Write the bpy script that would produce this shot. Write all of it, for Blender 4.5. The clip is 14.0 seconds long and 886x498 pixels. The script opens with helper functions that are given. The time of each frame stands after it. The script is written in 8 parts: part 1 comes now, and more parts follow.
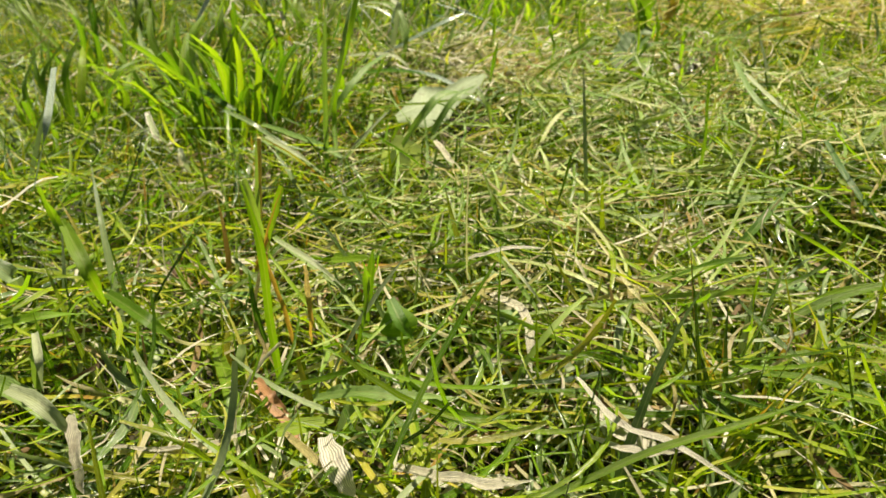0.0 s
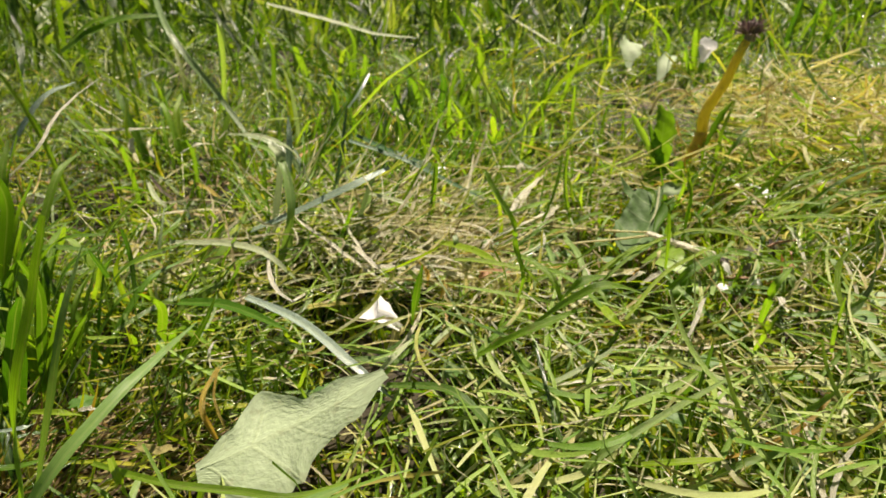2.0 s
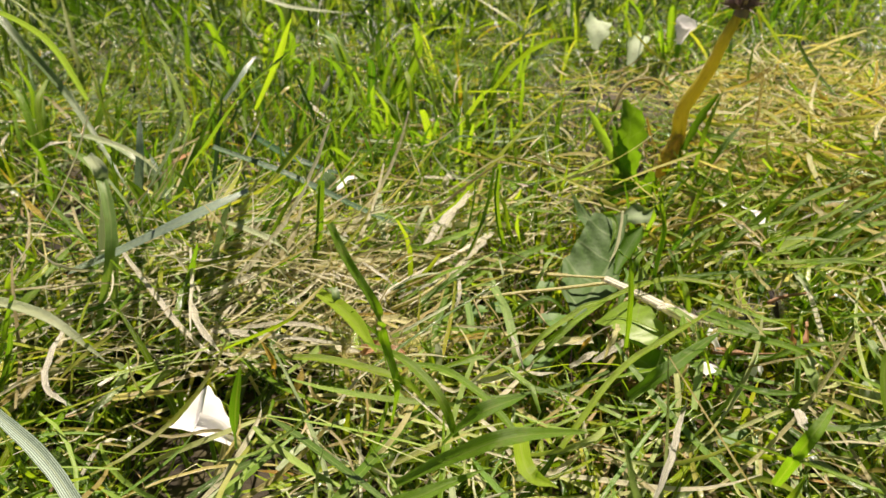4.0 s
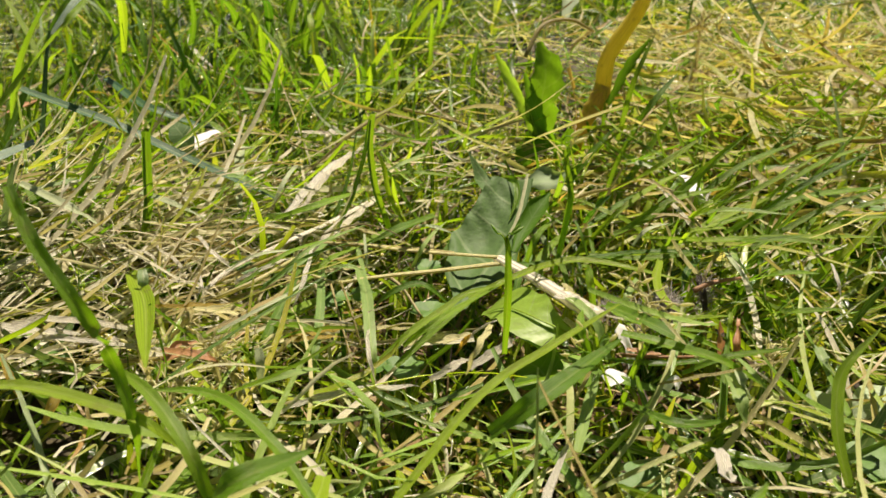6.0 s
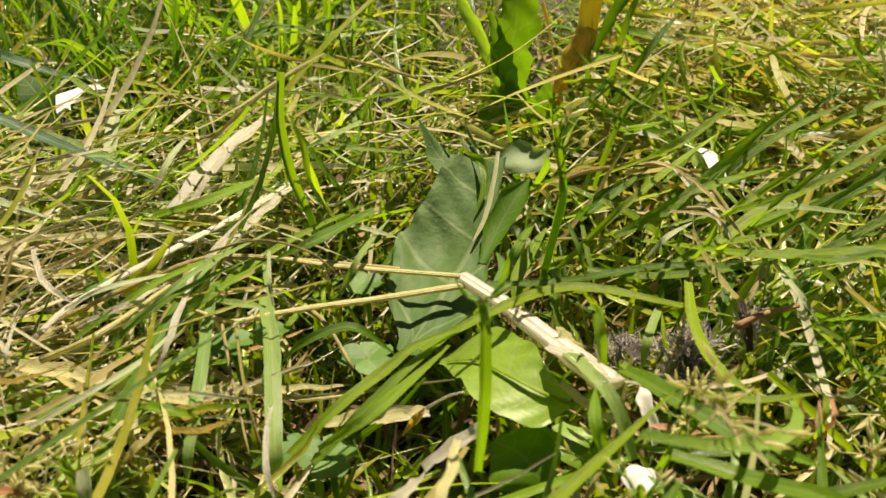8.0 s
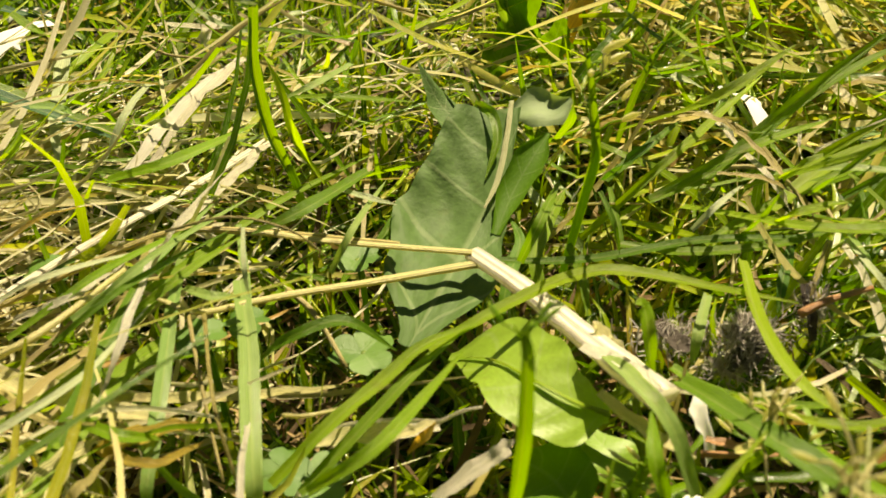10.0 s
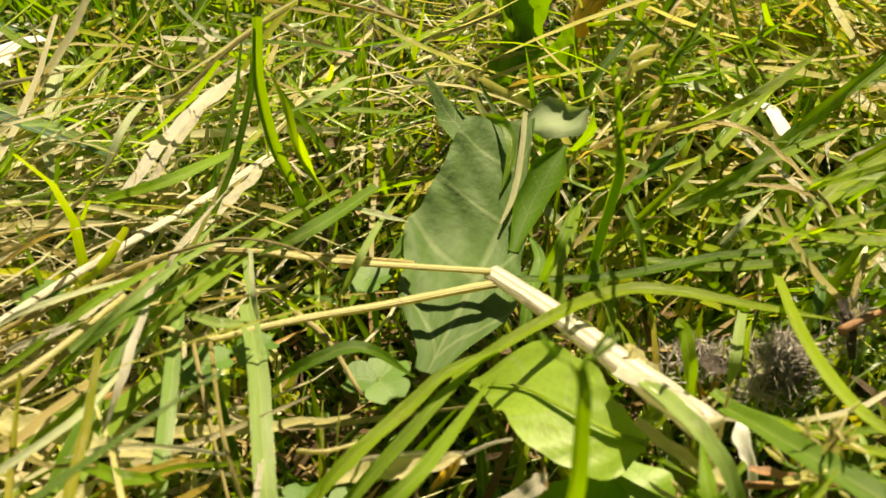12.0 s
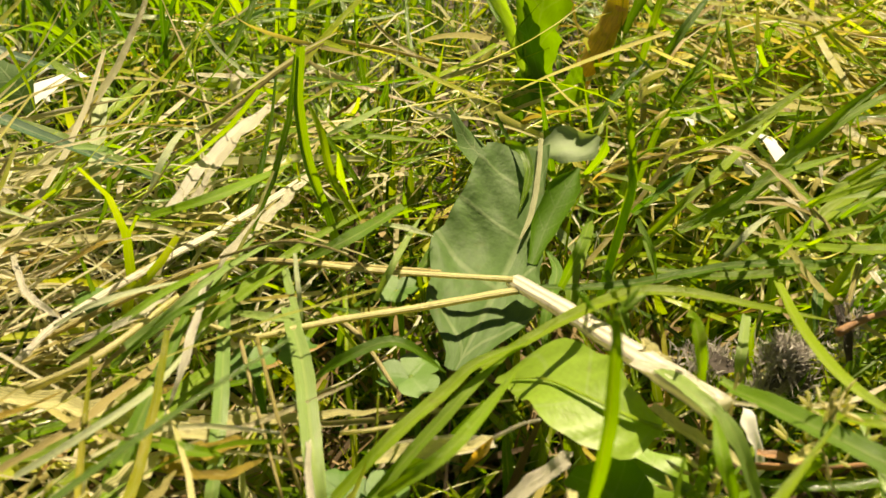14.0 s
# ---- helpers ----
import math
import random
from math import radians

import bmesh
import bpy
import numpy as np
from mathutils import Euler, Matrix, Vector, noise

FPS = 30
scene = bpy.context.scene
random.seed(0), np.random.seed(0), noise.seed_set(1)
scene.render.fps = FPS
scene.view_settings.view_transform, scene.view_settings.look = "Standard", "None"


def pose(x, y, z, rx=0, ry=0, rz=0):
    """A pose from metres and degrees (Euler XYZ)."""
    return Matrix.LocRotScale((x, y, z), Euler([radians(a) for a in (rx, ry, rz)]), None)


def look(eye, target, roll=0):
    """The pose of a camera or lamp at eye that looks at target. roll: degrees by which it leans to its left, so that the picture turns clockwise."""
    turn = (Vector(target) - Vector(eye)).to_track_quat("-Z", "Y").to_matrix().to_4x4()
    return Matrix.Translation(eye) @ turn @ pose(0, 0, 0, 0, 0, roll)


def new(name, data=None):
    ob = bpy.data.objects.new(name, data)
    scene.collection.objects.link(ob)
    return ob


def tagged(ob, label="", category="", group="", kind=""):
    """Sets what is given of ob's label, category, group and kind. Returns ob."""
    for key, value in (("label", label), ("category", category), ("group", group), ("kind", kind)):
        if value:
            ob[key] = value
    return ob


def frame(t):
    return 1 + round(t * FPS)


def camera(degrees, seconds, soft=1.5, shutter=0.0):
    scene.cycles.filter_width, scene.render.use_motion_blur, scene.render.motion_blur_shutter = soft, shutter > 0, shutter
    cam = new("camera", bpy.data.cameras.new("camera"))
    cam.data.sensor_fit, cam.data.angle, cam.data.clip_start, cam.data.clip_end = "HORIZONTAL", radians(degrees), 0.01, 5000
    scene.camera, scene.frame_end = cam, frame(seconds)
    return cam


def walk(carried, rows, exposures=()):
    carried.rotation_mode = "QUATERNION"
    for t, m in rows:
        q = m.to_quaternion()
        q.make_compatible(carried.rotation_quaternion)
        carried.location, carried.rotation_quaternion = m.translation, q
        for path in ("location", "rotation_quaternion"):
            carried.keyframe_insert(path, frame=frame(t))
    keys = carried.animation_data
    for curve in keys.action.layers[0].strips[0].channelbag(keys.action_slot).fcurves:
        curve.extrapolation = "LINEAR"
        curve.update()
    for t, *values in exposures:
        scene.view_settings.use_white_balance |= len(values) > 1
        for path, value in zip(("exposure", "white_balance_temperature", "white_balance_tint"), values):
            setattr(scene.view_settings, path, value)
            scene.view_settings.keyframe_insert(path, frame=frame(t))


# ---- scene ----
cam = camera(58.3, 14.0, soft=1.5)
cam.data.dof.use_dof = True
cam.data.dof.focus_distance = 0.12
cam.data.dof.aperture_fstop = 72.0
PATH = [
    (0, (0.01170, 0.00480, 0.08417), (-0.0597, 1.8285, -0.7339), -3.55),
    (0.5, (0.01102, 0.04915, 0.08667), (-0.0549, 1.8770, -0.7225), -3.49),
    (1, (0.01245, 0.08667, 0.10221), (-0.0575, 1.9261, -0.6799), -3.53),
    (1.5, (0.02321, 0.12999, 0.09889), (-0.0265, 1.9850, -0.6470), -3.60),
    (2, (0.03229, 0.16008, 0.09625), (0.0060, 2.0165, -0.6475), -3.15),
    (2.5, (0.03777, 0.18564, 0.08989), (0.0302, 2.0463, -0.6436), -3.05),
    (2.7, (0.04192, 0.19528, 0.08946), (0.0515, 2.0550, -0.6462), -2.81),
    (4.8, (0.05715, 0.23119, 0.08198), (0.1069, 2.0521, -0.7437), -2.23),
    (5, (0.05992, 0.23420, 0.08074), (0.1234, 2.0523, -0.7502), -2.06),
    (5.5, (0.06477, 0.24293, 0.07614), (0.1628, 2.0477, -0.7801), -1.34),
    (6, (0.06961, 0.25471, 0.07314), (0.2132, 2.0465, -0.8036), -0.64),
    (6.5, (0.07397, 0.26784, 0.07015), (0.2539, 2.0385, -0.8423), -0.36),
    (7, (0.07535, 0.27834, 0.06904), (0.2832, 2.0347, -0.8648), -0.02),
    (7.5, (0.07653, 0.28761, 0.06734), (0.3028, 2.0186, -0.9087), 0.31),
    (7.7, (0.07492, 0.29036, 0.06599), (0.3138, 2.0099, -0.9270), 0.32),
    (9.8, (0.07384, 0.31001, 0.06081), (0.3419, 1.9280, -1.0839), 0.85),
    (10, (0.07475, 0.30958, 0.05996), (0.3408, 1.9214, -1.0938), 0.62),
    (10.5, (0.07528, 0.30836, 0.05992), (0.3430, 1.9196, -1.0944), 0.05),
    (11, (0.07414, 0.30774, 0.05842), (0.3498, 1.9216, -1.0902), -0.04),
    (11.5, (0.07364, 0.30816, 0.05920), (0.3520, 1.9232, -1.0872), -0.06),
    (12, (0.07293, 0.31369, 0.05807), (0.3612, 1.9406, -1.0690), 0.18),
    (12.5, (0.07352, 0.31711, 0.05750), (0.3642, 1.9465, -1.0653), 0.19),
    (13, (0.07331, 0.31845, 0.05912), (0.3676, 1.9415, -1.0719), 0.39),
    (13.5, (0.06989, 0.31467, 0.06027), (0.3867, 1.9783, -1.0036), 0.84),
    (14, (0.06865, 0.30652, 0.05777), (0.3740, 2.0026, -0.9573), 0.55),
]
walk(cam, [(t, look(eye, target, roll)) for t, eye, target, roll in PATH], exposures=[(0.0, 1.02, 6750, 15), (0.5, 1.05, 7000, 10), (1.0, 1.03, 7150, 5), (1.6, 0.90, 6500, 18), (2.7, 0.93, 6500, 22), (4.8, 0.95, 6450, 25), (7.7, 0.99, 6800, 21), (10.0, 1.15, 7900, 14), (14.0, 1.18, 7900, 15)])

# ---- light: open sky and a high sun beyond the lawn, a little to the right ----
SUN_AZ, SUN_EL = radians(32.0), radians(60.0)   # from +y towards +x
world = bpy.data.worlds.new("sky")
scene.world = world
world.use_nodes = True
wn = world.node_tree.nodes
sky = wn.new("ShaderNodeTexSky")
sky.sky_type, sky.sun_disc = "NISHITA", False
sky.sun_elevation, sky.sun_rotation = SUN_EL, SUN_AZ
world.node_tree.links.new(sky.outputs[0], wn["Background"].inputs[0])
wn["Background"].inputs[1].default_value = 0.016
sun = new("sun", bpy.data.lights.new("sun", "SUN"))
sun.data.energy, sun.data.angle, sun.data.color = 5.0, radians(0.55), (1.0, 0.91, 0.70)
toward = Vector((math.sin(SUN_AZ) * math.cos(SUN_EL), math.cos(SUN_AZ) * math.cos(SUN_EL), math.sin(SUN_EL)))
sun.matrix_world = look(toward * 3, (0, 0, 0))


# ---- materials ----
def ramp_node(nt, fac, stops):
    r = nt.nodes.new("ShaderNodeValToRGB")
    el = r.color_ramp.elements
    while len(el) < len(stops):
        el.new(0.5)
    for e, (p, c) in zip(el, stops):
        e.position, e.color = p, (*c, 1)
    nt.links.new(fac, r.inputs[0])
    return r.outputs[0]


def plant(name, stops, rough=0.42, through_light=0.4, warm=(1.3, 1.35, 0.4), per="island", spots=0.0, streak=0.25, spec=0.5, veins=False, keel=False, ribs=0.15, relief=0.5, vein=0.10, groove=0.3):
    """Leaf tissue: colour by a random number of the piece, fine streaks and blotches, light let through."""
    m = bpy.data.materials.new(name)
    m.use_nodes = True
    nt = m.node_tree
    p = nt.nodes["Principled BSDF"]
    out = nt.nodes["Material Output"]
    if per == "island":
        rnd = nt.nodes.new("ShaderNodeNewGeometry").outputs["Random Per Island"]
    else:
        rnd = nt.nodes.new("ShaderNodeObjectInfo").outputs["Random"]
    tc = nt.nodes.new("ShaderNodeTexCoord")
    n1 = nt.nodes.new("ShaderNodeTexNoise")
    n1.inputs["Scale"].default_value, n1.inputs["Detail"].default_value = 95.0, 4.0
    nt.links.new(tc.outputs["Object"], n1.inputs["Vector"])
    mix = nt.nodes.new("ShaderNodeMath")
    mix.operation = "MULTIPLY_ADD"
    nt.links.new(n1.outputs["Fac"], mix.inputs[0])
    mix.inputs[1].default_value = 0.5
    sub = nt.nodes.new("ShaderNodeMath")
    sub.operation = "SUBTRACT"
    nt.links.new(rnd, sub.inputs[0])
    sub.inputs[1].default_value = 0.25
    nt.links.new(sub.outputs[0], mix.inputs[2])
    col = ramp_node(nt, mix.outputs[0], stops)
    # lengthwise fibre streaks along the blade, from the strip's own map
    uv = nt.nodes.new("ShaderNodeUVMap")
    mp = nt.nodes.new("ShaderNodeMapping")
    mp.inputs["Scale"].default_value = (3.0, 9.0, 1.0) if veins else (7.0, 0.7, 1.0)
    nt.links.new(uv.outputs[0], mp.inputs[0])
    n2 = nt.nodes.new("ShaderNodeTexNoise")
    n2.inputs["Scale"].default_value, n2.inputs["Detail"].default_value = 3.0, 3.0
    nt.links.new(mp.outputs[0], n2.inputs["Vector"])
    val = nt.nodes.new("ShaderNodeMapRange")
    val.inputs["To Min"].default_value, val.inputs["To Max"].default_value = 1 - streak, 1 + streak
    nt.links.new(n2.outputs["Fac"], val.inputs["Value"])
    mul = nt.nodes.new("ShaderNodeVectorMath")
    mul.operation = "SCALE"
    nt.links.new(col, mul.inputs[0])
    nt.links.new(val.outputs[0], mul.inputs["Scale"])
    colour = mul.outputs[0]
    height = n2.outputs["Fac"]
    if keel:
        # paler midrib, fine parallel ribs, dry pale streaks towards one end
        sk = nt.nodes.new("ShaderNodeSeparateXYZ")
        nt.links.new(uv.outputs[0], sk.inputs[0])
        ak = nt.nodes.new("ShaderNodeMath")
        ak.operation = "ABSOLUTE"
        nt.links.new(sk.outputs[0], ak.inputs[0])
        line = nt.nodes.new("ShaderNodeMapRange")
        line.inputs["From Min"].default_value, line.inputs["From Max"].default_value = 0.16, 0.04
        line.inputs["To Max"].default_value = 0.22
        nt.links.new(ak.outputs[0], line.inputs["Value"])
        rib = nt.nodes.new("ShaderNodeMath")
        rib.operation = "MULTIPLY"
        nt.links.new(sk.outputs[0], rib.inputs[0])
        rib.inputs[1].default_value = 26.0
        rs = nt.nodes.new("ShaderNodeMath")
        rs.operation = "SINE"
        nt.links.new(rib.outputs[0], rs.inputs[0])
        rm = nt.nodes.new("ShaderNodeMapRange")
        rm.inputs["From Min"].default_value = -1.0
        rm.inputs["To Min"].default_value, rm.inputs["To Max"].default_value = 1 - ribs, 1 + 0.7 * ribs
        nt.links.new(rs.outputs[0], rm.inputs["Value"])
        ribbed = nt.nodes.new("ShaderNodeVectorMath")
        ribbed.operation = "SCALE"
        nt.links.new(colour, ribbed.inputs[0])
        nt.links.new(rm.outputs[0], ribbed.inputs["Scale"])
        pale = nt.nodes.new("ShaderNodeMix")
        pale.data_type = "RGBA"
        nt.links.new(line.outputs[0], pale.inputs["Factor"])
        nt.links.new(ribbed.outputs[0], pale.inputs["A"])
        pale.inputs["B"].default_value = (0.5, 0.55, 0.22, 1)
        colour = pale.outputs["Result"]
        hk = nt.nodes.new("ShaderNodeMath")
        hk.operation = "MULTIPLY_ADD"
        nt.links.new(rs.outputs[0], hk.inputs[0])
        hk.inputs[1].default_value = 0.14
        nt.links.new(n2.outputs["Fac"], hk.inputs[2])
        height = hk.outputs[0]
    if veins:
        sx = nt.nodes.new("ShaderNodeSeparateXYZ")
        nt.links.new(uv.outputs[0], sx.inputs[0])
        ab = nt.nodes.new("ShaderNodeMath")
        ab.operation = "ABSOLUTE"
        nt.links.new(sx.outputs[0], ab.inputs[0])
        # side veins: waves of (along - half of across)
        ma = nt.nodes.new("ShaderNodeMath")
        ma.operation = "MULTIPLY_ADD"
        nt.links.new(ab.outputs[0], ma.inputs[0])
        ma.inputs[1].default_value = -0.16
        nt.links.new(sx.outputs[1], ma.inputs[2])
        wob = nt.nodes.new("ShaderNodeMath")
        wob.operation = "MULTIPLY_ADD"
        nt.links.new(n1.outputs["Fac"], wob.inputs[0])
        wob.inputs[1].default_value = 0.05
        nt.links.new(ma.outputs[0], wob.inputs[2])
        si = nt.nodes.new("ShaderNodeMath")
        si.operation = "MULTIPLY"
        nt.links.new(wob.outputs[0], si.inputs[0])
        si.inputs[1].default_value = 27.0
        sn = nt.nodes.new("ShaderNodeMath")
        sn.operation = "SINE"
        nt.links.new(si.outputs[0], sn.inputs[0])
        ridge = nt.nodes.new("ShaderNodeMapRange")
        ridge.inputs["From Min"].default_value, ridge.inputs["From Max"].default_value = 0.93, 1.0
        nt.links.new(sn.outputs[0], ridge.inputs["Value"])
        mid = nt.nodes.new("ShaderNodeMapRange")
        mid.inputs["From Min"].default_value, mid.inputs["From Max"].default_value = 0.075, 0.03
        nt.links.new(ab.outputs[0], mid.inputs["Value"])
        mx = nt.nodes.new("ShaderNodeMath")
        mx.operation = "MAXIMUM"
        nt.links.new(ridge.outputs[0], mx.inputs[0])
        nt.links.new(mid.outputs[0], mx.inputs[1])
        lighten = nt.nodes.new("ShaderNodeMix")
        lighten.data_type = "RGBA"
        sc = nt.nodes.new("ShaderNodeMath")
        sc.operation = "MULTIPLY"
        nt.links.new(mx.outputs[0], sc.inputs[0])
        sc.inputs[1].default_value = vein
        nt.links.new(sc.outputs[0], lighten.inputs["Factor"])
        nt.links.new(colour, lighten.inputs["A"])
        lighten.inputs["B"].default_value = (0.42, 0.5, 0.28, 1)
        colour = lighten.outputs["Result"]
        hs = nt.nodes.new("ShaderNodeMath")
        hs.operation = "MULTIPLY_ADD"
        nt.links.new(mx.outputs[0], hs.inputs[0])
        hs.inputs[1].default_value = -0.2
        nt.links.new(n2.outputs["Fac"], hs.inputs[2])
        height = hs.outputs[0]
    if spots:
        n3 = nt.nodes.new("ShaderNodeTexNoise")
        n3.inputs["Scale"].default_value, n3.inputs["Detail"].default_value = 420.0, 2.0
        nt.links.new(tc.outputs["Object"], n3.inputs["Vector"])
        thr = nt.nodes.new("ShaderNodeMapRange")
        thr.inputs["From Min"].default_value, thr.inputs["From Max"].default_value = 0.62, 0.72
        thr.inputs["To Max"].default_value = spots
        nt.links.new(n3.outputs["Fac"], thr.inputs["Value"])
        sp = nt.nodes.new("ShaderNodeMix")
        sp.data_type = "RGBA"
        nt.links.new(thr.outputs[0], sp.inputs["Factor"])
        nt.links.new(colour, sp.inputs["A"])
        sp.inputs["B"].default_value = (0.2, 0.13, 0.05, 1)
        colour = sp.outputs["Result"]
    bump = nt.nodes.new("ShaderNodeBump")
    bump.inputs["Strength"].default_value, bump.inputs["Distance"].default_value = (groove if veins else relief), 0.0003
    nt.links.new(height, bump.inputs["Height"])
    nt.links.new(bump.outputs[0], p.inputs["Normal"])
    nt.links.new(colour, p.inputs["Base Color"])
    p.inputs["Roughness"].default_value = rough
    p.inputs["Specular IOR Level"].default_value = spec
    if through_light:
        tr = nt.nodes.new("ShaderNodeBsdfTranslucent")
        tint = nt.nodes.new("ShaderNodeVectorMath")
        tint.operation = "MULTIPLY"
        nt.links.new(colour, tint.inputs[0])
        tint.inputs[1].default_value = warm
        nt.links.new(tint.outputs[0], tr.inputs["Color"])
        ms = nt.nodes.new("ShaderNodeMixShader")
        ms.inputs[0].default_value = through_light
        nt.links.new(p.outputs[0], ms.inputs[1])
        nt.links.new(tr.outputs[0], ms.inputs[2])
        nt.links.new(ms.outputs[0], out.inputs[0])
    return m


GREENS = [(0.0, (0.028, 0.08, 0.002)), (0.25, (0.078, 0.17, 0.003)), (0.55, (0.18, 0.28, 0.005)), (0.85, (0.31, 0.37, 0.010)), (0.96, (0.47, 0.42, 0.06)), (1.0, (0.38, 0.23, 0.04))]
STRAWS = [(0.0, (0.26, 0.20, 0.05)), (0.25, (0.46, 0.41, 0.12)), (0.5, (0.64, 0.60, 0.28)), (0.7, (0.34, 0.40, 0.04)), (0.9, (0.76, 0.72, 0.50)), (1.0, (0.40, 0.25, 0.07))]
M_SWARD = plant("lawn_grass", GREENS, streak=0.4, rough=0.22, spec=0.8, through_light=0.35, warm=(1.25, 1.35, 0.35), keel=True)
M_TALL = plant("tall_grass", [(0.0, (0.02, 0.05, 0.003)), (0.3, (0.045, 0.105, 0.005)), (0.6, (0.10, 0.18, 0.008)), (0.85, (0.2, 0.28, 0.015)), (1.0, (0.3, 0.34, 0.13))], streak=0.35, rough=0.36, spec=0.45, through_light=0.45, warm=(1.25, 1.35, 0.35))
M_PALE = plant("fresh_mowings", [(0.0, (0.12, 0.25, 0.02)), (0.5, (0.26, 0.39, 0.06)), (1.0, (0.46, 0.5, 0.2))], streak=0.35, rough=0.36, spec=0.55, through_light=0.25)
M_STRAW = plant("dry_clippings", STRAWS, through_light=0.38, warm=(1.1, 1.1, 0.85), streak=0.35, rough=0.3, spec=0.8, keel=True)
# brighter copy of the lawn grass: sunlight is put into its base colour
M_BRIGHT = plant("grass_with_painted_sun", [(0.0, (0.08, 0.19, 0.004)), (0.4, (0.2, 0.36, 0.008)), (0.8, (0.34, 0.46, 0.015)), (1.0, (0.5, 0.48, 0.1))], streak=0.35, rough=0.22, spec=0.8, through_light=0.45, warm=(1.25, 1.35, 0.35), keel=True)
M_FIBRE = plant("pale_fibres", [(0.0, (0.34, 0.28, 0.13)), (0.3, (0.55, 0.51, 0.29)), (0.65, (0.70, 0.67, 0.47)), (1.0, (0.82, 0.80, 0.65))], streak=0.3, rough=0.3, spec=0.7, through_light=0.42, warm=(1.05, 1.07, 0.9), keel=True)
# truly glossy, and part of the sky's sheen is painted as paler colour
M_SHEEN = plant("glossy_grass", [(0.0, (0.09, 0.17, 0.03)), (0.5, (0.18, 0.27, 0.08)), (1.0, (0.36, 0.44, 0.24))], streak=0.3, rough=0.18, spec=1.0, through_light=0.25, warm=(1.1, 1.2, 0.6), keel=True)
M_LITTER = plant("brown_litter", [(0.0, (0.06, 0.036, 0.012)), (0.5, (0.18, 0.115, 0.035)), (1.0, (0.44, 0.34, 0.15))], streak=0.4, rough=0.6, through_light=0.15, warm=(1.1, 1.0, 0.8))
MATS = {
    "G": plant("green_blade", [(0.2, (0.10, 0.22, 0.008)), (0.8, (0.185, 0.32, 0.013))], per="object", through_light=0.5, spots=0.25, keel=True),
    "D": plant("dark_green_blade", [(0.2, (0.05, 0.15, 0.005)), (0.8, (0.10, 0.24, 0.008))], per="object", keel=True),
    "Y": plant("yellow_green_blade", [(0.2, (0.18, 0.34, 0.010)), (0.8, (0.28, 0.42, 0.015))], per="object", through_light=0.5, spots=0.3, keel=True),
    "B": plant("grey_green_blade", [(0.2, (0.19, 0.29, 0.11)), (0.8, (0.26, 0.36, 0.15))], per="object", rough=0.3, through_light=0.3, warm=(1.1, 1.2, 0.7), spec=0.7, keel=True),
    # H: base whitened and streaked to paint the highlight the gloss misses
    "H": plant("painted_sheen_blade", [(0.2, (0.30, 0.40, 0.30)), (0.8, (0.37, 0.47, 0.37))], per="object", rough=0.25, through_light=0.2, warm=(1.0, 1.15, 0.8), spec=1.0, keel=True, relief=0.35, streak=0.6, ribs=0.6),
    "N": plant("blue_green_blade", [(0.2, (0.045, 0.12, 0.05)), (0.8, (0.07, 0.155, 0.068))], per="object", rough=0.4, through_light=0.2, warm=(1.0, 1.2, 0.7), spec=0.3, keel=True),
    "C": plant("chalky_green_blade", [(0.2, (0.34, 0.41, 0.22)), (0.8, (0.42, 0.48, 0.28))], per="object", rough=0.5, through_light=0.25, warm=(1.0, 1.1, 0.8), spec=0.4, spots=0.2, keel=True),
    "P": plant("pale_green_blade", [(0.2, (0.19, 0.33, 0.08)), (0.8, (0.27, 0.40, 0.11))], per="object", rough=0.38, spots=0.2, keel=True),
    "S": plant("straw", [(0.2, (0.60, 0.57, 0.25)), (0.8, (0.68, 0.65, 0.33))], per="object", through_light=0.42, warm=(1.1, 1.08, 0.8), spots=0.4, streak=0.5, keel=True, ribs=0.4),
    "W": plant("bleached_straw", [(0.2, (0.76, 0.73, 0.56)), (0.8, (0.83, 0.81, 0.68))], per="object", through_light=0.4, warm=(1.05, 1.05, 0.9), spots=0.35, streak=0.4, keel=True, ribs=0.4, relief=0.8),
    "T": plant("tan_dry_blade", [(0.2, (0.46, 0.41, 0.14)), (0.8, (0.56, 0.5, 0.21))], per="object", spec=0.4, through_light=0.4, warm=(1.12, 1.08, 0.7), spots=0.4, streak=0.4, keel=True, ribs=0.45, relief=0.8),
    "O": plant("orange_dry_blade", [(0.2, (0.5, 0.38, 0.06)), (0.8, (0.58, 0.46, 0.09))], per="object", through_light=0.5, warm=(1.2, 1.0, 0.6), spots=0.5, streak=0.3, keel=True, ribs=0.45, relief=0.8),
    "R": plant("rusty_dry_leaf", [(0.2, (0.36, 0.19, 0.08)), (0.8, (0.44, 0.25, 0.12))], per="object", through_light=0.2, warm=(1.1, 1.0, 0.8), streak=0.4),
    "K": plant("dead_grey_stem", [(0.2, (0.26, 0.22, 0.08)), (0.8, (0.36, 0.31, 0.13))], per="object", spec=0.3, through_light=0.1, streak=0.4),
}
M_LEAFGREY = plant("grey_leaf", [(0.2, (0.075, 0.145, 0.04)), (0.8, (0.10, 0.18, 0.052))], per="object", rough=0.6, spec=0.2, through_light=0.3, warm=(1.1, 1.25, 0.6), veins=True, streak=0.28, vein=0.22, groove=0.45, spots=0.1)
# lit copy of the grey leaf for one lobe: the sun is in the colour
M_LOBE = plant("pale_lobe", [(0.2, (0.22, 0.31, 0.15)), (0.8, (0.26, 0.35, 0.18))], per="object", rough=0.6, spec=0.3, through_light=0.3, streak=0.15, relief=0.2)
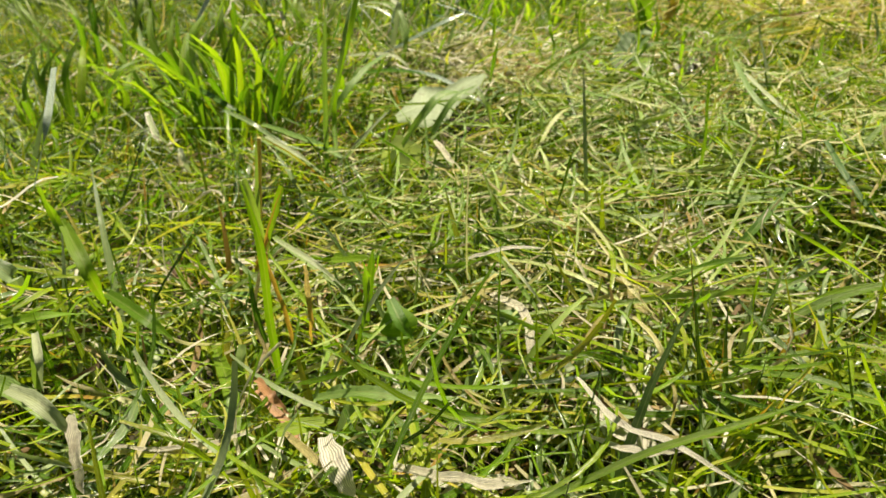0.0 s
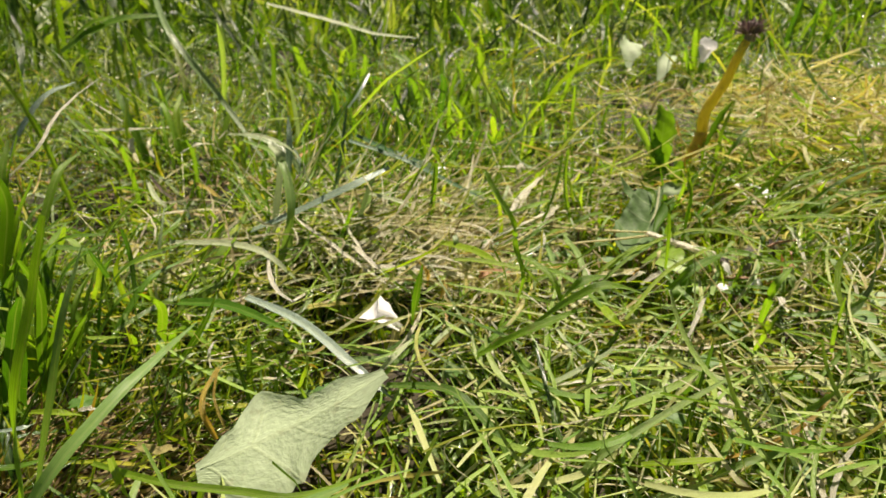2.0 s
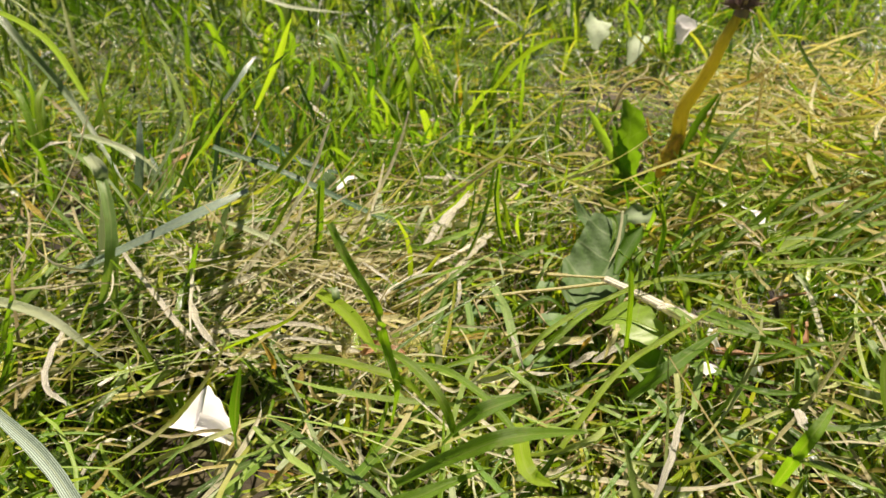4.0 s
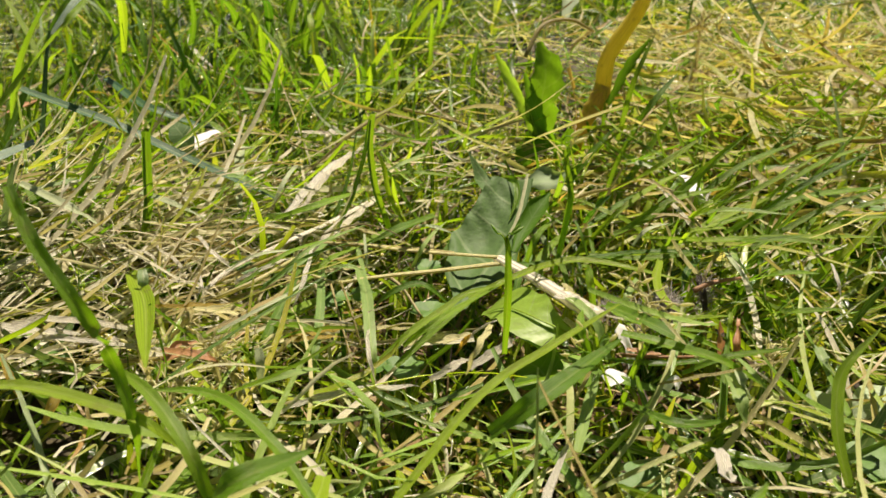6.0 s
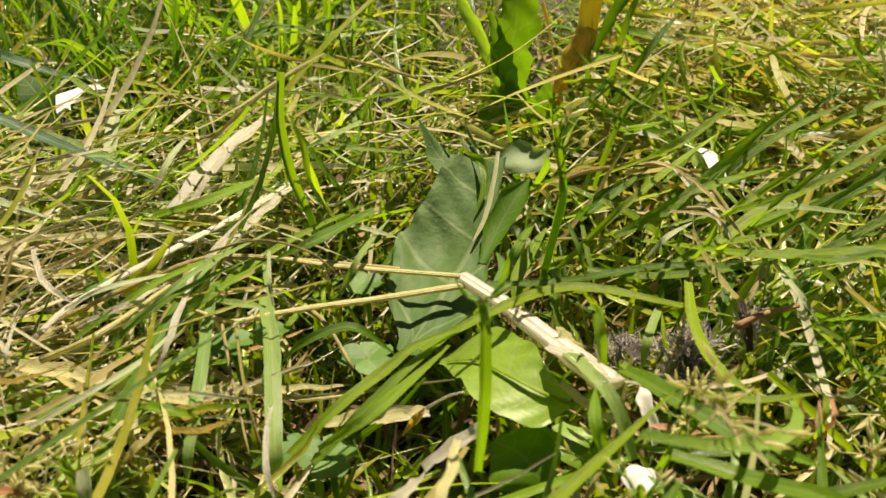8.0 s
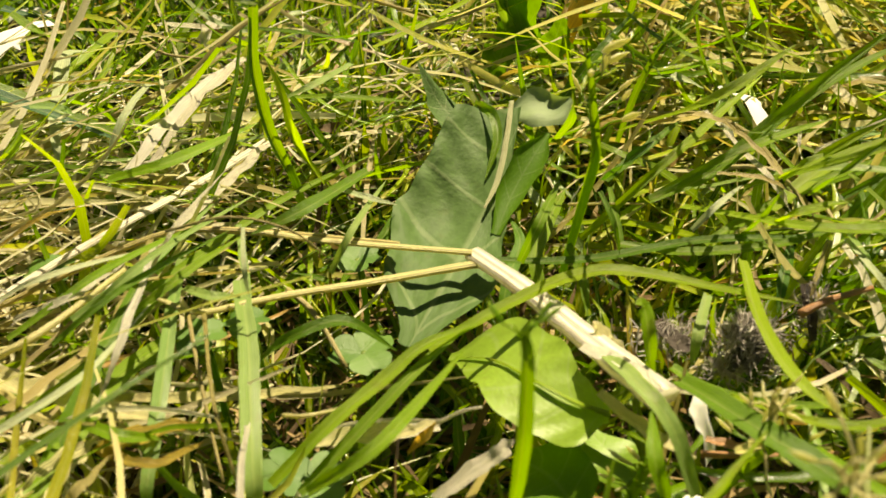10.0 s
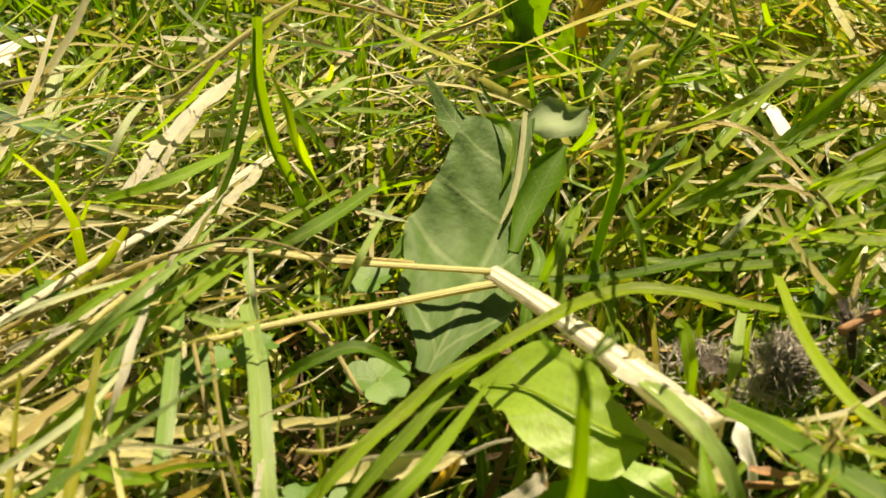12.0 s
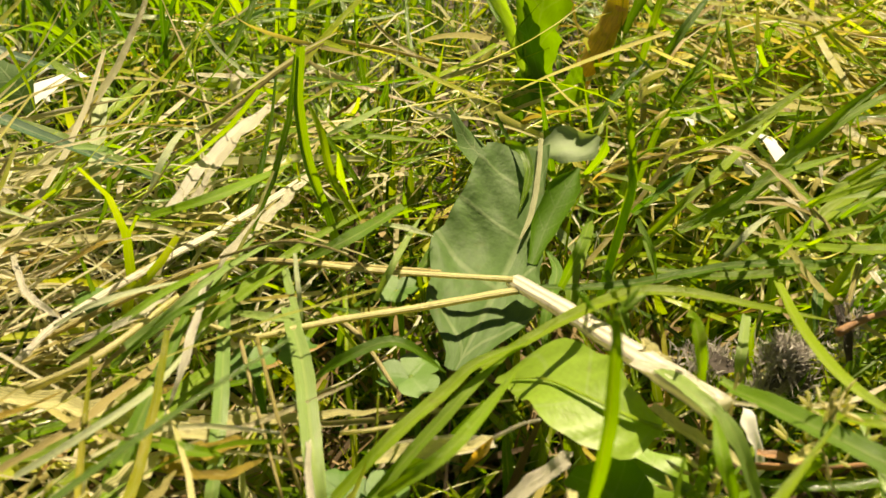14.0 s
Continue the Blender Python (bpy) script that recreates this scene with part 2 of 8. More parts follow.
M_RIDGE = plant("leaf_ridge", [(0.2, (0.30, 0.33, 0.17)), (0.8, (0.38, 0.40, 0.22))], per="object", rough=0.6, spec=0.25, through_light=0.15, streak=0.35, spots=0.3)
M_CLOVER = plant("clover_leaf", [(0.2, (0.07, 0.17, 0.022)), (0.8, (0.11, 0.23, 0.035))], per="object", rough=0.45, through_light=0.35, veins=True, streak=0.15)
M_LEAFYEL = plant("yellow_leaf", [(0.2, (0.22, 0.39, 0.035)), (0.8, (0.28, 0.45, 0.05))], per="object", rough=0.45, through_light=0.48, veins=True, streak=0.18, spots=0.12, vein=0.18, groove=0.14)
M_LEAFDARK = plant("dark_leaf", [(0.2, (0.09, 0.21, 0.01)), (0.8, (0.16, 0.31, 0.015))], per="object", rough=0.55, spec=0.3, through_light=0.45, veins=True, streak=0.15, groove=0.2)
M_LEAFPALE = plant("pale_leaf", [(0.2, (0.38, 0.48, 0.29)), (0.8, (0.43, 0.53, 0.33))], per="object", rough=0.6, spec=0.25, through_light=0.25, veins=True, streak=0.2, spots=0.2, vein=0.3, groove=0.8)
M_PETAL = plant("white_petal", [(0.2, (0.86, 0.86, 0.85)), (0.8, (0.9, 0.9, 0.89))], per="object", rough=0.55, through_light=0.4, warm=(1, 1, 1), streak=0.05, relief=0.08)
M_STALK = plant("ochre_stalk", [(0.2, (0.72, 0.63, 0.10)), (0.8, (0.78, 0.68, 0.13))], per="object", rough=0.35, through_light=0.55, warm=(1.1, 1.1, 0.6), streak=0.3, spots=0.4)
M_SHEATH = plant("stalk_sheath", [(0.2, (0.70, 0.59, 0.11)), (0.8, (0.76, 0.64, 0.14))], per="object", rough=0.5, through_light=0.5, warm=(1.15, 1.0, 0.7), streak=0.45, spots=0.25)
M_THATCH = plant("yellow_thatch", [(0.0, (0.28, 0.19, 0.03)), (0.3, (0.50, 0.44, 0.12)), (0.6, (0.66, 0.61, 0.28)), (0.75, (0.34, 0.40, 0.03)), (1.0, (0.76, 0.72, 0.44))], streak=0.35, rough=0.38, spec=0.6, through_light=0.45, warm=(1.1, 1.08, 0.6), keel=True)
M_FLUFF = plant("grey_fluff", [(0.0, (0.26, 0.23, 0.2)), (1.0, (0.68, 0.65, 0.6))], rough=0.8, through_light=0.35, warm=(1, 1, 1), streak=0.2)
M_SPIKE = plant("spikelet_husk", [(0.2, (0.62, 0.62, 0.34)), (0.8, (0.74, 0.71, 0.48))], per="object", through_light=0.55, warm=(1.15, 1.15, 0.8), streak=0.3)
M_FELT = plant("grey_felt", [(0.2, (0.045, 0.036, 0.028)), (0.8, (0.10, 0.085, 0.07))], per="object", rough=0.9, through_light=0.1, streak=0.5, spots=0.3)
M_HEAD = plant("purple_brown_bracts", [(0.0, (0.09, 0.05, 0.05)), (1.0, (0.34, 0.25, 0.22))], rough=0.6, through_light=0.1, warm=(1, 1, 1))

M_SOIL = bpy.data.materials.new("soil")
M_SOIL.use_nodes = True
_nt = M_SOIL.node_tree
_tc = _nt.nodes.new("ShaderNodeTexCoord")
_n = _nt.nodes.new("ShaderNodeTexNoise")
_n.inputs["Scale"].default_value, _n.inputs["Detail"].default_value = 190.0, 10.0
_nt.links.new(_tc.outputs["Object"], _n.inputs["Vector"])
_c = ramp_node(_nt, _n.outputs["Fac"], [(0.3, (0.014, 0.010, 0.006)), (0.46, (0.032, 0.024, 0.011)), (0.56, (0.05, 0.042, 0.014)), (0.68, (0.06, 0.05, 0.018)), (0.8, (0.15, 0.10, 0.045))])
# moss and turf take over from the bare soil further out in the lawn
_d = _nt.nodes.new("ShaderNodeVectorMath")
_d.operation = "DISTANCE"
_nt.links.new(_tc.outputs["Object"], _d.inputs[0])
_d.inputs[1].default_value = (0.1, 0.4, 0.0)
_w = _nt.nodes.new("ShaderNodeTexNoise")
_w.inputs["Scale"].default_value, _w.inputs["Detail"].default_value = 7.0, 6.0
_nt.links.new(_tc.outputs["Object"], _w.inputs["Vector"])
_e = _nt.nodes.new("ShaderNodeMath")
_e.operation = "MULTIPLY_ADD"
_nt.links.new(_w.outputs["Fac"], _e.inputs[0])
_e.inputs[1].default_value = 0.6
_nt.links.new(_d.outputs["Value"], _e.inputs[2])
_r = _nt.nodes.new("ShaderNodeMapRange")
_r.inputs["From Min"].default_value, _r.inputs["From Max"].default_value = 0.85, 1.25
_nt.links.new(_e.outputs[0], _r.inputs["Value"])
_t = ramp_node(_nt, _n.outputs["Fac"], [(0.3, (0.012, 0.025, 0.004)), (0.5, (0.04, 0.075, 0.01)), (0.62, (0.08, 0.13, 0.015)), (0.8, (0.2, 0.2, 0.06))])
_x = _nt.nodes.new("ShaderNodeMix")
_x.data_type = "RGBA"
_nt.links.new(_r.outputs[0], _x.inputs["Factor"])
_nt.links.new(_c, _x.inputs["A"])
_nt.links.new(_t, _x.inputs["B"])
_nt.links.new(_x.outputs["Result"], _nt.nodes["Principled BSDF"].inputs["Base Color"])
_b = _nt.nodes.new("ShaderNodeBump")
_b.inputs["Strength"].default_value, _b.inputs["Distance"].default_value = 1.0, 0.002
_nt.links.new(_n.outputs["Fac"], _b.inputs["Height"])
_nt.links.new(_b.outputs[0], _nt.nodes["Principled BSDF"].inputs["Normal"])
_nt.nodes["Principled BSDF"].inputs["Roughness"].default_value = 0.9


# ---- ground ----
def lumps(x, y):
    """Soft unevenness of the soil, in metres."""
    return 0.004 * np.sin(x * 23 + 1.3) * np.sin(y * 19 + 0.4) + 0.0025 * np.sin(x * 61 + y * 37) + 0.002 * np.sin(y * 83 - x * 29)


SOIL = -0.010


def grid_mesh(name, X, Y, Z, material):
    ny, nx = X.shape
    co = np.stack([X, Y, Z], -1).reshape(-1, 3)
    i = np.arange(ny * nx).reshape(ny, nx)
    quads = np.stack([i[:-1, :-1], i[:-1, 1:], i[1:, 1:], i[1:, :-1]], -1).reshape(-1, 4)
    me = bpy.data.meshes.new(name)
    me.from_pydata(co.tolist(), [], quads.tolist())
    me.materials.append(material)
    me.polygons.foreach_set("use_smooth", np.ones(len(me.polygons), bool))
    return new(name, me)


_s = np.linspace(-1, 1, 241)
_s = np.sign(_s) * (np.abs(_s) * 0.6 + 60.0 * np.abs(_s) ** 9)
_X, _Y = np.meshgrid(_s + 0.1, _s + 0.35)
_near = np.exp(-((_X - 0.1) ** 2 + (_Y - 0.35) ** 2) / 4.0)
ground = grid_mesh("ground", _X, _Y, SOIL + lumps(_X, _Y) * _near, M_SOIL)
tagged(ground, "dark crumbly soil under the lawn", "ground", kind="structure")


# ---- many strips at once ----
def strips(name, root, azim, length, width, lean, bend, twist, material, rows=6, fold=0.22, tip=1.0, wav=None):
    """Blades as folded, tapering strips: each leans by `lean` from upright, bends by `bend` over its length (radians)."""
    n = len(root)
    s = np.linspace(0, 1, rows)
    ang = lean[:, None] + bend[:, None] * s
    az = azim[:, None] + twist[:, None] * s
    step = length[:, None] / (rows - 1)
    d = np.stack([np.sin(ang) * np.cos(az), np.sin(ang) * np.sin(az), np.cos(ang)], -1)
    mid = root[:, None, :] + np.concatenate([np.zeros((n, 1, 3)), np.cumsum((d[:, :-1] + d[:, 1:]) * 0.5 * step[..., None], 1)], 1)
    if wav is not None:
        mid[..., 2] += wav[:, None] * np.sin(s * 7.0 + azim[:, None])
    side = np.stack([-np.sin(az), np.cos(az), np.zeros_like(az)], -1)
    roll = (twist * 1.3)[:, None] * s + azim[:, None] * 3.0 % 1.2 - 0.6
    up = np.cross(d, side)
    side2 = side * np.cos(roll)[..., None] + up * np.sin(roll)[..., None]
    up2 = np.cross(d, side2)
    prof = np.minimum(1.0, 0.55 + 1.8 * s) * (1 - tip * np.clip((s - 0.5) / 0.5, 0, 1) ** 1.8)
    w = width[:, None] * 0.5 * np.maximum(prof, 0.03)
    left = mid + side2 * w[..., None] + up2 * (w * fold)[..., None]
    right = mid - side2 * w[..., None] + up2 * (w * fold)[..., None]
    co = np.stack([left, mid, right], 2).reshape(-1, 3)
    base = (np.arange(n) * rows * 3)[:, None, None] + (np.arange(rows - 1) * 3)[None, :, None]
    q = np.array([[0, 1, 4, 3], [1, 2, 5, 4]])
    quads = (base[..., None] + q[None, None]).reshape(-1, 4)
    uv_v = np.stack([np.zeros((n, rows)) - 1, np.zeros((n, rows)), np.ones((n, rows))], 2) * 1.0
    uvv = np.broadcast_to(s[None, :, None], (n, rows, 3)) * (length[:, None, None] / 0.03) + (np.arange(n) * 0.37)[:, None, None]
    uvs = np.stack([uv_v, uvv], -1).reshape(-1, 2)
    me = bpy.data.meshes.new(name)
    me.vertices.add(len(co))
    me.vertices.foreach_set("co", co.astype(np.float32).ravel())
    me.loops.add(quads.size)
    me.loops.foreach_set("vertex_index", quads.astype(np.int32).ravel())
    me.polygons.add(len(quads))
    me.polygons.foreach_set("loop_start", np.arange(0, quads.size, 4, dtype=np.int32))
    me.polygons.foreach_set("use_smooth", np.ones(len(quads), bool))
    lay = me.uv_layers.new(name="UVMap")
    lay.data.foreach_set("uv", uvs[quads.ravel()].astype(np.float32).ravel())
    me.update(calc_edges=True)
    me.validate()
    me.materials.append(material)
    return new(name, me)


rng = np.random.default_rng(5)


def patch(n, x0, x1, y0, y1):
    return np.stack([rng.uniform(x0, x1, n), rng.uniform(y0, y1, n)], -1)


def field(x, y, k, ph):
    """Slow unevenness between 0 and 1, for how grass kinds mingle."""
    return 0.5 + 0.25 * (np.sin(x * k + ph) + np.sin(y * k * 1.3 + ph * 2.1)) * np.sin((x + y) * k * 0.7 + ph * 0.7) + 0.25 * np.sin(x * k * 2.3 - y * k * 1.9 + ph)


def lane(x, y):
    """1 along the low-mown lane through the middle of the lawn, 0 away from it."""
    c = 0.0 + np.clip(y, 0, 0.36) * 0.22
    return np.exp(-((x - c) / 0.07) ** 4) * (y < 0.36)


def bare(x, y):
    """Where little grows: under fallen leaves and loose things, and in gaps cleared to stand for shadow: 1 there."""
    out = np.zeros_like(x)
    for cx, cy, rx, ry in BARE:
        out = np.maximum(out, np.exp(-(((x - cx) / rx) ** 2 + ((y - cy) / ry) ** 2) ** 2))
    return out


# far right and by the tussock, cleared dark soil stands for shadow
BARE = [(0.095, 0.390, 0.012, 0.028), (0.098, 0.356, 0.011, 0.011), (0.080, 0.374, 0.012, 0.006), (-0.004, 0.295, 0.017, 0.012), (0.014, 0.335, 0.013, 0.013),
        (0.113, 0.358, 0.009, 0.008), (0.165, 0.60, 0.022, 0.03), (0.152, 0.645, 0.028, 0.04), (0.285, 0.725, 0.06, 0.045), (-0.070, 0.322, 0.026, 0.018), (-0.045, 0.300, 0.014, 0.012), (-0.080, 0.298, 0.035, 0.016), (-0.038, 0.283, 0.022, 0.014)]
# hardly any loose mowings lie over these
CLEAR = [(0.086, 0.376, 0.026, 0.020), (0.026, 0.446, 0.012, 0.010), (0.0, 0.272, 0.018, 0.014)]


def over_clear(x, y, length, a):
    """How much of a loose piece lies over the ground that stays clear."""
    out = np.zeros_like(x)
    for f in (0.3, 0.65, 1.0):
        qx, qy = x + f * length * np.cos(a), y + f * length * np.sin(a)
        for cx, cy, rx, ry in CLEAR:
            out = np.maximum(out, np.exp(-(((qx - cx) / rx) ** 2 + ((qy - cy) / ry) ** 2) ** 2))
    return out


# dry patches, where little green grows
DRY = [(-0.07, 0.48, 0.10, 0.06, 0.3), (0.24, 0.51, 0.10, 0.06, 0.45), (0.03, 0.39, 0.045, 0.025, 0.55), (0.155, 0.375, 0.03, 0.025, 0.5)]
# lower grass before the things that lie open: centre, half sizes
LOW = [(0.076, 0.350, 0.055, 0.036), (0.012, 0.315, 0.020, 0.018), (-0.005, 0.265, 0.026, 0.025), (0.15, 0.57, 0.05, 0.09), (0.155, 0.60, 0.05, 0.06), (0.013, 0.322, 0.020, 0.016), (0.042, 0.405, 0.034, 0.034)]


def height_share(x, y):
    """How high grass stands: uneven over the lawn, low before the open things."""
    out = 0.55 + 0.75 * np.clip(field(x, y, 120.0, 2.3), 0, 1)
    for cx, cy, rx, ry in LOW:
        out = out * (1 - 0.55 * np.exp(-(((x - cx) / rx) ** 2 + ((y - cy) / ry) ** 2) ** 2))
    return out


def crowns(x, y, cell):
    """The middle of the little tuft that each blade belongs to, one in each cell of the lawn, unevenly set."""
    i, j = np.floor(x / cell), np.floor(y / cell)
    h1, h2 = np.sin(i * 127.1 + j * 311.7) * 43758.5453, np.sin(i * 269.5 + j * 183.3) * 43758.5453
    return (i + h1 - np.floor(h1)) * cell, (j + h2 - np.floor(h2)) * cell


def sward(name, pts, lmin, lmax, wmin, wmax, lean_m, bend_m, material, label, rows=6, z0=-0.002, az=None, spread=6.283, thin=0.0, cap=True, clump=0.0):
    x, y = pts[:, 0], pts[:, 1]
    out = None
    if clump:
        cx, cy = crowns(x, y, clump)
        hold = np.where(rng.uniform(0, 1, len(x)) < 0.75, 0.38, 1.0)
        x, y = cx + (x - cx) * hold, cy + (y - cy) * hold
        out = np.arctan2(y - cy, x - cx)
        pts = np.stack([x, y], -1)
    keep = rng.uniform(0, 1, len(x)) > bare(x, y) * 0.96
    if thin:
        keep &= rng.uniform(0, 1, len(x)) < 1 - thin * np.clip(0.5 * field(x, y, 31.0, 0.9) + 0.7 * field(x, y, 95.0, 0.4) - 0.1, 0, 1)
    for cx, cy, rx, ry, share in DRY:
        keep &= rng.uniform(0, 1, len(x)) > share * np.exp(-((x - cx) / rx) ** 2 - ((y - cy) / ry) ** 2)
    pts, x, y = pts[keep], x[keep], y[keep]
    out = None if out is None else out[keep]
    n = len(x)
    root = np.stack([x, y, SOIL + lumps(x, y) + z0 + rng.uniform(0, 0.003, n)], -1)
    length = rng.uniform(0, 1, n) ** 1.6 * (lmax - lmin) + lmin
    length *= height_share(x, y)
    if cap:
        length *= 1 - 0.2 * lane(x, y)
    width = rng.uniform(wmin, wmax, n) * (0.6 + 0.4 * length / lmax)
    a = rng.uniform(0, 6.283, n) if az is None else az + rng.normal(0, spread, n)
    if out is not None:
        a = out + rng.normal(0, 0.9, n)
    lean = np.abs(rng.normal(lean_m, 0.4, n))
    bend = rng.normal(bend_m, 0.6, n)
    tw = rng.normal(0, 0.5, n)
    ob = strips(name, root, a, length, width, lean, bend, tw, material, rows=rows)
    return tagged(ob, label, "grass", kind="stuff")


def wedge(n, y0=0.02, y1=0.8):
    """Places in the fan of lawn that widens away from the start of the way."""
    y = y0 + (y1 - y0) * rng.uniform(0, 1, n) ** 0.8
    lo, hi = -0.6 * y - 0.05, np.maximum(0.6 * y + 0.05, 0.12 + 0.85 * (y - 0.3))
    return np.stack([lo + (hi - lo) * rng.uniform(0, 1, n), y], -1)


# short fine sward over the whole near lawn, thickest in the fan
sward("lawn_grass", patch(17000, -0.45, 0.65, 0.0, 0.86), 0.013, 0.034, 0.0006, 0.0013, 0.65, 0.7, M_SWARD, "dense short green lawn grass growing from the soil", rows=6, thin=0.75, clump=0.026)
sward("lawn_grass", wedge(30000), 0.014, 0.036, 0.0005, 0.0012, 0.7, 0.7, M_SWARD, "thick fine green grass in the mown lawn", rows=6, thin=0.8, clump=0.022)
sward("lawn_grass", patch(13000, -0.12, 0.22, 0.04, 0.40), 0.014, 0.036, 0.0005, 0.0012, 0.75, 0.7, M_SWARD, "soft green grass leaning every way in the lane", rows=6, cap=False, thin=0.7, clump=0.020)
sward("lawn_grass", wedge(5500), 0.022, 0.046, 0.0011, 0.0021, 0.8, 0.8, M_SWARD, "broader green grass blades among the short lawn", rows=7, thin=0.6, clump=0.030)
sward("glossy_grass", wedge(4200, 0.02, 0.7), 0.020, 0.046, 0.0008, 0.0018, 0.8, 0.9, M_SHEEN, "grey-green glossy grass blades bent over the lawn", rows=7, thin=0.9, cap=False)
sward("upright_grass", wedge(5500, 0.02, 0.6), 0.018, 0.040, 0.0006, 0.0013, 0.35, 0.6, M_SWARD, "fine upright green grass blades in the lawn", thin=0.9, cap=False, clump=0.022)
# taller grass behind and beyond
sward("tall_grass", patch(3600, -0.5, 0.75, 0.52, 0.8), 0.035, 0.085, 0.0010, 0.0024, 0.55, 1.2, M_TALL, "taller unmown green grass arching at the far side", thin=0.9, rows=8, clump=0.045)
sward("tall_grass", patch(1500, -0.1, 0.4, 0.52, 0.8), 0.03, 0.07, 0.0009, 0.0020, 0.45, 1.1, M_BRIGHT, "taller grass blades coloured as if sunlit at the far side", thin=0.95, rows=8, clump=0.045)
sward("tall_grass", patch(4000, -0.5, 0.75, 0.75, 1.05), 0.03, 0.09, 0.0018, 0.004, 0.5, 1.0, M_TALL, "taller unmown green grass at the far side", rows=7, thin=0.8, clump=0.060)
sward("tall_grass", patch(600, 0.0, 0.6, 0.75, 1.05), 0.03, 0.08, 0.0014, 0.003, 0.5, 1.0, M_BRIGHT, "taller grass blades coloured as if sunlit at the far side", rows=7, thin=0.9)
sward("glossy_grass", patch(700, -0.4, 0.5, 0.50, 0.9), 0.04, 0.09, 0.0010, 0.0024, 0.7, 1.2, M_SHEEN, "long glossy grey-green blades arching in the far grass", rows=9, thin=0.7)
sward("dry_grass", patch(450, -0.4, 0.5, 0.48, 0.9), 0.025, 0.07, 0.0006, 0.0016, 0.9, 0.9, M_FIBRE, "pale dry blades among the far grass", rows=8, thin=0.8)
sward("far_grass", patch(9000, -1.6, 1.9, 0.95, 2.8), 0.04, 0.09, 0.003, 0.006, 0.35, 0.6, M_TALL, "rough green grass in the distance", rows=4)


def ring(n, r0, r1):
    """Places all round the near lawn, thinning outwards."""
    a, rad = rng.uniform(0, 6.283, n), r0 + (r1 - r0) * rng.uniform(0, 1, n) ** 1.3
    p = np.stack([0.1 + rad * np.cos(a), 0.35 + rad * np.sin(a)], -1)
    inside = (p[:, 0] > -0.45) & (p[:, 0] < 0.65) & (p[:, 1] > 0.0) & (p[:, 1] < 0.95)
    return p[~inside]


sward("lawn_grass", patch(9000, -0.5, 0.7, -0.5, 0.02), 0.012, 0.034, 0.0008, 0.002, 0.55, 0.6, M_SWARD, "short green lawn grass behind the start of the way", rows=4)
sward("far_grass", ring(22000, 0.35, 1.6), 0.025, 0.06, 0.004, 0.009, 0.5, 0.6, M_TALL, "green lawn grass all round the place", rows=4)
sward("far_grass", ring(22000, 1.2, 5.0), 0.05, 0.11, 0.015, 0.032, 0.6, 0.6, M_TALL, "rough green grass all round in the distance", rows=3)


def clippings(name, pts, lmin, lmax, wmin, wmax, zlo, zhi, material, label, az=None, spread=0.5, patchy=False):
    x, y = pts[:, 0], pts[:, 1]
    keep = rng.uniform(0, 1, len(x)) > bare(x, y) * 0.97
    x, y = x[keep], y[keep]
    length = rng.uniform(lmin, lmax, len(x))
    a = rng.uniform(0, 6.283, len(x)) if az is None else az + rng.normal(0, spread, len(x))
    keep = np.maximum(bare(x + length * np.cos(a) * 0.5, y + length * np.sin(a) * 0.5), bare(x + length * np.cos(a), y + length * np.sin(a))) < 0.75
    keep &= rng.uniform(0, 1, len(x)) > 0.85 * over_clear(x, y, length, a)
    # heaped here, open to the dark ground there
    keep &= rng.uniform(0, 1, len(x)) < np.clip(2.2 * field(x, y, 150.0, 3.1) - 0.3, 0.3, 1) + (y > 0.36)
    # mowings lie thinner among the standing grass further off
    keep &= rng.uniform(0, 1, len(x)) > 0.6 * np.clip((y - 0.405) / 0.04, 0, 1) * (x < 0.13)
    x, y, length, a = x[keep], y[keep], length[keep], a[keep]
    if patchy:
        keep = rng.uniform(0, 1, len(x)) < 1.5 * np.clip(field(x, y, 75.0, 1.7) - 0.2, 0.06, 1)
        x, y, length, a = x[keep], y[keep], length[keep], a[keep]
    n = len(x)
    root = np.stack([x, y, SOIL + lumps(x, y) + rng.uniform(zlo, zhi, n) * (1 - 0.5 * np.exp(-(((x - 0.06) / 0.05) ** 2 + ((y - 0.375) / 0.035) ** 2) ** 2))], -1)
    width = rng.uniform(wmin, wmax, n)
    ob = strips(name, root, a, length, width, 1.57 - rng.normal(0.06, 0.2, n), rng.normal(0.2, 0.6, n), rng.normal(0, 0.9, n), material, rows=7, fold=0.25, tip=0.45)
    return tagged(ob, label, "grass clippings", kind="stuff")


clippings("dry_grass", wedge(3000), 0.010, 0.038, 0.0003, 0.0010, 0.006, 0.019, M_STRAW, "straw-coloured dry mowings strewn through the lawn", patchy=True)
clippings("brown_litter", wedge(3000), 0.004, 0.016, 0.0004, 0.0014, 0.003, 0.013, M_LITTER, "brown dead leaf bits lying between the blades", patchy=True)
clippings("dry_grass", rng.normal((-0.07, 0.48), (0.08, 0.05), (220, 2)), 0.014, 0.042, 0.0004, 0.0012, 0.008, 0.022, M_STRAW, "straw-coloured mowings on a dry patch")
clippings("brown_litter", rng.normal((-0.05, 0.47), (0.09, 0.05), (600, 2)), 0.005, 0.018, 0.0005, 0.0016, 0.006, 0.015, M_LITTER, "brown dead leaf bits on a dry patch")
clippings("glossy_cut_grass", wedge(2200), 0.012, 0.034, 0.0006, 0.0016, 0.010, 0.021, M_SHEEN, "shiny grey-green mowings lying on the lawn")
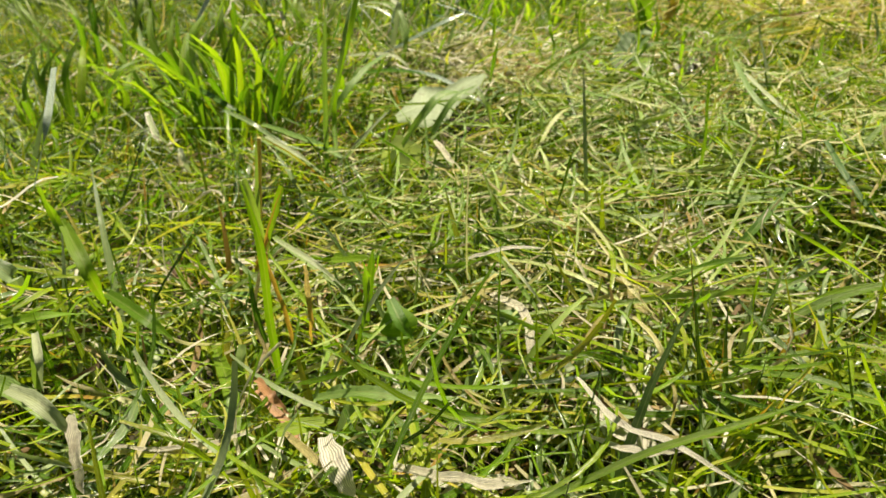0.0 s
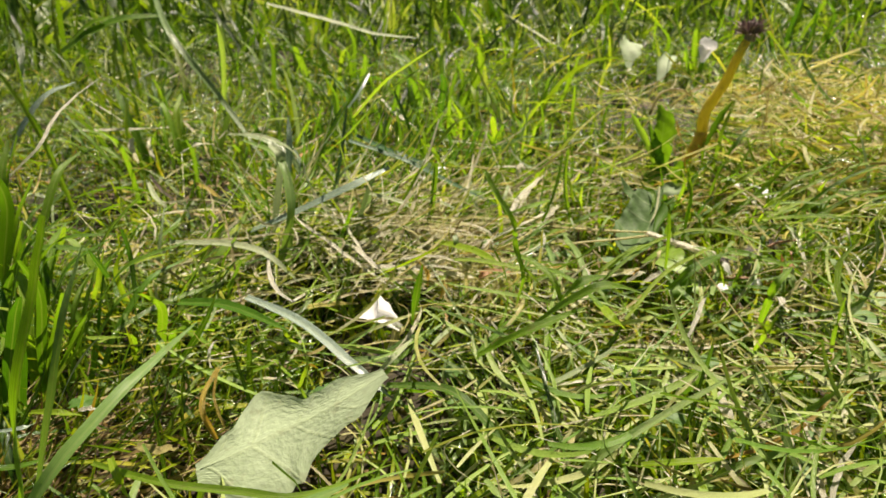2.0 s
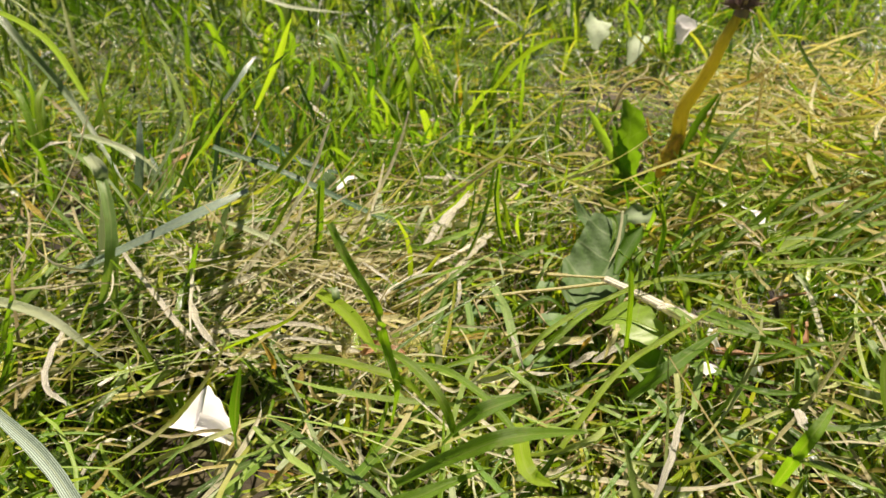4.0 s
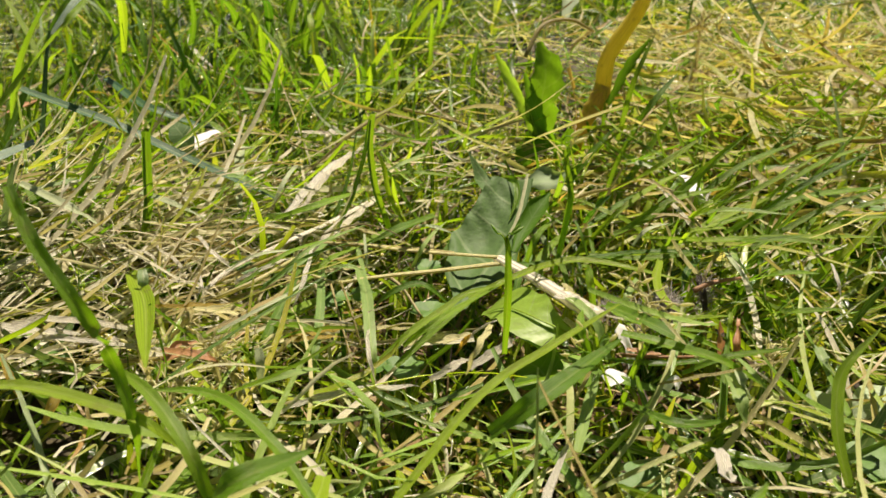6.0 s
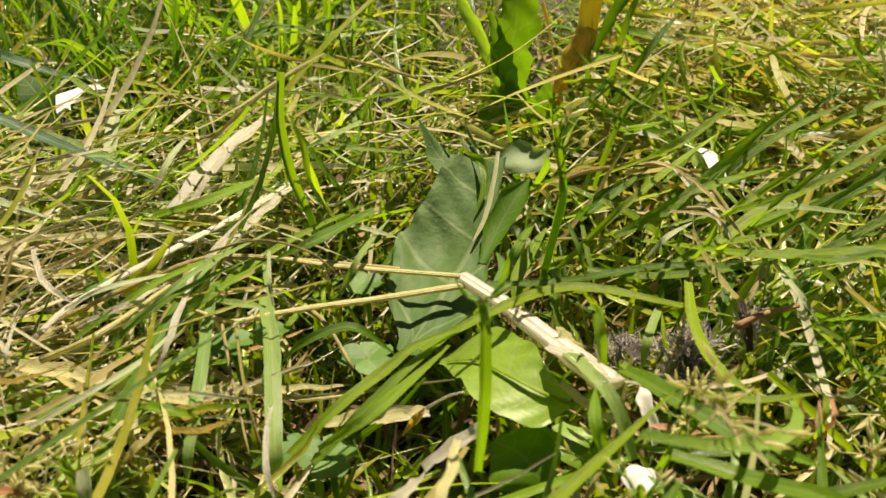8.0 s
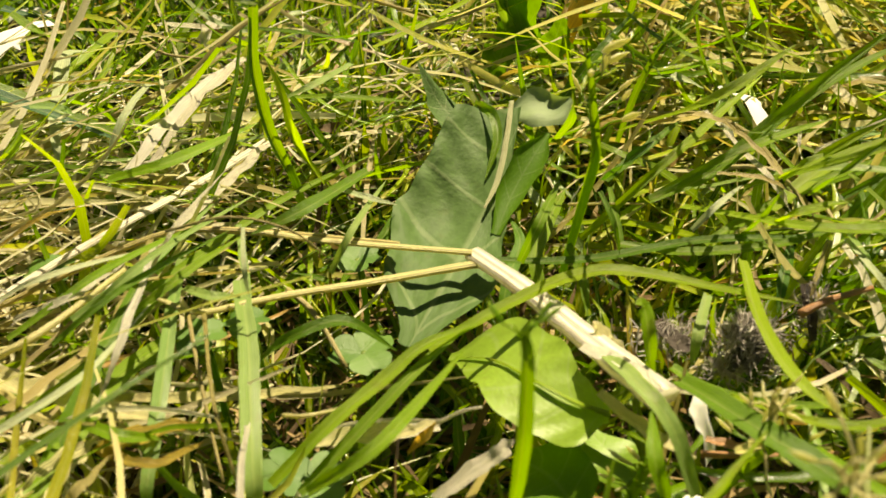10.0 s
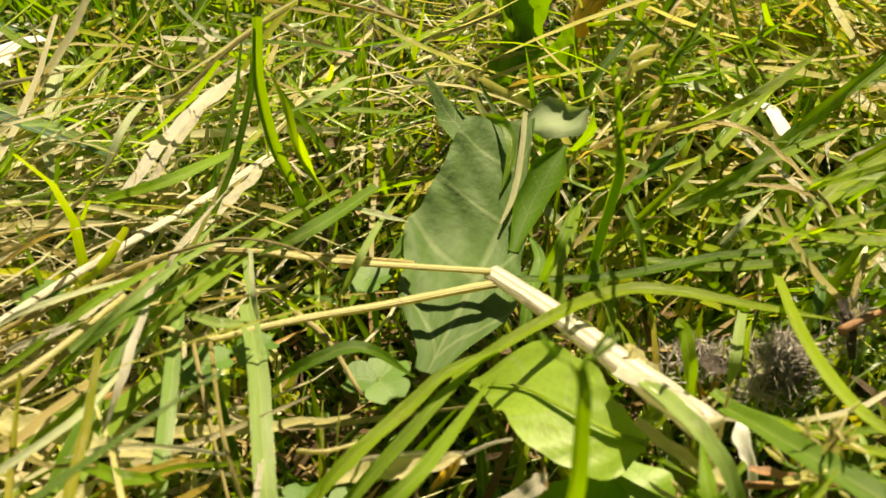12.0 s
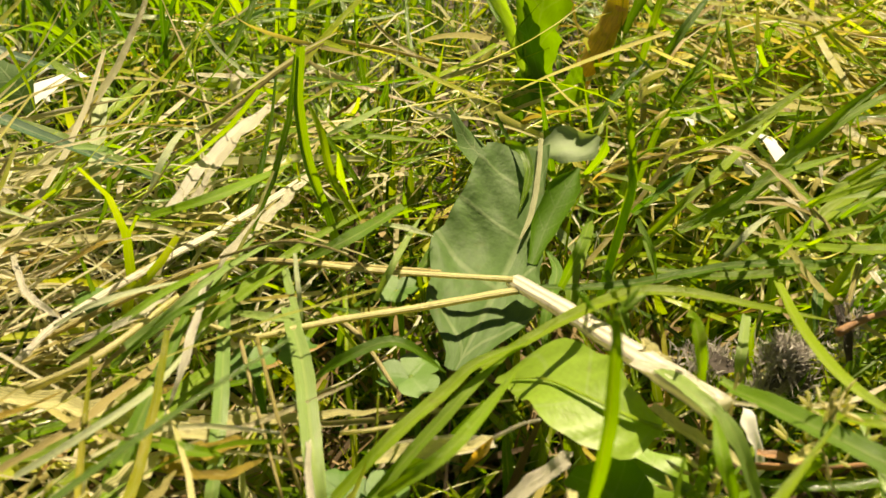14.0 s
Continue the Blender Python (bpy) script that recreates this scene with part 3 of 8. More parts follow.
clippings("dry_grass", rng.normal((0.03, 0.385), (0.045, 0.028), (420, 2)), 0.016, 0.055, 0.0003, 0.0010, 0.008, 0.018, M_STRAW, "matted heap of dry straw-coloured mowings", az=0.75, spread=0.45)
clippings("dry_grass", rng.normal((0.000, 0.385), (0.025, 0.022), (90, 2)), 0.03, 0.06, 0.0008, 0.0015, 0.012, 0.020, M_FIBRE, "long pale straws lying side by side on the mowings", az=0.8, spread=0.25)
clippings("dry_grass", rng.normal((0.24, 0.51), (0.09, 0.06), (1000, 2)), 0.014, 0.046, 0.0004, 0.0012, 0.010, 0.026, M_THATCH, "dry yellow thatch in the lawn", az=0.4, spread=0.7)
clippings("dry_grass", rng.normal((0.02, 0.44), (0.07, 0.035), (100, 2)), 0.014, 0.042, 0.0004, 0.0012, 0.010, 0.022, M_STRAW, "bright dry mowings between the green blades")
clippings("cut_grass", wedge(6000), 0.012, 0.036, 0.0005, 0.0012, 0.006, 0.020, M_SWARD, "loose green mowings lying on the lawn")
clippings("cut_grass", wedge(3000), 0.012, 0.034, 0.0005, 0.0012, 0.012, 0.024, M_BRIGHT, "yellow-green mowings coloured as if sunlit on top of the lawn")
clippings("cut_grass", rng.normal((0.03, 0.42), (0.06, 0.05), (350, 2)), 0.014, 0.038, 0.0006, 0.0015, 0.011, 0.023, M_BRIGHT, "green mowings coloured as if sunlit over the dry ones")
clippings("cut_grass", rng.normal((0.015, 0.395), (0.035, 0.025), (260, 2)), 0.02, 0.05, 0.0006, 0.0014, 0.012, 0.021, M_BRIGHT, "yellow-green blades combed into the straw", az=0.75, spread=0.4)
clippings("cut_grass", rng.normal((0.22, 0.47), (0.06, 0.04), (450, 2)), 0.014, 0.040, 0.0006, 0.0015, 0.014, 0.032, M_BRIGHT, "green mowings coloured as if sunlit over the thatch")
clippings("cut_grass", patch(1700, -0.13, 0.18, 0.08, 0.25), 0.012, 0.034, 0.0004, 0.0011, 0.012, 0.023, M_BRIGHT, "green mowings coloured as if sunlit on the lawn near the start")
clippings("dry_grass", patch(900, -0.10, 0.12, 0.07, 0.20), 0.010, 0.034, 0.0003, 0.0010, 0.008, 0.020, M_FIBRE, "cream dry strands among the mowings near the start", patchy=True)
clippings("brown_litter", patch(900, -0.10, 0.12, 0.07, 0.20), 0.005, 0.022, 0.0004, 0.0013, 0.006, 0.016, M_LITTER, "reddish-brown dead bits near the start", patchy=True)
clippings("cut_grass", patch(1500, -0.02, 0.26, 0.13, 0.35), 0.014, 0.038, 0.0004, 0.0011, 0.014, 0.026, M_PALE, "pale green fresh mowings heaped on the lawn")
clippings("dry_grass", patch(1100, -0.02, 0.26, 0.13, 0.35), 0.014, 0.040, 0.0003, 0.0010, 0.012, 0.024, M_STRAW, "straw-coloured mowings heaped on the lawn")
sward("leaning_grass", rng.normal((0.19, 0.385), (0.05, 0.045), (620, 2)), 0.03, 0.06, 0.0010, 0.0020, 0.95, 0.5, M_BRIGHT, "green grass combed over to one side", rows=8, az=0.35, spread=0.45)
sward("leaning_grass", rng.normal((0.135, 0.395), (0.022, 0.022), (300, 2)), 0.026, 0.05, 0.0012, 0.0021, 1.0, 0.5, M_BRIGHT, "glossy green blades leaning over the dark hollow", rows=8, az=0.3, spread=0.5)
sward("leaning_grass", rng.normal((0.06, 0.315), (0.045, 0.016), (420, 2)), 0.018, 0.036, 0.0010, 0.0020, 0.7, 0.8, M_BRIGHT, "green blades coloured as if sunlit leaning before the straw", rows=8)
sward("leaning_grass", patch(1000, -0.01, 0.16, 0.17, 0.30), 0.018, 0.036, 0.0008, 0.0017, 0.9, 0.8, M_BRIGHT, "green blades coloured as if sunlit lying over the lane", rows=8)
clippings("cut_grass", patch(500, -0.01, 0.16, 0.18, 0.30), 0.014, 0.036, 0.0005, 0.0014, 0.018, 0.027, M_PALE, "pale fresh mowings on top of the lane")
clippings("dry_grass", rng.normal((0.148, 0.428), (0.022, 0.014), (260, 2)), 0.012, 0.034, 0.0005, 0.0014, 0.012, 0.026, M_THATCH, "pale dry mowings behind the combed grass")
clippings("cut_grass", rng.normal((0.148, 0.424), (0.022, 0.014), (160, 2)), 0.012, 0.034, 0.0007, 0.0016, 0.014, 0.028, M_BRIGHT, "green mowings coloured as if sunlit behind the combed grass")
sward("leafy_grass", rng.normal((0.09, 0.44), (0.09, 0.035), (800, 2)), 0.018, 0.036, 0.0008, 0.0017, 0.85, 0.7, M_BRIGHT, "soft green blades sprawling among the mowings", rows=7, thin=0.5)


def fibres(at, spread, n, lmin, lmax, wmin, wmax, zlo, zhi, material, label, az=None, turn=0.9):
    """Curled thin dry strands, matted over one another."""
    p = rng.normal(at, spread, (n, 2))
    x, y = p[:, 0], p[:, 1]
    keep = rng.uniform(0, 1, n) > bare(x, y) * 0.97
    x, y = x[keep], y[keep]
    length = rng.uniform(lmin, lmax, len(x))
    a = rng.uniform(0, 6.283, len(x)) if az is None else az + rng.normal(0, turn, len(x))
    keep = np.maximum(bare(x + length * np.cos(a) * 0.5, y + length * np.sin(a) * 0.5), bare(x + length * np.cos(a), y + length * np.sin(a))) < 0.6
    keep &= rng.uniform(0, 1, len(x)) > 0.85 * over_clear(x, y, length, a)
    # mowings lie thinner among the standing grass further off
    keep &= rng.uniform(0, 1, len(x)) > 0.6 * np.clip((y - 0.405) / 0.04, 0, 1) * (x < 0.13)
    x, y, length, a = x[keep], y[keep], length[keep], a[keep]
    n = len(x)
    root = np.stack([x, y, SOIL + lumps(x, y) + rng.uniform(zlo, zhi, n) * (1 - 0.5 * np.exp(-(((x - 0.06) / 0.05) ** 2 + ((y - 0.375) / 0.035) ** 2) ** 2))], -1)
    ob = strips("dry_strands", root, a, length, rng.uniform(wmin, wmax, n), 1.57 - rng.normal(0.15, 0.2, n), rng.normal(0.3, 0.4, n), rng.normal(0, 1.7, n), material, rows=9, fold=0.4, tip=0.7, wav=rng.normal(0, 0.0012, n))
    return tagged(ob, label, "dry grass", kind="stuff")


# crumbled litter on the soil under the open leaves
_p = rng.normal((0.088, 0.372), (0.024, 0.024), (1300, 2))
_m = len(_p)
tagged(strips("leaf_litter", np.stack([_p[:, 0], _p[:, 1], SOIL + lumps(_p[:, 0], _p[:, 1]) + rng.uniform(0.0, 0.007, _m)], -1), rng.uniform(0, 6.283, _m), rng.uniform(0.004, 0.018, _m), rng.uniform(0.0003, 0.0009, _m), 1.57 - rng.normal(0.1, 0.35, _m), rng.normal(0.2, 0.5, _m), rng.normal(0, 0.8, _m), M_LITTER, rows=5), "brown crumbled litter on the soil under the leaves", "litter", kind="stuff")
_p = rng.normal((0.088, 0.372), (0.027, 0.027), (1900, 2))
_m = len(_p)
tagged(strips("undergrowth", np.stack([_p[:, 0], _p[:, 1], SOIL + lumps(_p[:, 0], _p[:, 1])], -1), rng.uniform(0, 6.283, _m), rng.uniform(0.008, 0.018, _m), rng.uniform(0.0006, 0.0014, _m), np.abs(rng.normal(0.6, 0.4, _m)), rng.normal(0.7, 0.5, _m), rng.normal(0, 0.6, _m), M_SWARD, rows=5), "short green shoots under the open leaves", "grass", kind="stuff")
for _mat, _cnt, _lab in ((M_LITTER, 420, "dark dead strands on the bare soil by the tussock"), (M_STRAW, 170, "thin dry straws over the bare soil by the tussock"), (M_SWARD, 260, "sparse green shoots on the bare soil by the tussock")):
    _p = rng.normal((-0.068, 0.293), (0.028, 0.016), (_cnt, 2))
    _up = _mat is M_SWARD
    tagged(strips("dead_thatch", np.stack([_p[:, 0], _p[:, 1], SOIL + lumps(_p[:, 0], _p[:, 1]) + rng.uniform(0.0, 0.002 if _up else 0.006, _cnt)], -1), rng.normal(0.2, 0.7, _cnt), rng.uniform(0.012, 0.034, _cnt), rng.uniform(0.0003, 0.0009, _cnt),
                  np.abs(rng.normal(0.9 if _up else 1.5, 0.15, _cnt)), rng.normal(0.1, 0.4, _cnt), rng.normal(0, 1.0, _cnt), _mat, rows=8), _lab, "dry grass", kind="stuff")
fibres((0.020, 0.386), (0.030, 0.018), 560, 0.016, 0.05, 0.0003, 0.0008, 0.011, 0.021, M_FIBRE, "curled cream strands of matted dry grass", az=0.6)
fibres((0.24, 0.50), (0.08, 0.05), 700, 0.012, 0.04, 0.0004, 0.0010, 0.012, 0.026, M_THATCH, "pale curled dry strands in the thatch", az=0.5)
clippings("dry_grass", rng.normal((0.19, 0.44), (0.035, 0.035), (350, 2)), 0.012, 0.034, 0.0005, 0.0015, 0.016, 0.034, M_THATCH, "bright dry mowings caught on the combed grass")
clippings("dry_grass", rng.normal((0.26, 0.48), (0.07, 0.05), (900, 2)), 0.012, 0.036, 0.0005, 0.0014, 0.016, 0.034, M_THATCH, "bright dry mowings over the thatch")
fibres((0.05, 0.47), (0.09, 0.05), 120, 0.012, 0.04, 0.0003, 0.0010, 0.010, 0.022, M_FIBRE, "scattered pale dry strands on the lawn")
fibres((0.10, 0.27), (0.09, 0.06), 600, 0.010, 0.035, 0.0003, 0.0010, 0.010, 0.022, M_FIBRE, "scattered pale dry strands on the lawn")
fibres((0.03, 0.16), (0.09, 0.05), 350, 0.010, 0.035, 0.0003, 0.0010, 0.010, 0.020, M_FIBRE, "scattered pale dry strands on the lawn")


# ---- single things ----
def spline(points, n):
    """A smooth line through the points, n steps."""
    p = [Vector(q) for q in points]
    p = [p[0] * 2 - p[1]] + p + [p[-1] * 2 - p[-2]]
    out = []
    segs = len(p) - 3
    for k in range(n + 1):
        u = k / n * segs
        i = min(int(u), segs - 1)
        f = u - i
        a, b, c, d = p[i:i + 4]
        out.append(0.5 * (b * 2 + (c - a) * f + (a * 2 - b * 5 + c * 4 - d) * f * f + (b * 3 - a - c * 3 + d) * f * f * f))
    return out


def finish(name, bm, material, parent=None, label=""):
    me = bpy.data.meshes.new(name)
    bmesh.ops.recalc_face_normals(bm, faces=bm.faces)
    for f in bm.faces:
        f.smooth = True
    bm.to_mesh(me)
    bm.free()
    me.materials.append(material)
    ob = new(name, me)
    ob.parent = parent
    if label:
        tagged(ob, label)
    return ob


part = finish


def ribbon_bm(points, width, face=(0, -0.45, 0.9), fold=0.45, tip=0.9, base=0.75, twist=0.0, steps=None, ragged=0.08, crook=0.0):
    """A blade: a keeled section of leaf tissue, five points across, swept along a smooth line."""
    n = steps or max(14, 7 * (len(points) - 1))
    line = spline(points, n)
    seed = Vector(points[0]) * 900
    if crook:
        line = [q + noise.noise_vector(seed + Vector((k * 0.55, 0, 0))) * crook * min(width, 0.0011) for k, q in enumerate(line)]
    bm = bmesh.new()
    uv = bm.loops.layers.uv.new("UVMap")
    rings = []
    for k, q in enumerate(line):
        t = (line[min(k + 1, n)] - line[max(k - 1, 0)]).normalized()
        side = t.cross(Vector(face)).normalized()
        nor = side.cross(t).normalized()
        if twist:
            r = Matrix.Rotation(twist * k / n, 3, t)
            side, nor = r @ side, r @ nor
        s = k / n
        w = 0.5 * width * min(1.0, base + (1 - base) * s * 4) * (1 - tip * max(0, (s - 0.5) / 0.5) ** 2)
        edge = [1 + 2.0 * ragged * noise.noise(seed + Vector((k * 0.42, 7.0 * e, 3.0))) + 0.8 * ragged * noise.noise(seed + Vector((k * 1.7, 5.0 * e, 9.0))) for e in (0, 1)]
        lift = fold * (1 + 0.8 * noise.noise(seed + Vector((k * 0.3, 2.0, 5.0))))
        rings.append([bm.verts.new(q + side * w * u * edge[u > 0] + nor * w * lift * (abs(u) ** 0.8 - 0.25 * (abs(u) > 0.9))) for u in (-1, -0.5, 0, 0.5, 1)])
    for k in range(n):
        for j in range(4):
            f = bm.faces.new((rings[k][j], rings[k][j + 1], rings[k + 1][j + 1], rings[k + 1][j]))
            for loop, (u, s) in zip(f.loops, ((j, k), (j + 1, k), (j + 1, k + 1), (j, k + 1))):
                loop[uv].uv = (u / 2 - 1, s / n * 2)
    return bm


def tube_bm(points, r0, r1, sides=8, flat=1.0, ridge=0.0, face=(0, 0, 1)):
    n = max(8, 5 * (len(points) - 1))
    line = spline(points, n)
    bm = bmesh.new()
    uv = bm.loops.layers.uv.new("UVMap")
    rings = []
    for k, q in enumerate(line):
        t = (line[min(k + 1, n)] - line[max(k - 1, 0)]).normalized()
        a = t.cross(Vector(face))
        a = a.normalized() if a.length > 1e-4 else t.orthogonal().normalized()
        b = a.cross(t).normalized()
        r = (r0 + (r1 - r0) * k / n) * (1 + 0.05 * math.sin(k * 1.7))
        rings.append([bm.verts.new(q + (a * math.cos(j * math.tau / sides) + b * math.sin(j * math.tau / sides) * flat) * r * (1 + ridge * (j % 2))) for j in range(sides)])
    for k in range(n):
        for j in range(sides):
            f = bm.faces.new((rings[k][j], rings[k][(j + 1) % sides], rings[k + 1][(j + 1) % sides], rings[k + 1][j]))
            for loop, (u, s) in zip(f.loops, ((j, k), (j + 1, k), (j + 1, k + 1), (j, k + 1))):
                loop[uv].uv = (u / sides * 2, s / n * 3)
    bm.faces.new(rings[0])
    bm.faces.new(list(reversed(rings[-1])))
    return bm


LABELS = {
    "G": "single green grass blade standing out of the lawn", "D": "dark green grass blade in the lawn", "Y": "bright yellow-green grass blade lit through by the sun",
    "H": "blue-green grass blade with a pale sheen put into its colour", "N": "dull blue-green grass blade lying over the mowings", "C": "chalky pale green grass blade drying in the lawn",
    "B": "broad grey-green grass blade with a glossy sheen", "P": "pale green limp grass blade hanging over the mowings", "S": "dry straw-coloured grass stalk lying on the lawn",
    "W": "bleached whitish straw strip lying on the mowings", "T": "tan dry grass blade lying on the lawn", "O": "orange-yellow withered grass blade in the lawn",
    "R": "rust-brown dry leaf shred caught in the grass", "K": "thin dead grey-brown grass stem lying on the lawn",
}


def blade(key, points, mm, **kw):
    if key in "SWTKOR":
        kw = {"ragged": 0.22 if mm < 2.4 else 0.13, "crook": 0.35, **kw}
    return tagged(finish("straw" if key in "SWTK" else "grass_sprig", ribbon_bm(points, mm * 0.00078, **kw), MATS[key]), LABELS[key], "straw" if key in "SWTK" else "grass", "loose straws" if key in "SWTK" else "single grass blades")


def stem(key, points, mm, mm1=None, **kw):
    return tagged(finish("straw" if key in "SWTK" else "grass_sprig", tube_bm(points, mm / 2000, (mm1 or mm * 0.6) / 2000, **kw) if key in "SWTKR" else ribbon_bm(points, mm / 1000, fold=0.8, tip=0.35), MATS[key]), LABELS[key].replace("blade", "stem"), "straw" if key in "SWTK" else "grass", "loose straws" if key in "SWTK" else "single grass blades")


def empty(name, at, label, category, group=""):
    ob = new(name)
    ob.location = at
    bpy.context.view_layer.update()
    return tagged(ob, label, category, group)


def under(parent, ob):
    """Hang a mesh made in world places under a thing."""
    ob.parent = parent
    ob.matrix_parent_inverse = Matrix.Translation(parent.location).inverted()
    return ob


def cut_shoot(foot, top, mm):
    """A mown grass shoot: a swollen pale sheath, and a flattened, grooved shoot cut off square above it."""
    ob = empty("grass_shoot", foot[0], "green grass shoot cut off square by the mower", "grass", "single grass blades")
    under(ob, part("sheath", tube_bm(foot, mm / 1700, mm / 2100, sides=10, flat=0.75), MATS["Y"], label="yellow-green swollen sheath"))
    under(ob, part("shoot", ribbon_bm(top, mm / 1000, face=(0.35, -0.9, 0.2), fold=0.35, tip=0.1, ragged=0.03), MATS["Y"]))
    under(ob, part("leaf_edge", ribbon_bm([Vector(q) + Vector((-0.0003, -0.0006, -0.0003 * k)) for k, q in enumerate(top)], mm / 2200, face=(-0.6, -0.8, 0.1), fold=0.4, tip=0.3, ragged=0.03), MATS["D"], label="folded darker edge"))
    return ob


def leaf_bm(midrib, left, right, curl_l=0.0, curl_r=0.0, face=(0, -0.3, 0.95), teeth=0.0, sag=0.12, nu=18, nv=5, wav=0.0, rim_l=0.0, dip_l=0.0):
    """A leaf blade: half-widths left and right of a smooth midrib, edges curled up."""
    line = spline(midrib, nu)
    bm = bmesh.new()
    uv = bm.loops.layers.uv.new("UVMap")

    def lerp(list_, s):
        u = s * (len(list_) - 1)
        i = min(int(u), len(list_) - 2)
        f = u - i
        f = f * f * (3 - 2 * f)
        return list_[i] * (1 - f) + list_[i + 1] * f

    rows_ = []
    for k, q in enumerate(line):
        t = (line[min(k + 1, nu)] - line[max(k - 1, 0)]).normalized()
        side = Vector(face).cross(t).normalized()
        nor = t.cross(side).normalized()
        s = k / nu
        row = []
        for j in range(-nv, nv + 1):
            u = j / nv
            half = lerp(left, s) if j < 0 else lerp(right, s)
            half *= 1 + teeth * (0.6 * math.sin(s * 23 + 1.7 * (j > 0)) + 0.4 * math.sin(s * 51 + 4 * (j > 0))) * abs(u)
            curl = (curl_l if j < 0 else curl_r) * abs(u) ** 2
            x = half * abs(u) * math.cos(curl) * (-1 if j < 0 else 1)
            z = half * abs(u) * math.sin(curl) + sag * half * abs(u) * (1 - abs(u)) + wav * half * abs(u) * math.sin(k * 1.1 + j)
            if j < 0:
                z += half * (rim_l * max(0.0, (abs(u) - 0.78) / 0.22) - dip_l * math.sin(math.pi * min(1.0, abs(u) / 0.85)))
            row.append(bm.verts.new(q - side * x + nor * z))
        rows_.append(row)
    for k in range(nu):
        for j in range(2 * nv):
            q4 = [(k, j), (k, j + 1), (k + 1, j + 1), (k + 1, j)]
            f = bm.faces.new([rows_[a][c] for a, c in q4])
            for loop, (a, c) in zip(f.loops, q4):
                loop[uv].uv = (c / nv - 1, a / nu)
    return bm


def leaf(name, material, label, midrib, left, right, category="leaf", **kw):
    return tagged(finish(name, leaf_bm(midrib, left, right, **kw), material), label, category)


# ---- bent straw lying across the broad leaf ----
straw = empty("bent_straw", (0.088, 0.373, 0.011), "kinked pale straw stalk resting across a broad leaf", "straw")
under(straw, part("thick_stalk", tube_bm([(0.0889, 0.3761, 0.0115), (0.0925, 0.3692, 0.0120), (0.0954, 0.3614, 0.0130), (0.0973, 0.3560, 0.0138), (0.0993, 0.3505, 0.0145)], 0.00105, 0.0015, sides=14, flat=0.5, ridge=0.12), MATS["W"], label="flattened ribbed cream stalk"))
under(straw, part("thin_stalk", tube_bm([(0.0899, 0.3742, 0.0115), (0.0860, 0.3740, 0.0113), (0.0777, 0.3730, 0.0112), (0.0708, 0.3723, 0.0112), (0.0659, 0.3715, 0.0112), (0.0628, 0.3709, 0.0111), (0.0608, 0.3710, 0.0111), (0.0587, 0.3721, 0.0114), (0.0554, 0.3743, 0.0118)], 0.00052, 0.00024, sides=8, flat=0.6, ridge=0.1), MATS["S"], label="thin straw-yellow stalk"))
under(straw, part("side_stalk", tube_bm([(0.0887, 0.3755, 0.0120), (0.0813, 0.3779, 0.0118), (0.0729, 0.3804, 0.0118), (0.0657, 0.3833, 0.0118), (0.0602, 0.3839, 0.0120), (0.0557, 0.3824, 0.0125)], 0.00042, 0.00035, sides=8, flat=0.6), MATS["S"], label="dry thin side stalk"))
under(straw, part("sheath", ribbon_bm([(0.0962, 0.3555, 0.0148), (0.0973, 0.3510, 0.0156), (0.0987, 0.3481, 0.0145), (0.1005, 0.3470, 0.0110)], 0.0015, tip=0.5), MATS["P"], label="pale green leaf sheath at the end of the stalk"))
under(straw, part("sheath", ribbon_bm([(0.0949, 0.3578, 0.0140), (0.0971, 0.3537, 0.0152), (0.0987, 0.3505, 0.0156)], 0.0014, tip=0.6), MATS["W"], label="split cream sheath"))

# ---- broad leaves round the straw ----
broad = empty("broad_leaf", (0.09, 0.385, 0.008), "large matt grey-green leaf with upturned edges lying in the grass", "leaf")
under(broad, part("leaf_blade", leaf_bm([(0.0810, 0.3676, 0.0070), (0.0860, 0.3752, 0.0090), (0.0905, 0.3825, 0.0098), (0.0938, 0.3874, 0.0123), (0.0961, 0.3928, 0.0152), (0.0975, 0.3975, 0.0176)],
     [0.0012, 0.0072, 0.0100, 0.0094, 0.0084, 0.0068], [0.0016, 0.0056, 0.0036, 0.0014, 0.0010, 0.0014], curl_l=-0.12, curl_r=0.35, teeth=0.015, wav=0.05, nu=32, nv=12, rim_l=0.10, dip_l=0.16), M_LEAFGREY))
under(broad, part("leaf_vein", ribbon_bm([(0.0918, 0.3843, 0.0117), (0.0940, 0.3876, 0.0135), (0.0961, 0.3928, 0.0164), (0.0976, 0.3975, 0.0186)], 0.0007, face=(-0.35, -0.6, 0.7), fold=-0.5, tip=0.2, base=0.3), M_RIDGE, label="pale buff raised fold along the midrib"))
under(broad, part("leaf_lobe", leaf_bm([(0.0927, 0.4026, 0.0127), (0.0901, 0.4058, 0.0147), (0.0887, 0.4070, 0.0172), (0.0873, 0.4079, 0.0200)], [0.0036, 0.0028, 0.0014, 0.0002], [0.0034, 0.0024, 0.0012, 0.0002], curl_l=0.4, curl_r=-0.3, teeth=0.05, nu=12, nv=4), M_LEAFGREY))
under(broad, part("leaf_lobe", leaf_bm([(0.0977, 0.3972, 0.0167), (0.1000, 0.3966, 0.0175), (0.1026, 0.3956, 0.0177), (0.1047, 0.3957, 0.0191)], [0.0012, 0.0032, 0.0028, 0.0005], [0.0010, 0.0026, 0.0024, 0.0005], curl_l=0.5, curl_r=-0.3, teeth=0.06, wav=0.08, nu=14, nv=5, face=(0.1, -0.15, 0.98)), M_LOBE, label="lobe with sunlight put into its pale colour"))
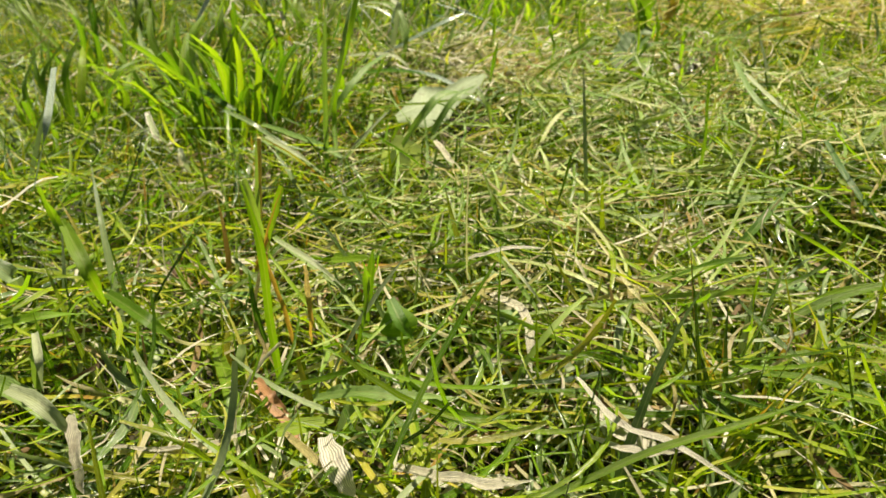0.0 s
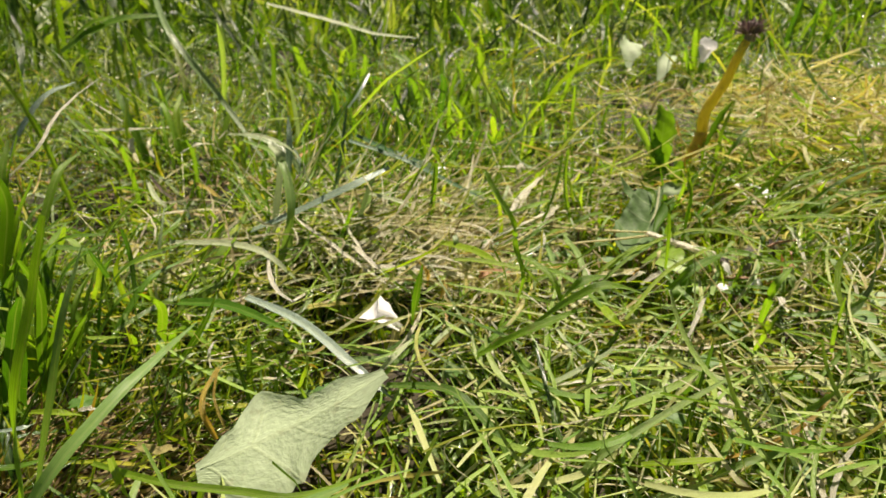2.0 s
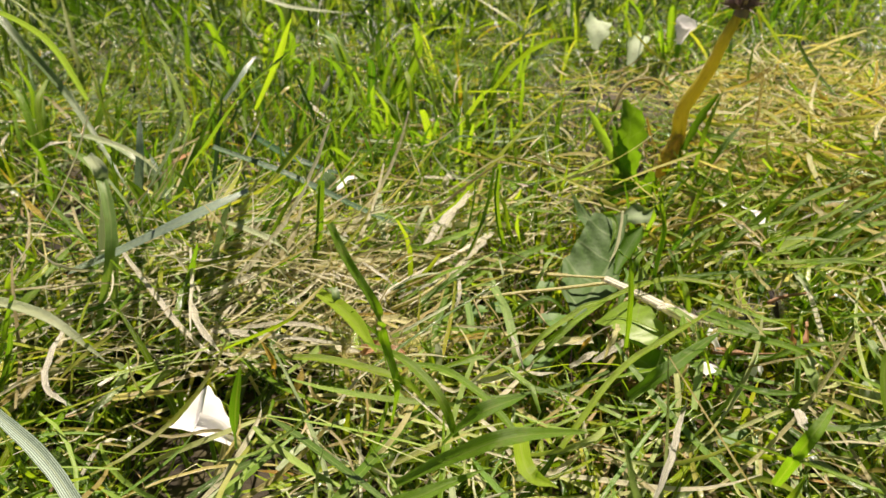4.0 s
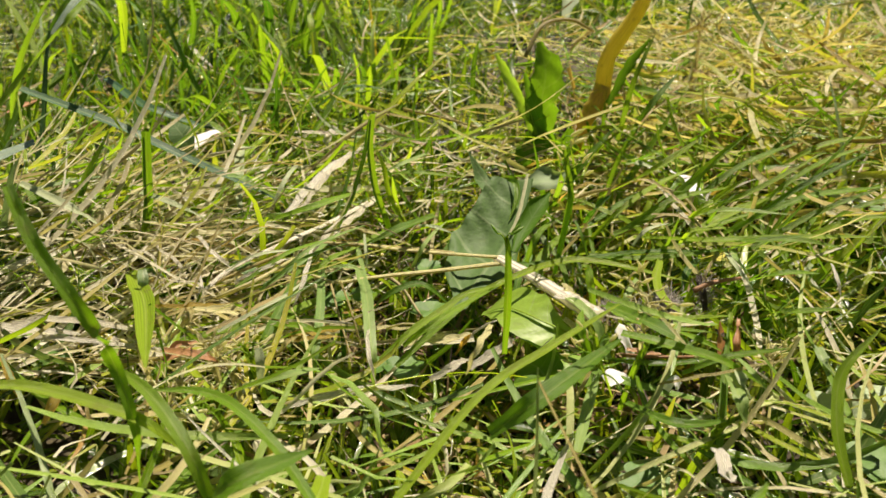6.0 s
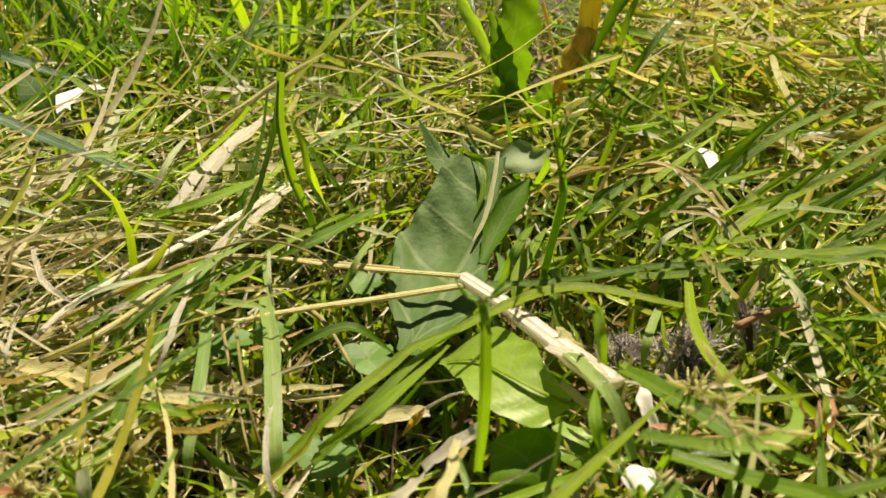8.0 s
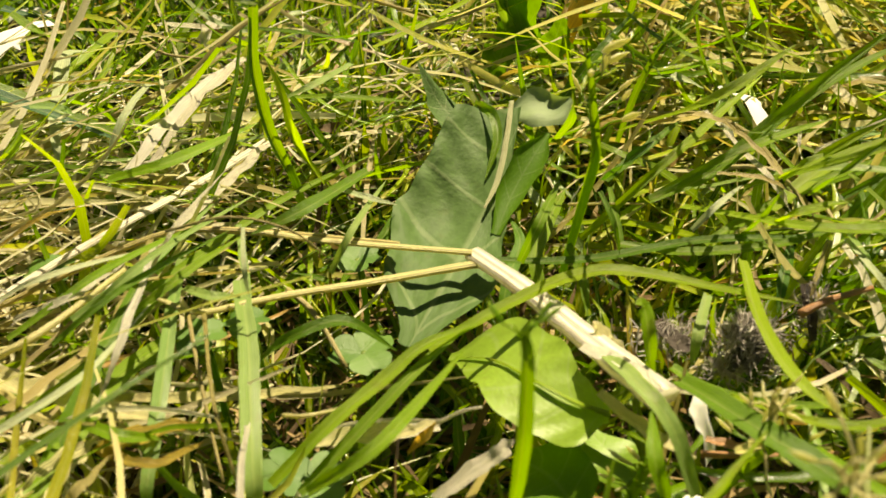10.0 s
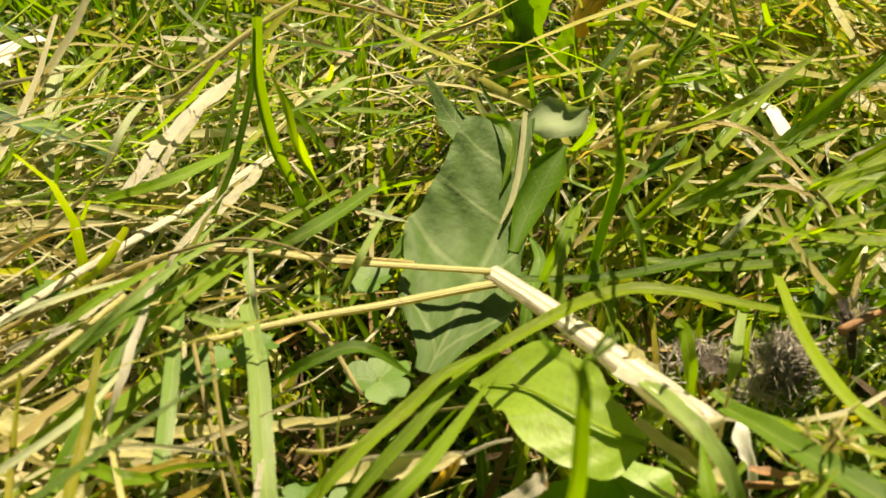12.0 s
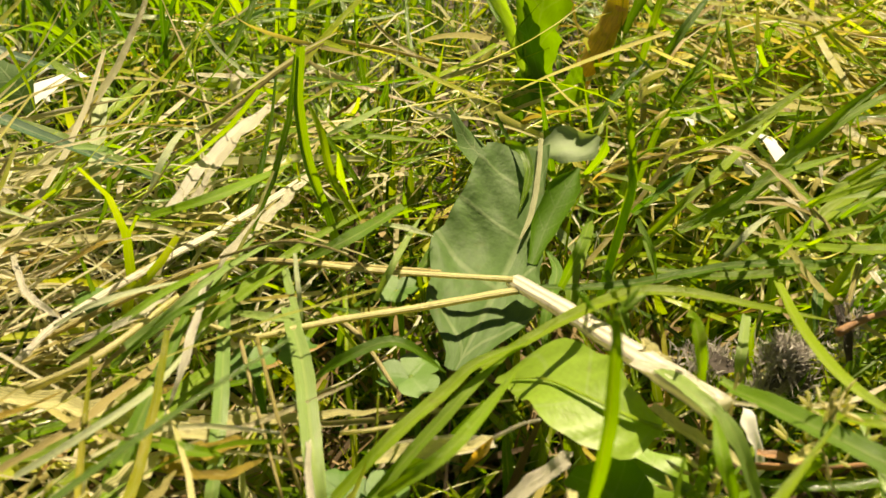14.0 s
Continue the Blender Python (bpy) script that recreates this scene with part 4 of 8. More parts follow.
under(broad, part("leaf_flap", leaf_bm([(0.0925, 0.3813, 0.0100), (0.0954, 0.3858, 0.0125), (0.0982, 0.3888, 0.0150), (0.1008, 0.3913, 0.0170)], [0.0006, 0.0019, 0.0022, 0.0003], [0.0008, 0.0020, 0.0022, 0.0003], curl_l=0.5, curl_r=0.5, teeth=0.05, nu=14, nv=4, face=(-0.45, -0.75, 0.35)), M_LEAFDARK, label="upturned green leaf half lit through by the sun"))
under(broad, part("leaf_edge", ribbon_bm([(0.0797, 0.3834, 0.0088), (0.0827, 0.3873, 0.0103), (0.0869, 0.3926, 0.0117), (0.0915, 0.3994, 0.0132)], 0.0014, face=(-0.3, -0.8, 0.5), fold=0.15, tip=0.6), MATS["G"], label="folded-up green leaf edge"))
under(broad, part("leaf_sliver", ribbon_bm([(0.0936, 0.4000, 0.0171), (0.0950, 0.3966, 0.0175), (0.0950, 0.3928, 0.0160), (0.0928, 0.3889, 0.0127)], 0.0013, face=(-0.5, -0.7, 0.4), tip=0.95), MATS["Y"], label="thin bright green sliver curling along the fold"))

yellow = empty("yellow_leaf", (0.097, 0.353, 0.008), "bright yellow-green soft leaf with a rounded lobe", "leaf")
under(yellow, part("leaf_blade", leaf_bm([(0.0966, 0.3539, 0.0095), (0.0936, 0.3546, 0.0108), (0.0907, 0.3571, 0.0112), (0.0881, 0.3614, 0.0100), (0.0848, 0.3660, 0.0065)], [0.0008, 0.0043, 0.0046, 0.0030, 0.0003], [0.0008, 0.0024, 0.0046, 0.0050, 0.0005], curl_l=0.08, curl_r=0.12, nu=30, nv=9, sag=0.08, teeth=0.02, wav=0.03, face=(0.05, -0.45, 0.88)), M_LEAFYEL))
under(yellow, part("leaf_vein", tube_bm([(0.0965, 0.3536, 0.0098), (0.0934, 0.3542, 0.0112), (0.0906, 0.3567, 0.0116), (0.0880, 0.3610, 0.0104), (0.0855, 0.3647, 0.0076)], 0.00035, 0.0001, sides=6, flat=0.4), MATS["Y"], label="slender paler midrib"))

leaf("round_leaf", M_LEAFDARK, "rounded green leaf half buried in the grass", [(0.0929, 0.3481, 0.0030), (0.0918, 0.3495, 0.0055), (0.0906, 0.3514, 0.0060), (0.0888, 0.3542, 0.0050)], [0.0008, 0.0040, 0.0042, 0.0010], [0.0008, 0.0034, 0.0036, 0.0010], curl_l=-0.2, curl_r=0.2)
leaf("round_leaf", M_LEAFYEL, "dim green leaf under the yellow leaf", [(0.0991, 0.3511, 0.0020), (0.0976, 0.3536, 0.0040), (0.0965, 0.3568, 0.0040)], [0.0008, 0.0026, 0.0008], [0.0008, 0.0026, 0.0008])
leaf("round_leaf", M_LEAFPALE, "smooth pale green leaf flat among the stalks", [(0.1259, 0.3387, 0.0040), (0.1277, 0.3384, 0.0060), (0.1317, 0.3384, 0.0060)], [0.0010, 0.0022, 0.0006], [0.0010, 0.0022, 0.0006])
leaf("round_leaf", M_LEAFPALE, "smooth pale green leaf flat among the stalks", [(0.1324, 0.3374, 0.0040), (0.1356, 0.3380, 0.0060), (0.1419, 0.3402, 0.0060)], [0.0012, 0.0030, 0.0006], [0.0012, 0.0030, 0.0006])
leaf("round_leaf", M_LEAFPALE, "narrow dull green leaf leaning on the stalks", [(0.1325, 0.3411, 0.0060), (0.1296, 0.3398, 0.0100), (0.1264, 0.3376, 0.0140)], [0.0006, 0.0018, 0.0004], [0.0006, 0.0018, 0.0004])
leaf("round_leaf", M_LEAFDARK, "small dark heart-shaped leaf in the grass", [(-0.0016, 0.1316, 0.0080), (-0.0021, 0.1325, 0.0120), (-0.0034, 0.1358, 0.0150)], [0.0006, 0.0040, 0.0010], [0.0006, 0.0034, 0.0010])
leaf("round_leaf", M_LEAFPALE, "small pale rounded leaf standing in the grass", [(-0.0071, 0.2315, 0.0060), (-0.0084, 0.2315, 0.0111), (-0.0103, 0.2315, 0.0150)], [0.0010, 0.0036, 0.0010], [0.0010, 0.0034, 0.0010], face=(0.2, -0.9, 0.3))
leaf("round_leaf", M_LEAFYEL, "small yellow-green leaf in the mowings", [(0.0360, 0.4040, 0.0120), (0.0376, 0.4020, 0.0150), (0.0396, 0.4010, 0.0175)], [0.0010, 0.0022, 0.0006], [0.0010, 0.0022, 0.0006])
leaf("round_leaf", M_LEAFGREY, "dull bluish-green leaf at the back of the mowings", [(0.0262, 0.4330, 0.0130), (0.0243, 0.4340, 0.0175), (0.0220, 0.4360, 0.0200)], [0.0010, 0.0030, 0.0012], [0.0010, 0.0030, 0.0012])

# big pale leaf that lies open near the start of the way
plantain = empty("plantain_leaf", (-0.003, 0.292, 0.012), "big pale green leaf with a torn edge lying on the grass", "leaf")
under(plantain, part("leaf_blade", leaf_bm([(-0.0118, 0.2680, 0.0160), (-0.0050, 0.2695, 0.0180), (0.0014, 0.2724, 0.0196), (0.0073, 0.2740, 0.0214), (0.0125, 0.2755, 0.0235), (0.0195, 0.2790, 0.0262)], [0.0012, 0.0050, 0.0088, 0.0040, 0.0044, 0.0012], [0.0032, 0.0096, 0.0106, 0.0058, 0.0042, 0.0012], curl_l=0.12, curl_r=-0.22, teeth=0.06, nu=40, nv=9, wav=0.025, sag=-0.2), M_LEAFPALE))
under(plantain, part("leaf_vein", tube_bm([(-0.0112, 0.2681, 0.0161), (-0.0050, 0.2695, 0.0179), (0.0014, 0.2724, 0.0195), (0.0073, 0.2740, 0.0213), (0.0125, 0.2755, 0.0234)], 0.00018, 0.0001, sides=6, flat=0.4), M_LEAFPALE, label="pale midrib"))

leaf("pale_leaf", M_LEAFPALE, "small pale leaf standing in the short grass", [(-0.0091, 0.2419, 0.0040), (-0.0084, 0.2389, 0.0125), (-0.0088, 0.2389, 0.0178)], [0.0060, 0.0062, 0.0010], [0.0060, 0.0062, 0.0010], face=(0, -0.7, 0.6))

# ---- clover ----
def leaflet_bm(r):
    bm = bmesh.new()
    uv = bm.loops.layers.uv.new("UVMap")
    rows_ = []
    for i in range(7):
        s = i / 6
        w = r * 0.62 * math.sin(math.pi * min(1.0, 0.08 + 0.80 * s)) ** 0.8
        x = r * (0.05 + s - 0.10 * s * s)
        rows_.append([bm.verts.new((x - 0.18 * r * (s > 0.9) * (1 - abs(j) / 3), w * j / 3, 0.16 * abs(w * j / 3) - 0.10 * r * s * s)) for j in range(-3, 4)])
    for a in range(6):
        for c in range(6):
            f = bm.faces.new((rows_[a][c], rows_[a + 1][c], rows_[a + 1][c + 1], rows_[a][c + 1]))
            for loop, (i, j) in zip(f.loops, ((a, c), (a + 1, c), (a + 1, c + 1), (a, c + 1))):
                loop[uv].uv = (j / 3 - 1, i / 6)
    return bm


def clover(at, r, turn, tilt, label):
    ob = empty("clover", (at[0], at[1], at[2]), label, "clover", "clovers in the lawn")
    for k in range(3):
        lf = part("leaflet", leaflet_bm(r * 0.85), M_CLOVER, ob)
        lf.matrix_basis = pose(0, 0, 0, 0, tilt, turn + 120 * k)
    part("stem", tube_bm([(0, 0, 0), (0.0006, 0.0004, -0.004), (0.001, 0.001, -at[2] + SOIL - 0.002)], 0.0004, 0.0004, sides=6), MATS["G"], ob)
    return ob


for (at, r, turn, tilt) in (
    ((0.0765, 0.3679, 0.0065), 0.0042, -70, -8), ((0.0715, 0.3540, 0.0050), 0.0040, 40, -10), ((0.0688, 0.3569, 0.0040), 0.0034, 80, 5),
    ((0.0608, 0.3711, 0.0080), 0.0034, 20, 0), ((0.0652, 0.3729, 0.0080), 0.0030, 150, 10), ((0.0770, 0.3843, 0.0060), 0.0036, 10, -10),
    ((0.0438, 0.3849, 0.0080), 0.0034, 60, 5), ((0.0183, 0.1411, 0.0080), 0.0046, 30, 0), ((0.0717, 0.2874, 0.0080), 0.0046, 10, 0),
    ((0.0658, 0.2839, 0.0060), 0.0044, 70, 0), ((0.1270, 0.3247, 0.0080), 0.0046, 20, 0), ((0.0003, 0.3001, 0.0080), 0.0036, 20, 0), ((-0.0437, 0.2974, 0.0120), 0.0036, 80, 0)):
    clover(at, r, turn, tilt, "dull green clover with three rounded leaflets in the lawn")

_c = random.Random(21)
for _k in range(34):
    _x, _y = (_c.uniform(0.0, 0.17), _c.uniform(0.29, 0.43)) if _k < 24 else (_c.uniform(-0.08, 0.16), _c.uniform(0.13, 0.29))
    if 0.035 < _x < 0.15 and _y > 0.335:
        _x, _y = _x + 0.11, _y - 0.02
    clover((_x, _y, _c.uniform(0.003, 0.010)), _c.uniform(0.0024, 0.0042), _c.uniform(0, 360), _c.uniform(-12, 10), "small clover with rounded leaflets low in the lawn")

# ---- dandelion ----
dandelion = empty("dandelion", (0.120, 0.4435, 0.0), "withered dandelion with an ochre hollow stalk and closed brown head", "dandelion")
under(dandelion, part("stalk_sheath", tube_bm([(0.1173, 0.4435, 0.0061), (0.1201, 0.4435, 0.0130), (0.1228, 0.4435, 0.0187), (0.1247, 0.4435, 0.0236)], 0.0026, 0.0022, sides=10, flat=0.8), M_SHEATH, label="brownish papery sheath"))
under(dandelion, part("stalk", tube_bm([(0.1220, 0.4435, 0.0166), (0.1244, 0.4435, 0.0222), (0.1254, 0.4435, 0.0305)] + [(0.1315, 0.4440, 0.0403), (0.1354, 0.4440, 0.0492), (0.1384, 0.4440, 0.0552)], 0.0023, 0.0014, sides=12), M_STALK, label="ochre-yellow hollow stalk"))
head_at = Vector((0.1394, 0.4440, 0.0560))
head = under(dandelion, part("flower_head", tube_bm([head_at - Vector((0.0005, 0, 0.001)), head_at + Vector((0.0005, 0, 0.002)), head_at + Vector((0.0015, 0, 0.005))], 0.0018, 0.0030, sides=12), M_HEAD, label="closed purple-brown head"))
_h = np.random.default_rng(11)
_n = 110
_a = _h.uniform(0, 6.283, _n)
bract = strips("withered_floret", np.stack([head_at.x + 0.0012 * np.cos(_a), head_at.y + 0.0012 * np.sin(_a), np.full(_n, head_at.z + 0.001)], -1), _a, _h.uniform(0.004, 0.0085, _n), _h.uniform(0.0005, 0.0012, _n),
               _h.uniform(0.15, 1.3, _n), _h.uniform(-0.3, 0.9, _n), _h.normal(0, 0.5, _n), M_HEAD, rows=5)
bract.parent = head
bract.matrix_parent_inverse = head.matrix_world.inverted()
for pts, l, r, mat in (
    ([(0.1098, 0.4380, 0.0098), (0.1079, 0.4360, 0.0206), (0.1085, 0.4360, 0.0287), (0.1072, 0.4380, 0.0355)], [0.0026, 0.0042, 0.0036, 0.0010], [0.0022, 0.0036, 0.0044, 0.0008], M_LEAFDARK),
    ([(0.1064, 0.4360, 0.0137), (0.1031, 0.4340, 0.0214), (0.0988, 0.4340, 0.0295), (0.0965, 0.4340, 0.0340)], [0.0009, 0.0013, 0.0012, 0.0003], [0.0009, 0.0013, 0.0012, 0.0003], M_LEAFYEL),
    ([(0.1095, 0.4370, 0.0119), (0.1059, 0.4350, 0.0210), (0.1032, 0.4340, 0.0293)], [0.0012, 0.0022, 0.0005], [0.0012, 0.0020, 0.0005], M_LEAFDARK),
    ([(0.1052, 0.4350, 0.0040), (0.1050, 0.4350, 0.0091), (0.1081, 0.4370, 0.0119), (0.1128, 0.4390, 0.0093)], [0.0008, 0.0036, 0.0040, 0.0012], [0.0008, 0.0020, 0.0030, 0.0012], M_LEAFDARK),
    ([(0.1117, 0.4329, 0.0060), (0.1134, 0.4329, 0.0117), (0.1145, 0.4329, 0.0161)], [0.0008, 0.0030, 0.0010], [0.0008, 0.0030, 0.0010], M_LEAFDARK),
    ([(0.1257, 0.4420, 0.0190), (0.1304, 0.4440, 0.0275), (0.1361, 0.4460, 0.0338)], [0.0008, 0.0013, 0.0004], [0.0008, 0.0013, 0.0004], M_LEAFDARK)):
    under(dandelion, part("leaf", leaf_bm(pts, l, r, curl_l=0.3, curl_r=0.4, face=(0.1, -0.95, 0.25), teeth=0.2, wav=0.1, nu=26), mat))

# ---- white fallen petals ----
def rolled_petal(name, base, tips, r_base, width, label, stalk=None):
    """A soft white petal, narrow and rolled at its foot, opening to a folded rim."""
    ob = empty(name, base, label, "petal", "fallen white petals")
    b = Vector(base)
    for k, (tip, w) in enumerate(tips):
        t = Vector(tip)
        m1, m2 = b.lerp(t, 0.35) + Vector((0, 0, 0.0012)), b.lerp(t, 0.7) + Vector((0, 0, 0.0010))
        under(ob, part("petal_fold", leaf_bm([b, m1, m2, t], [r_base, w * 0.55, w, w * 0.75], [r_base, w * 0.55, w, w * 0.7], curl_l=0.3, curl_r=-0.2 - 0.3 * (k % 2), nu=14, nv=5, wav=0.04, face=(0.1, -0.4, 0.9)), M_PETAL))
    if stalk:
        under(ob, part("petal_foot", tube_bm([b, Vector(stalk[0]), Vector(stalk[1])], r_base * 1.1, r_base * 0.7, sides=8), MATS["Y"], label="yellowish foot"))
    return ob


_p = [(0.0184, 0.3312, 0.0075), (0.0105, 0.3349, 0.0115), (0.0127, 0.3319, 0.0105), (0.0173, 0.3316, 0.0060), (0.0160, 0.3271, 0.0030)]
white = empty("white_petal", _p[0], "crisp white petal with yellow foot lying on the grass", "petal", "fallen white petals")
under(white, part("petal_fold", leaf_bm([_p[0], Vector(_p[0]).lerp(Vector(_p[1]), 0.5) + Vector((0, 0, 0.001)), _p[1]], [0.0012, 0.0024, 0.0036, 0.0044], [0.0012, 0.0026, 0.0044, 0.0058], curl_l=0.25, curl_r=-0.1, nu=14, nv=6, wav=0.03, face=(0.1, -0.42, 0.9)), M_PETAL))
under(white, part("petal_fold", leaf_bm([_p[0], Vector(_p[0]).lerp(Vector(_p[2]), 0.5) + Vector((0, -0.0006, 0.001)), _p[2]], [0.0012, 0.0018, 0.0024], [0.0012, 0.0020, 0.0022], curl_l=0.5, curl_r=0.6, nu=10, nv=5, face=(0.1, -0.5, 0.85)), M_PETAL))
under(white, part("petal_foot", tube_bm([_p[0], _p[3], _p[4]], 0.0014, 0.0008, sides=10), MATS["S"], label="yellowish foot"))
_p = [(0.1749, 0.6103, 0.0120), (0.1762, 0.6103, 0.0204), (0.1805, 0.6103, 0.0327)]
rolled_petal("white_petal", _p[1], ((_p[2], 0.0052), (tuple(np.array(_p[2]) + (-0.003, -0.002, -0.003)), 0.0038)), 0.0012, 0.005, "white petal standing upright in the far grass", (_p[0], tuple(np.array(_p[0]) + (-0.006, 0.0, -0.014))))
_p = [(0.0309, 0.4489, 0.0135), (0.0280, 0.4440, 0.0140), (0.0238, 0.4372, 0.0125)]
rolled_petal("white_petal", _p[0], ((_p[2], 0.0024),), 0.0016, 0.003, "white petal scrap on the dry mowings")
_p = [(0.1307, 0.3946, 0.0140), (0.1294, 0.3979, 0.0150), (0.1311, 0.4056, 0.0140)]
rolled_petal("white_petal", _p[0], ((_p[2], 0.0028),), 0.0016, 0.003, "white petal scrap caught between green blades")
_p = [(0.1282, 0.3979, 0.0110), (0.1293, 0.4038, 0.0100)]
rolled_petal("white_petal", _p[0], ((_p[1], 0.0012),), 0.0008, 0.003, "small white petal scrap under green blades")
_p = [(0.1056, 0.3514, 0.0050), (0.1040, 0.3516, 0.0090), (0.1031, 0.3527, 0.0110)]
rolled_petal("white_petal", _p[0], ((_p[2], 0.0017),), 0.0012, 0.003, "narrow white petal strip standing in the grass")
_p = [(0.1037, 0.3454, 0.0060), (0.1016, 0.3453, 0.0080), (0.0992, 0.3436, 0.0080)]
rolled_petal("white_petal", _p[0], ((_p[2], 0.0015),), 0.0010, 0.003, "white petal scrap under the straw's end")
for _t in ([(0.0188, 0.4524, 0.0080), (0.0222, 0.4558, 0.0070)], [(0.1045, 0.3356, 0.0120), (0.1064, 0.3359, 0.0120)], [(0.0170, 0.4679, 0.0080), (0.0245, 0.4701, 0.0080)], [(0.1092, 0.4505, 0.0100), (0.1150, 0.4570, 0.0100)], [(0.1328, 0.4309, 0.0080), (0.1321, 0.4236, 0.0080)]):
    rolled_petal("white_petal", _t[0], ((_t[1], 0.0009),), 0.0006, 0.003, "tiny white petal scrap between grass blades")
# crumpled pale leaves beside the far petal
for pts, w in (([(0.1440, 0.6500, 0.0130), (0.1470, 0.6600, 0.0220), (0.1500, 0.6700, 0.0250), (0.1530, 0.6800, 0.0220)], 0.0080), ([(0.1570, 0.6260, 0.0080), (0.1620, 0.6360, 0.0160), (0.1680, 0.6470, 0.0190), (0.1710, 0.6560, 0.0180)], 0.0048)):
    leaf("crumpled_leaf", M_LEAFPALE, "pale crumpled leaf standing in the far grass", pts, [0.002, w, w * 0.7, 0.002], [0.002, w * 0.9, w, 0.002], face=(0.1, -0.45, 0.85), teeth=0.12, wav=0.15, curl_l=0.5)
# yellowish bud case beside the white petal
leaf("seed_husk", MATS["S"], "pinkish cream dry husk lying in the grass", [(-0.0084, 0.3475, 0.0060), (-0.0009, 0.3452, 0.0080), (0.0065, 0.3495, 0.0060)], [0.0010, 0.0012, 0.0002], [0.0010, 0.0012, 0.0002], category="husk", curl_l=1.3, curl_r=1.3)
leaf("seed_husk", MATS["W"], "frayed cream dry sheath lying under the leaves", [(0.0823, 0.3560, 0.0080), (0.0785, 0.3560, 0.0080), (0.0747, 0.3573, 0.0070), (0.0718, 0.3589, 0.0050)], [0.0007, 0.0013, 0.0011, 0.0003], [0.0007, 0.0012, 0.0010, 0.0003], category="husk", curl_l=0.8, curl_r=0.5)
for key, pts, w in (("R", [(0.0386, 0.3487, 0.0120), (0.0409, 0.3494, 0.0130), (0.0423, 0.3533, 0.0120)], 0.0016), ("R", [(0.1170, 0.3438, 0.0100), (0.1169, 0.3435, 0.0130), (0.1183, 0.3462, 0.0140)], 0.0008), ("O", [(0.0794, 0.3551, 0.0060), (0.0808, 0.3542, 0.0090), (0.0817, 0.3547, 0.0100)], 0.0006),
                    ("O", [(0.0286, 0.3335, 0.0140), (0.0298, 0.3348, 0.0160), (0.0299, 0.3371, 0.0170)], 0.0009), ("R", [(0.1157, 0.3454, 0.0100), (0.1145, 0.3437, 0.0140), (0.1140, 0.3433, 0.0170)], 0.0010), ("R", [(-0.0295, 0.4706, 0.0140), (-0.0270, 0.4762, 0.0140), (-0.0266, 0.4892, 0.0130)], 0.0012),
                    ("O", [(0.0238, 0.3376, 0.0220), (0.0258, 0.3346, 0.0200), (0.0257, 0.3356, 0.0160)], 0.0006)):
    leaf("withered_leaf", MATS[key], "curled rusty withered leaf scrap in the grass", pts, [w * 0.4, w, w * 0.2], [w * 0.4, w, w * 0.2], curl_l=0.8, curl_r=0.6)

# ---- grey fluff ----
def fluff(at, n, spread, length, label):
    k = rng.normal(0, 1, (n, 3)) * np.array(spread)
    root = np.array(at) + k
    ob = strips("grey_fluff", root, rng.uniform(0, 6.283, n), rng.uniform(0.3, 1, n) * length, np.full(n, 0.00016), rng.uniform(0.1, 1.7, n), rng.normal(0, 0.8, n), rng.normal(0, 0.8, n), M_FLUFF, rows=4)
    return tagged(ob, label, "fluff", "tufts of grey fluff")


fluff((0.1076, 0.3659, 0.0060), 350, (0.0020, 0.0010, 0.0006), 0.0024, "dark grey matted fluff between the stalks")
fluff((0.1137, 0.3624, 0.0080), 700, (0.0010, 0.0006, 0.0011), 0.0034, "pale grey fluff tuft with frayed ends")
fluff((0.1128, 0.3617, 0.0050), 400, (0.0014, 0.0005, 0.0004), 0.0030, "pale grey fluff tuft with frayed ends")
fluff((0.1214, 0.3645, 0.0090), 400, (0.0007, 0.0008, 0.0017), 0.0016, "dark grey matted fluff between the stalks")
for pts, w in (([(0.1067, 0.3677, 0.0070), (0.1075, 0.3642, 0.0070), (0.1098, 0.3646, 0.0060)], 0.0018), ([(0.1135, 0.3645, 0.0100), (0.1134, 0.3624, 0.0080), (0.1114, 0.3608, 0.0060)], 0.0017), ([(0.1149, 0.3633, 0.0100), (0.1146, 0.3613, 0.0080), (0.1147, 0.3602, 0.0060)], 0.0016), ([(0.1202, 0.3655, 0.0120), (0.1203, 0.3634, 0.0100), (0.1209, 0.3625, 0.0070)], 0.0013)):
    tagged(finish("felt_scrap", ribbon_bm(pts, w, fold=0.5, tip=0.3), M_FELT), "grey felted fibrous scrap half covered by grass", "fluff", "tufts of grey fluff")

# ---- meadow-grass seed heads ----
def spikelet_bm(L, w):
    bm = bmesh.new()
    uv = bm.loops.layers.uv.new("UVMap")
    rings = []
    for i in range(6):
        s = i / 5
        r = w * math.sin(math.pi * (0.06 + 0.9 * s)) ** 0.8 * (1 - 0.3 * s)
        rings.append([bm.verts.new((r * math.cos(j * math.tau / 5) * (1 + 0.25 * (i % 2)), r * 0.6 * math.sin(j * math.tau / 5), L * s)) for j in range(5)])
    for a in range(5):
        for j in range(5):
            f = bm.faces.new((rings[a][j], rings[a][(j + 1) % 5], rings[a + 1][(j + 1) % 5], rings[a + 1][j]))
            for loop in f.loops:
                loop[uv].uv = (j / 5, a / 5)
    return bm


_spk = {}
for _k in ("P", "S", "T", "Y"):
    _o = finish("spikelet", spikelet_bm(0.0026, 0.00038), M_SPIKE if _k in "PS" else MATS[_k])
    _spk[_k] = _o.data
    bpy.data.objects.remove(_o)


